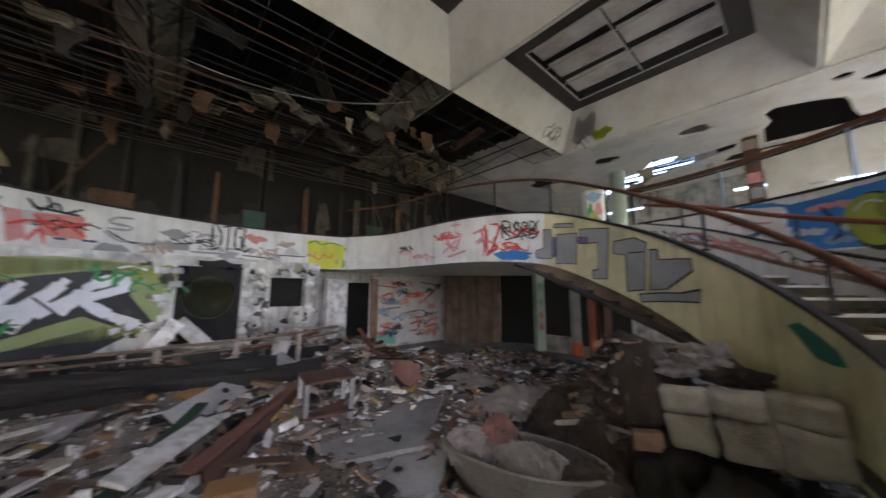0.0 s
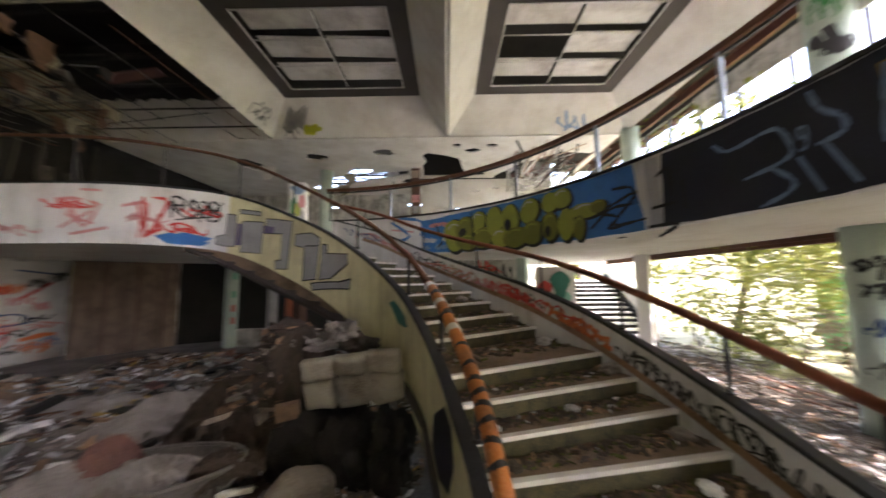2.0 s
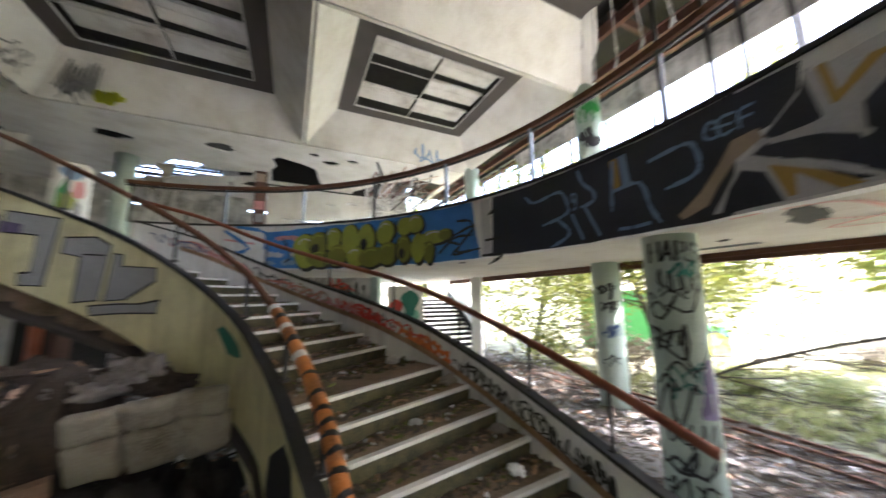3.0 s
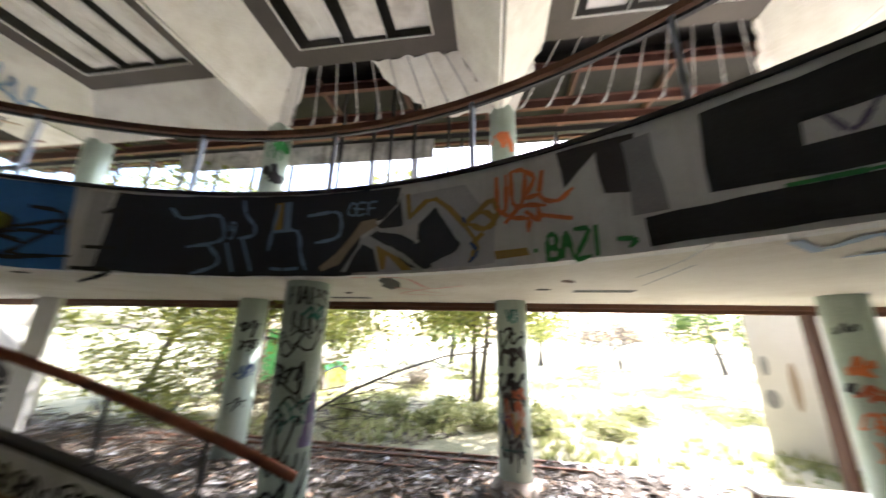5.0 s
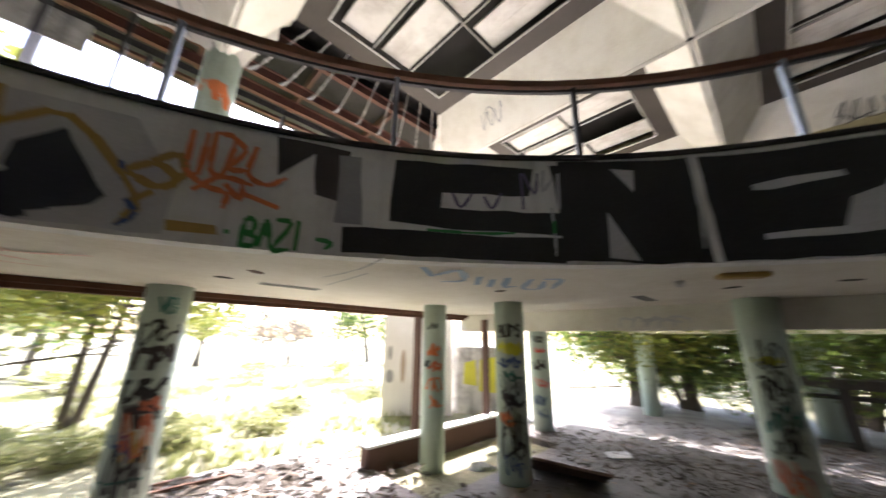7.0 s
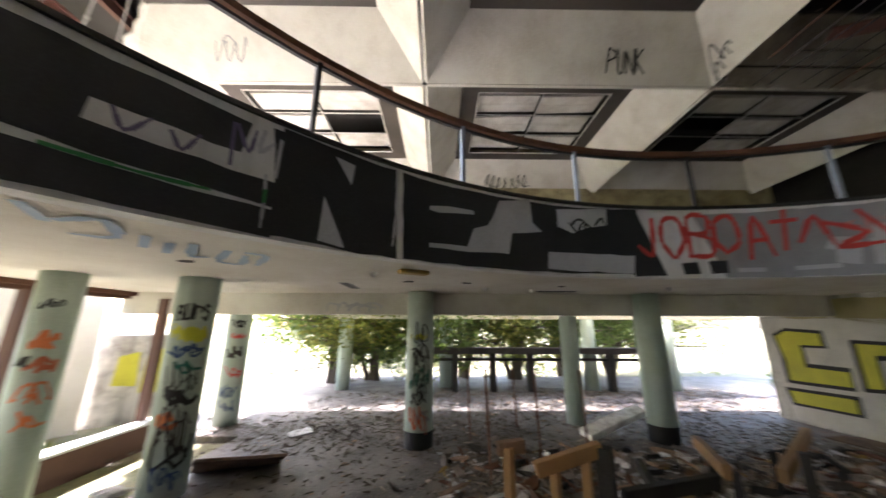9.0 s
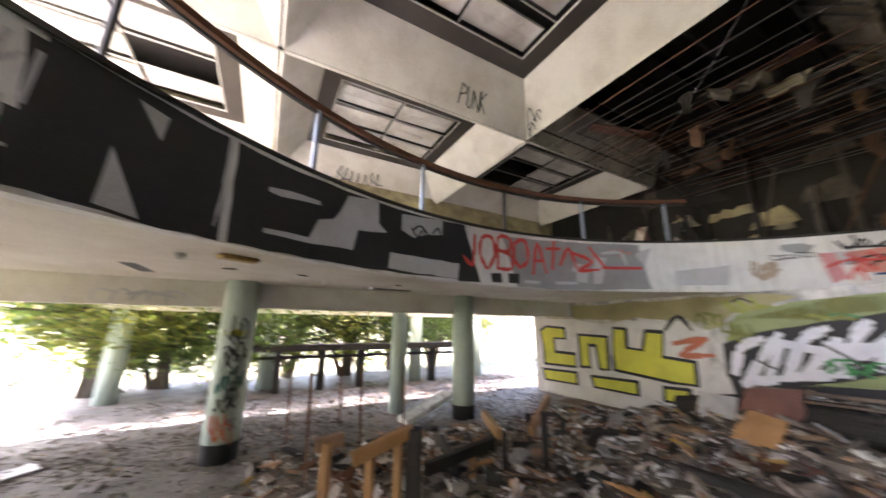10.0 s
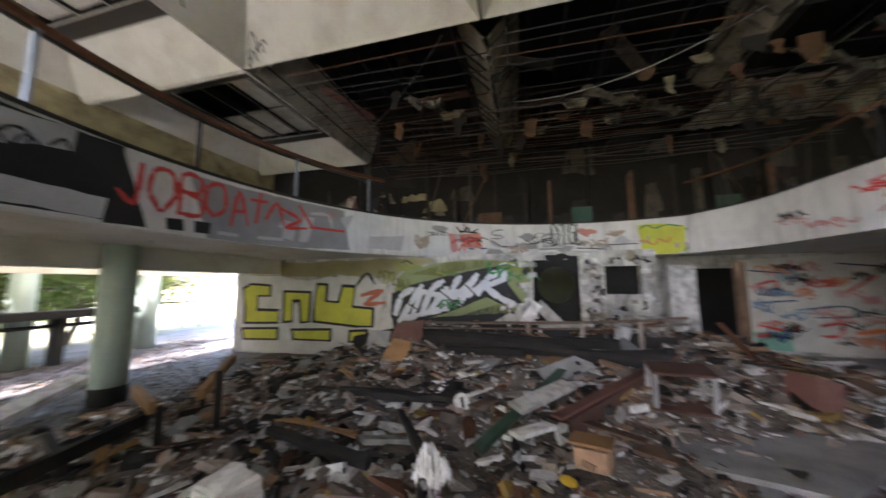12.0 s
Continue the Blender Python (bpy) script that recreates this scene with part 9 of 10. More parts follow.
tag_column(7, [(2.1, 0.14, 0, 0.3, 3, INK, 0.03), (1.85, 0.1, 0.02, 0.28, 3, RED, 0.03), (1.45, 0.2, 0, 0.3, 2, BROWNINK, 0.05), (1.0, 0.2, 0.05, 0.3, 2, RED, 0.03), (0.6, 0.25, -0.05, 0.3, 3, BLUEINK, 0.025), (0.3, 0.2, 0.0, 0.3, 2, BLUEINK, 0.02)])
for (x, y), tags in (((7.5, -1.75), ((5.9, 0.3, 0.05, 0.3, 2, GREEN, 0.16), (5.3, 0.3, 0, 0.35, 2, INK, 0.12), (4.6, 0.2, 0.05, 0.3, 2, BLUEWASH, 0.05))), ((3.74, -5.1), ((5.7, 0.35, 0, 0.34, 2, ORANGE, 0.09), (5.25, 0.14, 0, 0.3, 2, INK, 0.07), (5.1, 0.12, 0.05, 0.3, 1, GREEN, 0.06), (4.9, 0.1, 0, 0.25, 1, RED, 0.08)))):
    base = math.atan2(-0.5 - y, 0.1 - x)
    ob = [o for o in bpy.data.objects if o.name.startswith("column") and (o.location.xy - Vector((x, y))).length < 0.01 and o.location.z > 3][0]
    for n, (z, h, off, wide, letters, mat, lw) in enumerate(tags):
        bm = bmesh.new()
        for pts in scrawl(random.Random(int(x * 10) + n), off - wide / 2, z, wide, h, letters):
            ribbon(bm, pts, lw, lambda u, v: Vector((math.cos(base + u / 0.26) * (0.264 + 0.0012 * n), math.sin(base + u / 0.26) * (0.264 + 0.0012 * n), v - ZF)))
        part("graffiti", bm, mat, ob, "sprayed tag")
# burnt foot of one column, dirt round another
for (x, y, z, r), h in ((COLS[4], 0.28), (COLS[5], 0.3)):
    bm = bmesh.new()
    rod(bm, (x, y, 0), (x, y, h), r + 0.006, 24)
    setting(part("column_foot", bm, BURNTSHADE), "charred black foot of a column", "column")
bm = bmesh.new()
bmesh.ops.create_cone(bm, cap_ends=True, segments=20, radius1=0.5, radius2=0.24, depth=0.12)
for v in bm.verts:
    v.co += Vector((noise.noise(v.co * 5), noise.noise(v.co * 5 + Vector((3, 0, 0))), 0)) * 0.08
thing("dirt_mound", bm, DIRTBIT, Matrix.Translation((3.74, -5.18, 0.05)), "low mound of dirt round the column foot", "dirt")


def tag_side(i, j, face, s0, s1, t0, t1, letters, mat, seed, lw=0.03):
    (a0, b0), (a1, b1) = node(i, j), node(i + 1, j + 1)
    k = "abcd".index(face)
    c = [(a0, b0), (a1, b0), (a1, b1), (a0, b1)]
    e = [(a0 + 0.8, b0 + 0.8), (a1 - 0.8, b0 + 0.8), (a1 - 0.8, b1 - 0.8), (a0 + 0.8, b1 - 0.8)]
    mid = W((a0 + a1) / 2, (b0 + b1) / 2, ZR - 2)
    q = [W(*c[k], ZR), W(*c[(k + 1) % 4], ZR), W(*e[(k + 1) % 4], ZC), W(*e[k], ZC)]
    nrm = (q[1] - q[0]).cross(q[3] - q[0]).normalized()
    if nrm.dot(mid - q[0]) < 0:
        nrm = -nrm
    L, H = (q[1] - q[0]).length, (q[3] - q[0]).length
    bm = bmesh.new()
    for pts in (glyphs(letters, s0 * L, t0 * H, (s1 - s0) * L, (t1 - t0) * H, seed) if isinstance(letters, str) else scrawl(random.Random(seed), s0 * L, t0 * H, (s1 - s0) * L, (t1 - t0) * H, letters)):
        ribbon(bm, pts, lw, lambda u, v: q[0].lerp(q[1], u / L).lerp(q[3].lerp(q[2], u / L), v / H) + nrm * 0.05)
    tagged(part("ceiling_graffiti", bm, mat), "sprayed tag on a sloped coffer side", "graffiti", kind="structure")


tag_side(-3, 0, "d", 0.30, 0.62, 0.15, 0.55, 7, INK, 1)
tag_side(-2, 0, "d", 0.62, 0.76, 0.2, 0.5, "PUNK", INK, 2, 0.035)
tag_side(-2, 0, "a", 0.02, 0.10, 0.1, 0.5, 2, INK, 3)
tag_side(-3, -1, "b", 0.6, 0.72, 0.2, 0.6, 2, INK, 4)
tag_side(0, 0, "a", 0.74, 0.90, 0.15, 0.55, 3, INK, 5)
tag_side(0, 0, "b", 0.05, 0.19, 0.12, 0.75, 7, INK, 6, 0.026)
tag_side(0, 0, "b", 0.08, 0.15, 0.2, 0.6, 2, GREYMID, 16, 0.035)
tag_side(0, 0, "b", 0.19, 0.27, 0.14, 0.34, 3, YELLOW, 7, 0.13)
tag_side(0, 1, "b", 0.60, 0.82, 0.15, 0.55, 4, BLUEWASH, 8, 0.07)
tag_side(-2, 1, "d", 0.3, 0.42, 0.3, 0.6, 3, GREYMID, 9, 0.03)
tag_side(-3, 1, "d", 0.35, 0.5, 0.3, 0.7, 3, GREYMID, 10, 0.03)
bm = bmesh.new()
for pts in scrawl(random.Random(12), 0.0, 0.0, 1.0, 1.0, 5):
    ribbon(bm, [(7.59 + -1.16 * x, 2.41 + 0.2 * y) for x, y in pts], 0.035, lambda u, v: W(-11.745, u, v))
tagged(part("beam_graffiti", bm, GREYWHITE), "white sprayed tag on the plastered beam", "graffiti", kind="structure")
# sagging cables in the burnt roof
for k, (p, q, sag) in enumerate(((W(0.2, -1.0, ZR + 0.4), W(-4.8, -3.0, ZR + 0.2), 0.5), (W(-6.0, -0.8, ZR + 0.6), W(-9.4, -3.6, ZR + 0.2), 0.3), (W(2.0, -2.2, ZR + 0.3), W(-1.0, -4.8, ZR), 0.4))):
    bm = bmesh.new()
    tube(bm, [p.lerp(q, t) - Vector((0, 0, sag * 4 * t * (1 - t))) for t in np.linspace(0, 1, 13)], 0.012, 6)
    thing("hanging_cable", bm, GREYSHEET, Matrix.Identity(4), "loose grey cable sagging from the burnt ceiling", "cable", "hanging cables")

# ---- flaking blockwork round the broken hole ----
WHITEFLAKE = surface("flaking_whitewash", (0.66, 0.65, 0.63), (0.09, 0.08, 0.07), (0.80, 0.79, 0.78), 3.6, 0.85, bump=0.5, grain=18, stain=1.0, vary=0.3, streak=0.6)
nw = bpy.data.objects["wall_northwest"]
blocks = []
for k in range(3):
    bm = bmesh.new()
    box(bm, (-0.105, -0.02, -0.058), (0.105, 0.03, 0.058), None, 0.012)
    r = random.Random(k)
    for v in bm.verts:
        v.co += Vector((r.uniform(-0.012, 0.012), r.uniform(-0.008, 0.008), r.uniform(-0.01, 0.01)))
    me = bpy.data.meshes.new("brick")
    bm.to_mesh(me)
    bm.free()
    me.materials.append(WHITEFLAKE)
    blocks.append(me)
rnd = random.Random(4)
for a0, a1, z0, z1, keep in ((-4.62, -4.32, 0.9, 2.55, 0.75), (-3.2, -2.70, 0.95, 2.75, 0.9), (-1.88, -1.62, 1.2, 2.7, 0.6), (-2.66, -1.9, 2.44, 2.74, 0.5)):
    z, row = z0 + 0.06, 0
    while z < z1:
        a = a0 + 0.08 + (0.11 if row % 2 else 0.0)
        while a < a1 + 0.02:
            if rnd.random() < keep:
                ob = new("brick", rnd.choice(blocks))
                ob.matrix_world = Matrix.Translation(W(a, -3.12 + rnd.uniform(-0.03, 0.02), z + rnd.uniform(-0.006, 0.006))) @ FRAME_UV.to_3x3().to_4x4() @ Matrix.Rotation(math.pi, 4, "Z")
                ob.parent = nw
            a += 0.221
        z += 0.128
        row += 1
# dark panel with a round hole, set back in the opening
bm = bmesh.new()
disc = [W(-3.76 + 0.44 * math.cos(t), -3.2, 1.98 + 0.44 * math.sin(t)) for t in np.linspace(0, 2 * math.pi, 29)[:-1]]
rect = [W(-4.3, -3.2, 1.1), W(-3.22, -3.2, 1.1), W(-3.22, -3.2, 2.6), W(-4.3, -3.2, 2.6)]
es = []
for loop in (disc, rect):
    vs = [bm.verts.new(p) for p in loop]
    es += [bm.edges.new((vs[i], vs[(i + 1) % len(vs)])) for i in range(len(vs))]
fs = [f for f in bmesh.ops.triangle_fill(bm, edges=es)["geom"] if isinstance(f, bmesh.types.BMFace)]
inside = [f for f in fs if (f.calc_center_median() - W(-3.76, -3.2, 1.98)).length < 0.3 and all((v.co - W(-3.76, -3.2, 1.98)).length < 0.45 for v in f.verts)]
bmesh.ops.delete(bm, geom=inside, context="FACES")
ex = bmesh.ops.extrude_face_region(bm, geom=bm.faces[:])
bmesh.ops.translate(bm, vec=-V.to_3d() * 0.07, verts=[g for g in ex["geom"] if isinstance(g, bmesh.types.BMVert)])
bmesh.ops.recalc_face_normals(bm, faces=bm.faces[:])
part("hatch_panel", bm, SOOTSHADE, nw, "near-black panel with a round hole")
# torn black lintel over it
ragged("wall_scar", [W(-4.0, -3.1, 2.62), W(-3.2, -3.1, 2.58), W(-3.22, -3.1, 2.68), W(-3.6, -3.1, 2.76), W(-4.0, -3.1, 2.72)], 0.01, BURNTSHADE, "charred scar over the round hole", 91)
# pale door post and dark jambs at the corner
bm = bmesh.new()
box(bm, (-1.4, 3.0, -0.02), (-0.86, 3.2, 2.4), FRAME_UV, 0.01)
setting(part("wall_pier", bm, WHITEFLAKE), "whitewashed blockwork pier at the doorway", "wall")
bm = bmesh.new()
box(bm, (-0.12, 3.02, -0.02), (0.06, 3.16, 2.45), FRAME_UV, 0.005)
setting(part("door_frame", bm, BROWNBIT), "weathered timber door post by the dark doorway", "door frame")

# ---- paint on the inside of the outer stair wall ----
def inner_face(i, h):
    """A point on the stair side of the outer stair wall: place along the line, depth below its top."""
    i = min(max(i, 0), len(right_line) - 1.001)
    k = int(i)
    p = right_line[k].lerp(right_line[k + 1], i - k)
    d = (right_line[k + 1] - right_line[k]).xy
    n = Vector((-d.y, d.x)).normalized()
    near = min(left_line, key=lambda q: (q - p).xy.length)
    off = 0.104 if (near - p).xy.dot(n) > 0 else -0.004
    return Vector((p.x + n.x * off, p.y + n.y * off, p.z - h))


stair_wall = [o for o in bpy.data.objects if o.name.startswith("stair")][0]
rnd = random.Random(9)
last = len(right_line) - 1
for f0, f1, mt, lw, letters in ((0.05, 0.16, REDWASH, 0.03, 6), (0.24, 0.36, REDWASH, 0.04, 5), (0.36, 0.46, PINK, 0.07, 4), (0.42, 0.6, RED, 0.03, 9), (0.66, 0.8, BROWNINK, 0.02, 8), (0.76, 0.94, INK, 0.018, 9), (0.02, 0.12, BLUEINK, 0.03, 5), (0.1, 0.2, PINK, 0.05, 4), (0.2, 0.3, INK, 0.025, 5), (0.3, 0.38, TAN, 0.04, 4), (0.40, 0.50, RED, 0.05, 5), (0.46, 0.52, INK, 0.02, 3), (0.53, 0.66, ORANGE, 0.06, 6), (0.55, 0.64, REDORANGE, 0.05, 4), (0.68, 0.78, INK, 0.025, 6), (0.80, 0.88, INK, 0.025, 5), (0.9, 0.98, INK, 0.03, 5)):
    bm = bmesh.new()
    w = (f1 - f0) * last
    for pts in scrawl(rnd, f0 * last, 0.0, w, 1.0, letters):
        fine = pts
        for a, b in zip(fine, fine[1:]):
            p, q = inner_face(a[0], 0.30 - 0.2 * a[1]), inner_face(b[0], 0.30 - 0.2 * b[1])
            side = (q - p).cross(Vector((q.y - p.y, p.x - q.x, 0)))
            side = Vector((0, 0, 1)) if side.length < 1e-9 or abs((q - p).normalized().z) < 0.6 else (q - p).xy.to_3d().normalized() if (q - p).xy.length > 1e-4 else (right_line[-1] - right_line[-4]).xy.to_3d().normalized()
            side = side * lw / 2
            bm.faces.new([bm.verts.new(v) for v in (p + side, p - side, q - side, q + side)])
    part("graffiti", bm, mt, stair_wall, "sprayed scrawl")

bm = bmesh.new()
strip(bm, [[inner_face(i, 0.27), inner_face(i, 0.35), inner_face(i, 0.35) + Vector((0, 0, -0.001)), inner_face(i, 0.27) + Vector((0, 0, 0.001))] for i in range(4, last, 1)])
for v in bm.verts:
    near = min(left_line, key=lambda q: (q - v.co).xy.length)
    v.co += (near - v.co).xy.normalized().to_3d() * (0.014 if v.index % 4 > 1 else 0.004)
bmesh.ops.recalc_face_normals(bm, faces=bm.faces[:])
part("skirting", bm, BROWNBIT, stair_wall, "worn brown stair skirting")

# ---- soil and chips on the treads ----
LEAFMOSS = surface("stair_moss", (0.11, 0.125, 0.03), (0.04, 0.045, 0.015), (0.20, 0.21, 0.06), 5.0, 0.95, bump=0.5, grain=30, stain=0.8, vary=0.4)
for name, mt, count, size, seed, label in (("stair_soil", BARK, 2600, 0.04, 3, "soil and grit drifted on the stair treads"), ("stair_chips", WHITEBIT, 170, 0.035, 4, "pale plaster chips strewn on the stair treads"), ("stair_leaves", BROWNBIT, 1300, 0.035, 5, "dry leaves lying on the stair treads"), ("stair_moss", LEAFMOSS, 1500, 0.03, 6, "green moss and weeds along the stair treads")):
    rnd = random.Random(seed)
    bm = bmesh.new()
    for _ in range(count):
        k = rnd.randrange(len(TL) - 1)
        s, t = rnd.uniform(0.05, 0.97), rnd.uniform(0.35, 0.98)
        if rnd.random() < 0.5:
            s = 1 - (1 - s) ** 2
        p = along(up_left, TL[k]).lerp(along(up_left, TL[k + 1]), t).lerp(along(up_right, TR[k]).lerp(along(up_right, TR[k + 1]), t), s)
        z = size * rnd.uniform(0.5, 1.5)
        shard(bm, Vector((p.x, p.y, RISE * (k + 1) + z * 0.2)), z, 0.25, rnd)
    tagged(part(name, bm, mt), label, "litter", kind="stuff")
for k, s, t, z in ((3, 0.9, 0.6, 0.09), (5, 0.92, 0.5, 0.11), (6, 0.85, 0.6, 0.1), (4, 0.55, 0.7, 0.06), (9, 0.8, 0.6, 0.1), (7, 0.93, 0.7, 0.12), (2, 0.8, 0.6, 0.08)):
    p = along(up_left, TL[k]).lerp(along(up_left, TL[k + 1]), t).lerp(along(up_right, TR[k]).lerp(along(up_right, TR[k + 1]), t), s)
    crumple("plaster_lump", (p.x, p.y, RISE * (k + 1) + z * 0.45), (z, z * 0.8, z * 0.6), RAG if k % 2 else WHITEBIT, "broken lump of plaster on a stair tread", "rubble", 60.0 + k, 30 * k, 0.5)

# ---- larger broken boards over the burnt floor ----
rnd = random.Random(77)
mats = (GREYSHEET, BROWNBIT, WHITEBIT, REDPANEL, TIMBER, BURNTSHADE, BURNTSHADE, DIRTBIT, BROWNBIT)
names = {"grey_fibre_sheet": "grey", "brown_board_scrap": "brown", "broken_white_plaster": "dirty white", "faded_red_panel": "rust red", "raw_timber": "tan timber", "charred_timber_and_shade": "charred black", "dirty_rubble": "dirt-covered"}
for k in range(84):
    a, b = rnd.uniform(-10.5, 3.5), rnd.uniform(-2.4, 4.6)
    p = W(a, b)
    if -1.2 < p.x < 2.0 and -1.6 < p.y < 4.0:
        continue
    mt = mats[k % len(mats)]
    L, w, h = rnd.uniform(0.25, 0.85), rnd.uniform(0.06, 0.32), rnd.uniform(0.012, 0.035)
    bm = bmesh.new()
    box(bm, (-L / 2, -w / 2, -h), (L / 2, w / 2, h), None, 0.006)
    for v in bm.verts:
        v.co.y += 0.12 * w * math.sin(v.co.x * 9 + k)
        v.co.z += 0.03 * math.sin(v.co.x * 4 + k)
    m = Matrix.Translation((p.x, p.y, max(0, heap_z(p.x, p.y)) + 0.06)) @ Euler((rnd.uniform(-0.3, 0.3), rnd.uniform(-0.25, 0.25), rnd.uniform(0, 6.28))).to_matrix().to_4x4()
    thing("broken_board", bm, mt, m, "broken %s board scrap lying in the rubble" % names[mt.name], "board", "broken boards")

# ---- bared studs beside the torn ribs, drooping insulation ----
CHARPLASTER = surface("charred_plaster", (0.08, 0.07, 0.058), (0.015, 0.013, 0.012), (0.22, 0.195, 0.15), 3.0, 0.95, bump=0.6, grain=20, stain=1.0)
studs = tagged(new("ceiling_studs"), "bared charred studs along the torn ceiling ribs", "studs", kind="structure")
for i, b0, b1 in ((-1, -0.3, -5.3), (0, -0.3, -4.6)):
    for k in range(15):
        a, b = node(i, 0)[0], b0 + (b1 - b0) * k / 14
        for s in (-1, 1):
            if rnd.random() < 0.35:
                continue
            bm = bmesh.new()
            rod(bm, W(a + s * 0.08, b, ZR + 0.03), W(a + s * 0.72, b + rnd.uniform(-0.06, 0.06), ZR + 0.72), 0.024, 4)
            part("stud", bm, BURNTSHADE, studs)
for k, (a, b, z, L, bend) in enumerate(((-3.0, -2.6, ZR - 0.05, 1.3, 0.35), (-7.2, -1.9, ZR, 0.9, 0.25), (-1.4, -3.6, ZR - 0.05, 1.0, 0.3), (1.6, -2.7, ZR, 0.8, 0.3))):
    bm = bmesh.new()
    tube(bm, [W(a + L * t, b + 0.15 * math.sin(5 * t), z - bend * math.sin(2.6 * t) + 0.05 * math.sin(11 * t)) for t in np.linspace(0, 1, 12)], 0.09, 7)
    for v in bm.verts:
        v.co += Vector((noise.noise(v.co * 7), noise.noise(v.co * 7 + Vector((4, 0, 0))), noise.noise(v.co * 7 + Vector((0, 4, 0))))) * 0.16
    setting(part("ceiling_insulation", bm, CHARPLASTER), "drooping scorched duct insulation in the burnt ceiling", "insulation")
for k, (a, b, L, tilt) in enumerate(((-4.6, -1.6, 1.8, 20), (-6.4, -2.6, 1.5, -15), (-2.2, -2.0, 1.4, 30), (-9.0, -2.2, 1.6, 10), (0.8, -3.4, 1.3, -30), (2.4, -1.8, 1.2, 15))):
    bm = bmesh.new()
    box(bm, (-L / 2, -0.16, -0.015), (L / 2, 0.16, 0.015), None, 0.004)
    ob = setting(part("ceiling_board", bm, REDPANEL if k % 2 else CHARPLASTER), "loose hanging board in the burnt ceiling", "board")
    ob.matrix_world = Matrix.Translation(W(a, b, ZR + 0.35)) @ Matrix.Rotation(radians(41 + 20 * k), 4, "Z") @ Matrix.Rotation(radians(tilt), 4, "Y")
# posts and doors along the burnt upper floor
for k, (a, w, mt) in enumerate(((-9.4, 0.06, BURNTSHADE), (-6.8, 0.05, CHARPLASTER), (-4.4, 0.08, BURNTSHADE), (-3.6, 0.05, STAINSCRAP), (-1.2, 0.08, STAINSCRAP), (0.6, 0.09, CHARPLASTER), (2.4, 0.07, STAINSCRAP), (4.0, 0.09, CHARPLASTER))):
    bm = bmesh.new()
    box(bm, (a - w, 5.6, ZF), (a + w, 5.75, ZF + 2.3), FRAME_UV, 0.01)
    tagged(part("partition_post", bm, mt), "scorched upright of a burnt partition", "post", "burnt partition uprights", "structure")
for a, w, z0, z1, mt in ((-2.6, 0.6, 3.3, 4.5, paint("sooty_teal_paint", (0.012, 0.06, 0.045))), (-5.6, 0.8, 3.2, 4.5, STAINSCRAP), (1.5, 0.7, 3.2, 4.6, GREENSTEEL)):
    bm = bmesh.new()
    box(bm, (a - w / 2, 5.9, z0), (a + w / 2, 5.95, z1), FRAME_UV, 0.01)
    setting(part("wall_board", bm, mt), "faded painted board on the burnt upper wall", "board")

# ---- torn bay at the east end: purlins and bent straps ----
for k in range(5):
    b = 8.3 + 0.6 * k
    bm = bmesh.new()
    box(bm, (6.6, -b - 0.05, ZC - 0.15), (11.8, -b + 0.05, ZC + 0.02), FRAME_UV)
    setting(part("roof_purlin", bm, REDSTEEL), "rust-red steel roof purlin", "beam")
rnd = random.Random(6)
for k in range(22):
    a, b = 7.4 + 0.36 * (k % 11) + rnd.uniform(-0.1, 0.1), 8.6 + 1.1 * (k // 11) + rnd.uniform(-0.2, 0.2)
    hanger = tagged(new("ceiling_hanger"), "bent pale ceiling strap hanging from the torn roof", "hanger", "ceiling hangers", "structure")
    pts = [W(a, b, ZC), W(a + rnd.uniform(-0.15, 0.15), b + 0.2, ZR + 0.4), W(a + rnd.uniform(-0.3, 0.3), b + 0.5, ZR + 0.05), W(a + rnd.uniform(-0.6, 0.6), b + 0.9, ZR - rnd.uniform(0.0, 0.35))]
    bm = bmesh.new()
    tube(bm, smooth_line(pts, 4), 0.018, 5)
    part("strap", bm, STRAPMETAL, hanger)
for k in range(9):
    bm = bmesh.new()
    p, q = W(7.0 + rnd.uniform(0, 3), 8.4 + rnd.uniform(0, 2), ZR + rnd.uniform(-0.25, 0.3)), W(9.5 + rnd.uniform(0, 2), 8.6 + rnd.uniform(0, 2), ZR + rnd.uniform(-0.35, 0.2))
    tube(bm, [p.lerp(q, t) - Vector((0, 0, 0.3 * t * (1 - t) * 4 * rnd.uniform(0.5, 1))) for t in (0, 0.25, 0.5, 0.75, 1)], 0.014, 5)
    tagged(part("ceiling_strap", bm, TRIMWHITE), "sagging pale metal ceiling strap in the torn bay", "strap", "sagging straps", "structure")
# brown post with torn posters on the gallery, leaning boards, hanging ceiling scraps
bm = bmesh.new()
box(bm, (7.85, -4.45, ZF), (8.2, -4.1, ZR), FRAME_UV, 0.015)
post = setting(part("column_upper", bm, BROWNWALL), "brown timber-clad post with torn pale posters on the gallery", "column")
for k, (z, w, mt) in enumerate(((4.3, 0.3, GREYWHITE), (4.75, 0.26, LILAC), (5.2, 0.3, PINK), (6.2, 0.3, TAN))):
    bm = bmesh.new()
    box(bm, (7.84, -4.42, z), (7.848 - 0.002 * k, -4.42 + w, z + 0.3), FRAME_UV)
    part("poster", bm, mt, post)
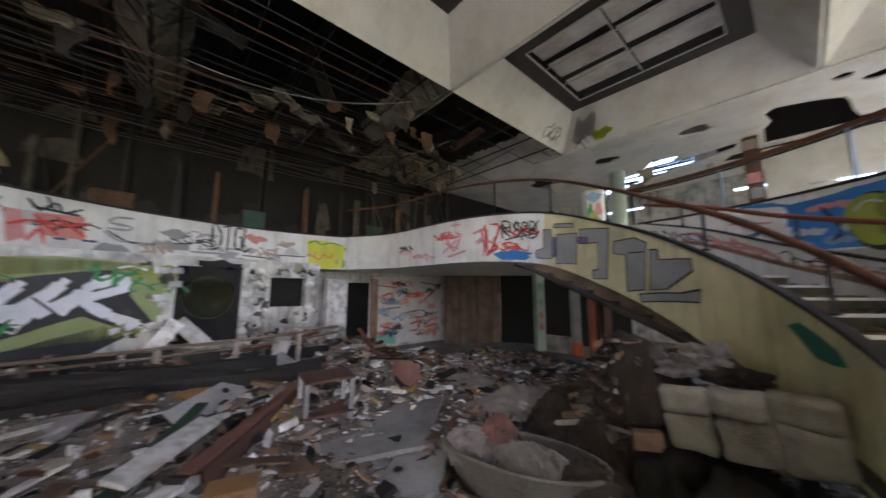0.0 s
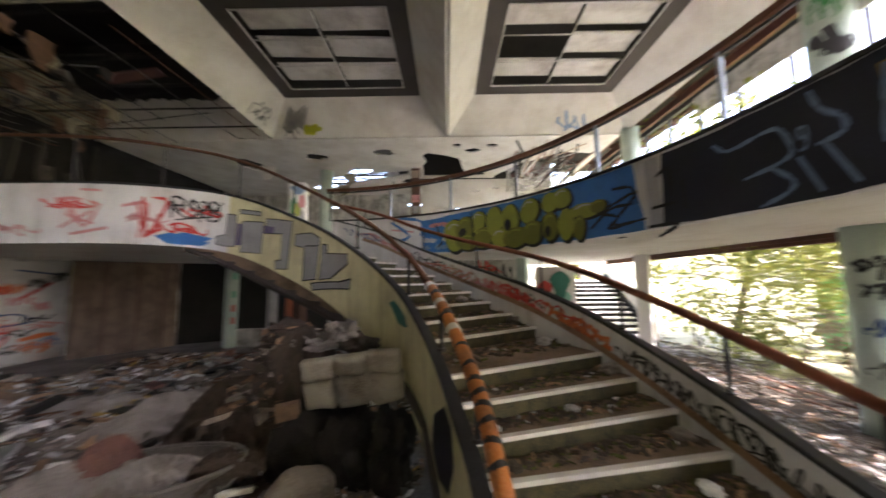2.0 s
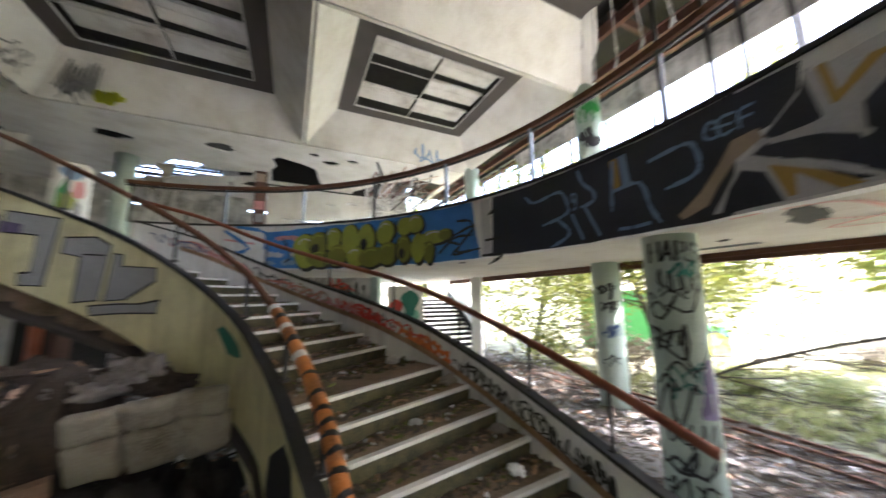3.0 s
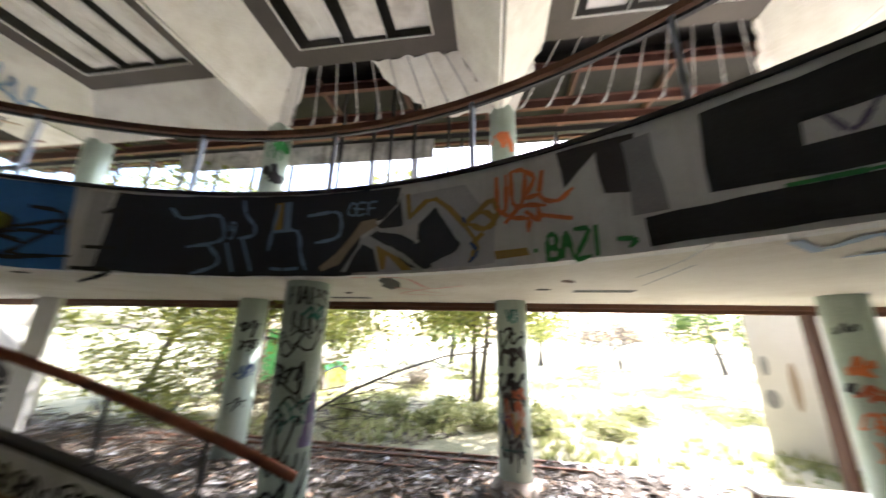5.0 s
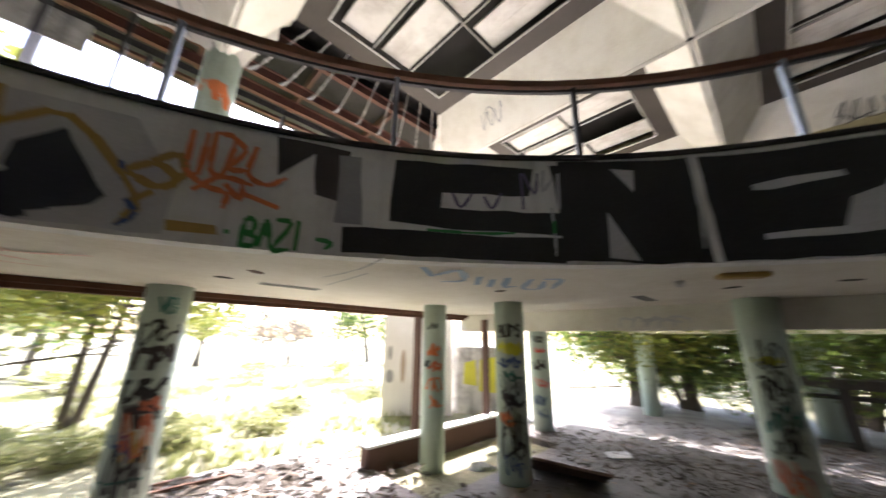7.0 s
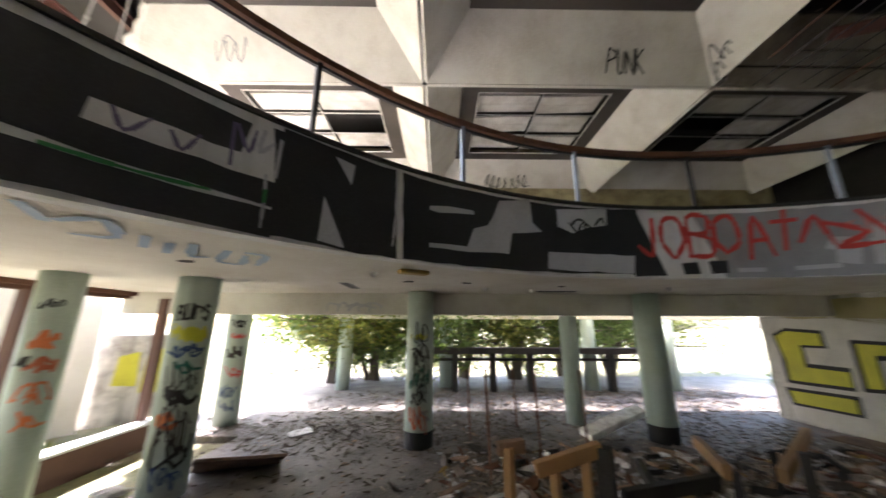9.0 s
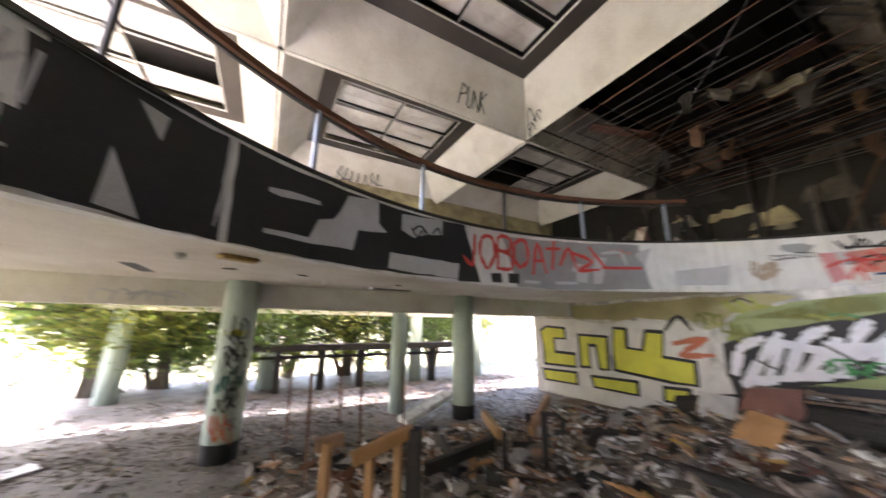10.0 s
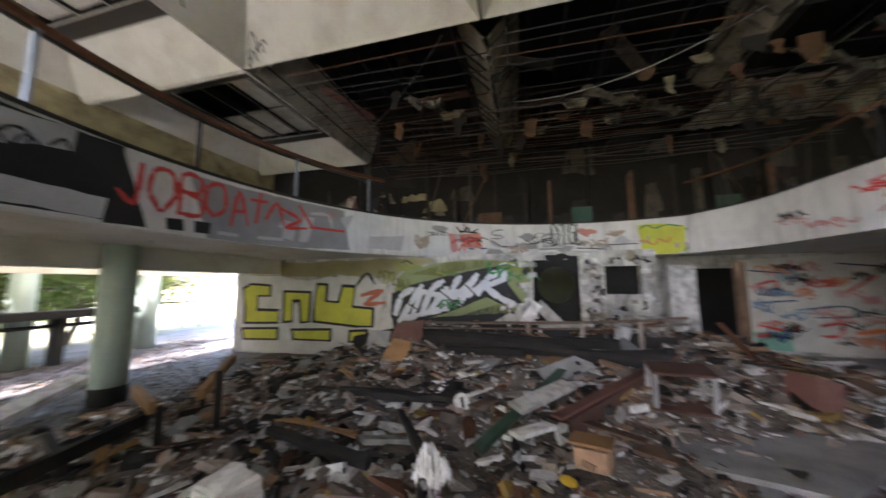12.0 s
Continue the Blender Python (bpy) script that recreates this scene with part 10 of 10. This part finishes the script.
for k, (a, b, L, w, tilt, mt) in enumerate(((9.6, 1.0, 1.3, 0.6, 70, WALLMAT), (10.2, 3.2, 1.1, 0.7, 65, GREYSHEET), (9.2, 6.8, 1.0, 0.4, 60, BROWNBIT), (10.4, 5.6, 1.4, 0.5, 75, WHITEBIT), (8.9, -0.6, 1.2, 0.5, 68, REDPANEL))):
    bm = bmesh.new()
    box(bm, (-L / 2, -w / 2, -0.015), (L / 2, w / 2, 0.015), None, 0.005)
    m = Matrix.Translation(W(a, b, ZF + 0.5 * L * math.sin(radians(tilt)))) @ Matrix.Rotation(radians(41 + 25 * k), 4, "Z") @ Matrix.Rotation(radians(-tilt), 4, "Y")
    thing("leaning_board", bm, mt, m, "dirty broken board leaning on the gallery floor", "board", "leaning boards")
for k, (a, b, L) in enumerate(((8.4, 1.2, 0.5), (9.1, 3.2, 0.6), (9.9, 0.4, 0.6), (7.4, -1.8, 0.6))):
    ragged("ceiling_scrap", [W(a, b, ZR + 0.02), W(a + 0.1, b + L, ZR + 0.02), W(a + 0.2, b + L * 0.8, ZR - 0.35), W(a + 0.15, b + 0.2, ZR - 0.5)], 0.02, CREAM if k % 2 else SCORCHED, "torn flap of plasterboard hanging from the ceiling", 140 + k)

# close the gap over the eave
bm = bmesh.new()
box(bm, (-15.5, -11.42, ZC + 0.3), (12.0, -11.36, ZC + 0.8), FRAME_UV)
setting(part("roof_fascia", bm, BURNTSHADE), "dark sooty fascia board under the roof edge", "roof")
# added board behind the round hole; its olive holds the room's dim light
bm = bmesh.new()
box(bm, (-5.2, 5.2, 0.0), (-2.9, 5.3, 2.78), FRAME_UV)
setting(part("wall_inner", bm, paint("dim_olive_light", (0.07, 0.075, 0.028))), "added olive board coloured for the dim light behind the round hole", "wall")

# charred boards and posts left standing along the burnt gallery
rnd = random.Random(23)
for k in range(60):
    a, b = rnd.uniform(-10.5, 5.5), rnd.uniform(-5.7, -2.6)
    if (W(a, b).xy - RC).length < 7.75:
        continue
    L, w, h = rnd.uniform(0.5, 1.7), rnd.uniform(0.06, 0.4), rnd.uniform(0.02, 0.06)
    tilt = rnd.uniform(55, 88)
    bm = bmesh.new()
    box(bm, (-L / 2, -w / 2, -h / 2), (L / 2, w / 2, h / 2), None, 0.008)
    m = Matrix.Translation(W(a, b, ZF + 0.5 * L * math.sin(radians(tilt)) - 0.01)) @ Matrix.Rotation(rnd.uniform(0, 6.28), 4, "Z") @ Matrix.Rotation(radians(-tilt), 4, "Y")
    mt, word = rnd.choice(((BURNTSHADE, "charred black"), (BURNTSHADE, "charred black"), (REDPANEL, "scorched red-brown"), (CHARPLASTER, "sooty grey"), (DIRTBIT, "dirty brown")))
    thing("leaning_board", bm, mt, m, "%s board standing on the burnt gallery" % word, "board", "boards on the burnt gallery")

# near-black board added for the shade inside the second opening
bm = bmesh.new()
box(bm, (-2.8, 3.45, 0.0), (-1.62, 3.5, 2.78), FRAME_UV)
setting(part("wall_backing", bm, SOOTSHADE), "near-black board added for the shade behind the small wall opening", "wall")
# near-black low panel under the collapsed railing
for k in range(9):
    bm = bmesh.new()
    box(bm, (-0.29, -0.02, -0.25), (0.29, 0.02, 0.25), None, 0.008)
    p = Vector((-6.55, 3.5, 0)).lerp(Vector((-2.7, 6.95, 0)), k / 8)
    thing("charred_board", bm, BURNTSHADE, Matrix.Translation((p.x, p.y, heap_z(p.x, p.y) - 0.04)) @ Matrix.Rotation(radians(42 + 9 * math.sin(k * 2.3)), 4, "Z") @ Matrix.Rotation(radians(14 * math.sin(k * 1.7)), 4, "X"), "near-black board standing in the rubble bank", "board", "charred boards by the railing")

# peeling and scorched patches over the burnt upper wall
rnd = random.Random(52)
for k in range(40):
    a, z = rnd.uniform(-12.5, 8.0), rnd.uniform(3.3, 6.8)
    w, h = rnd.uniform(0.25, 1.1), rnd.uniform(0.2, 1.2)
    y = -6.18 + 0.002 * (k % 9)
    mt, word = ((CHARPLASTER, "sooty grey"), (BURNTSHADE, "charred black"), (CHARPLASTER, "sooty grey"), (BURNTSHADE, "charred black"), (BURNTSHADE, "charred black"))[k % 5]
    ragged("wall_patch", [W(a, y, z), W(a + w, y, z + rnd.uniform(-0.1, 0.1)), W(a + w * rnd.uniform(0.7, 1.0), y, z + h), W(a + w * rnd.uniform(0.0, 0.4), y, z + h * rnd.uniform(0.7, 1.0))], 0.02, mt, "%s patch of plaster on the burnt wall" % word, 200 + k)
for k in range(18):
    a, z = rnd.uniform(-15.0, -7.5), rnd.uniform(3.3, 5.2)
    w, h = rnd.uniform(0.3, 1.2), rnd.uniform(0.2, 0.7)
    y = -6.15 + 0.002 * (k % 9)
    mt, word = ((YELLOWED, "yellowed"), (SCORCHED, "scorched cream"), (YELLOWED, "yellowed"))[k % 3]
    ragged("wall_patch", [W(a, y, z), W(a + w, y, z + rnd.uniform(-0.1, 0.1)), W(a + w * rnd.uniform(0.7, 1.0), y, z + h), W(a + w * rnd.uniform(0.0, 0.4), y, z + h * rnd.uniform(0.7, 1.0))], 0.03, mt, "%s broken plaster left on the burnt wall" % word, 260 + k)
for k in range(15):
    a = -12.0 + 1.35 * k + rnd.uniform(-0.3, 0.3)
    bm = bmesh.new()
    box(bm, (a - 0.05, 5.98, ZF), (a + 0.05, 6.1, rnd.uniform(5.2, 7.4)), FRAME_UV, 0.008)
    tagged(part("wall_stud", bm, BURNTSHADE if k % 4 else CHARPLASTER), "charred upright stud on the burnt upper wall", "stud", "charred wall studs", "structure")

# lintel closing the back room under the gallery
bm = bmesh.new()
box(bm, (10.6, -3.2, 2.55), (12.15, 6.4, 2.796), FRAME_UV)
setting(part("beam_back", bm, SOOTSHADE), "near-black lintel beam in the back room", "beam")

# painted pillar at the head of the stair
pillar = setting(new("pillar"), "short painted pillar with green, white and pink graffiti at the stair head", "pillar")
pillar.matrix_world = Matrix.Translation((4.47, 9.14, ZF - 0.02)) @ Matrix.Rotation(radians(-25.5), 4, "Z")
bm = bmesh.new()
box(bm, (-0.29, -0.2, 0.0), (0.29, 0.2, 2.02), None, 0.09)
part("shaft", bm, WHITEWALL, pillar)
for k, (x0, x1, z0, z1, mt) in enumerate(((-0.2, 0.2, 1.62, 1.92, BLUEWASH), (-0.2, 0.0, 0.5, 1.58, GREEN), (-0.16, 0.1, 0.9, 1.35, LIME), (0.02, 0.2, 1.2, 1.62, PINK), (0.05, 0.19, 0.6, 1.15, LILAC))):
    bm = bmesh.new()
    bm.faces.new([bm.verts.new(((x0 + x1) / 2 + (x1 - x0) / 2 * math.cos(t) * (1 + 0.15 * math.sin(3 * t + k)), -0.203 - 0.002 * k, (z0 + z1) / 2 + (z1 - z0) / 2 * math.sin(t) * (1 + 0.15 * math.cos(4 * t + k)))) for t in np.linspace(0, 6.283, 19)[:-1]])
    part("graffiti", bm, mt, pillar, "sprayed patch")

# torn slats under the broken end of the gallery ceiling
rnd = random.Random(88)
for k in range(30):
    a, b = rnd.uniform(5.6, 8.8), rnd.uniform(7.9, 10.4)
    L, yaw, tilt = rnd.uniform(0.7, 1.9), rnd.uniform(-0.5, 0.9), rnd.uniform(-0.25, 0.55)
    c = W(a, b, ZR + 0.02 - 0.5 * L * abs(math.sin(tilt)) - rnd.uniform(0.0, 0.12))
    bm = bmesh.new()
    box(bm, (-L / 2, -0.035, -0.008), (L / 2, 0.035, 0.008))
    for v in bm.verts:
        v.co.z += 0.03 * math.sin(v.co.x * 3 + k)
    mt, word = ((BURNTSHADE, "charred"), (STRAPMETAL, "dull metal"), (REDPANEL, "rust-red"), (TRIMWHITE, "pale"), (BURNTSHADE, "charred"), (TAN, "tan"))[k % 6]
    ob = setting(part("ceiling_slat", bm, mt), "%s slat hanging loose from the torn ceiling" % word, "slat")
    ob.matrix_world = Matrix.Translation(c) @ Matrix.Rotation(radians(41.45) + yaw, 4, "Z") @ Matrix.Rotation(tilt, 4, "Y")
# near-black board added for the roof space's darkness behind the gallery wall
bm = bmesh.new()
box(bm, (9.2, -8.2, ZR - 0.14), (9.28, -3.4, ZC + 0.74), FRAME_UV)
setting(part("bulkhead", bm, BURNTSHADE), "near-black board added for the darkness of the roof space", "wall")
# charred boards left in the open gable over the gallery
for k in range(9):
    z = 6.92 + 0.135 * k + rnd.uniform(-0.02, 0.02)
    b0, b1 = rnd.choice(((-1.6, 2.4), (-1.6, 0.3), (0.6, 2.4), (-0.8, 2.4)))
    bm = bmesh.new()
    box(bm, (11.82, -b1, z), (11.85, -b0, z + rnd.uniform(0.08, 0.13)), FRAME_UV)
    setting(part("gable_board", bm, BURNTSHADE), "charred board across the open gable", "board")

# laths fallen against the burnt upper wall
for k in range(46):
    a, b = rnd.uniform(-9.5, 4.6), rnd.uniform(-5.6, -4.0)
    if (W(a, b).xy - RC).length < 7.8:
        continue
    top = W(a + rnd.uniform(-1.3, 1.3), rnd.uniform(-6.1, -5.4), rnd.uniform(4.2, 6.3))
    bm = bmesh.new()
    rod(bm, W(a, b, ZF - 0.005), top, rnd.uniform(0.012, 0.03), 5)
    mt, word = ((BURNTSHADE, "charred black"), (STAINSCRAP, "rust-brown"), (BURNTSHADE, "charred black"), (DULLROD, "sooty steel"), (CHARPLASTER, "sooty grey"))[k % 5]
    tagged(part("leaning_lath", bm, mt), "%s lath leaning on the burnt upper wall" % word, "lath", "fallen laths")

# soot and bare patches between the wall openings
for k in range(64):
    a, z = rnd.choice(((rnd.uniform(-5.2, -4.42), rnd.uniform(0.4, 2.6)), (rnd.uniform(-3.12, -2.85), rnd.uniform(0.4, 2.6)), (rnd.uniform(-4.3, -1.9), rnd.uniform(0.3, 0.95)), (rnd.uniform(-3.1, -1.9), rnd.uniform(0.9, 1.55)), (rnd.uniform(-2.7, -1.8), rnd.uniform(2.47, 2.6))))
    w, h = rnd.uniform(0.06, 0.2), rnd.uniform(0.05, 0.22)
    mt, word = ((CHARPLASTER, "sooty grey"), (DIRTBIT, "dirty brown"), (CHARPLASTER, "sooty grey"), (BURNTSHADE, "charred"), (SCORCHED, "scorched"))[k % 5]
    y = -3.098 + 0.0015 * (k % 5)
    ragged("wall_patch", [W(a, y, z), W(a + w, y, z + rnd.uniform(-0.04, 0.04)), W(a + w * rnd.uniform(0.6, 1.0), y, z + h), W(a + w * rnd.uniform(0, 0.4), y, z + h * 0.8)], 0.006, mt, "%s patch on the peeling wall between the openings" % word, 400 + k)

# slim mullions left in the upper window band
for a in (-1.55, -2.30, -2.71, -3.23, -3.98):
    bm = bmesh.new()
    box(bm, (a - 0.03, -11.33, ZF), (a + 0.03, -11.27, ZC + 0.3), FRAME_UV)
    tagged(part("window_post", bm, DARKSTEEL), "slim dark steel mullion of the broken upper windows", "post", "upper window mullions", "structure")
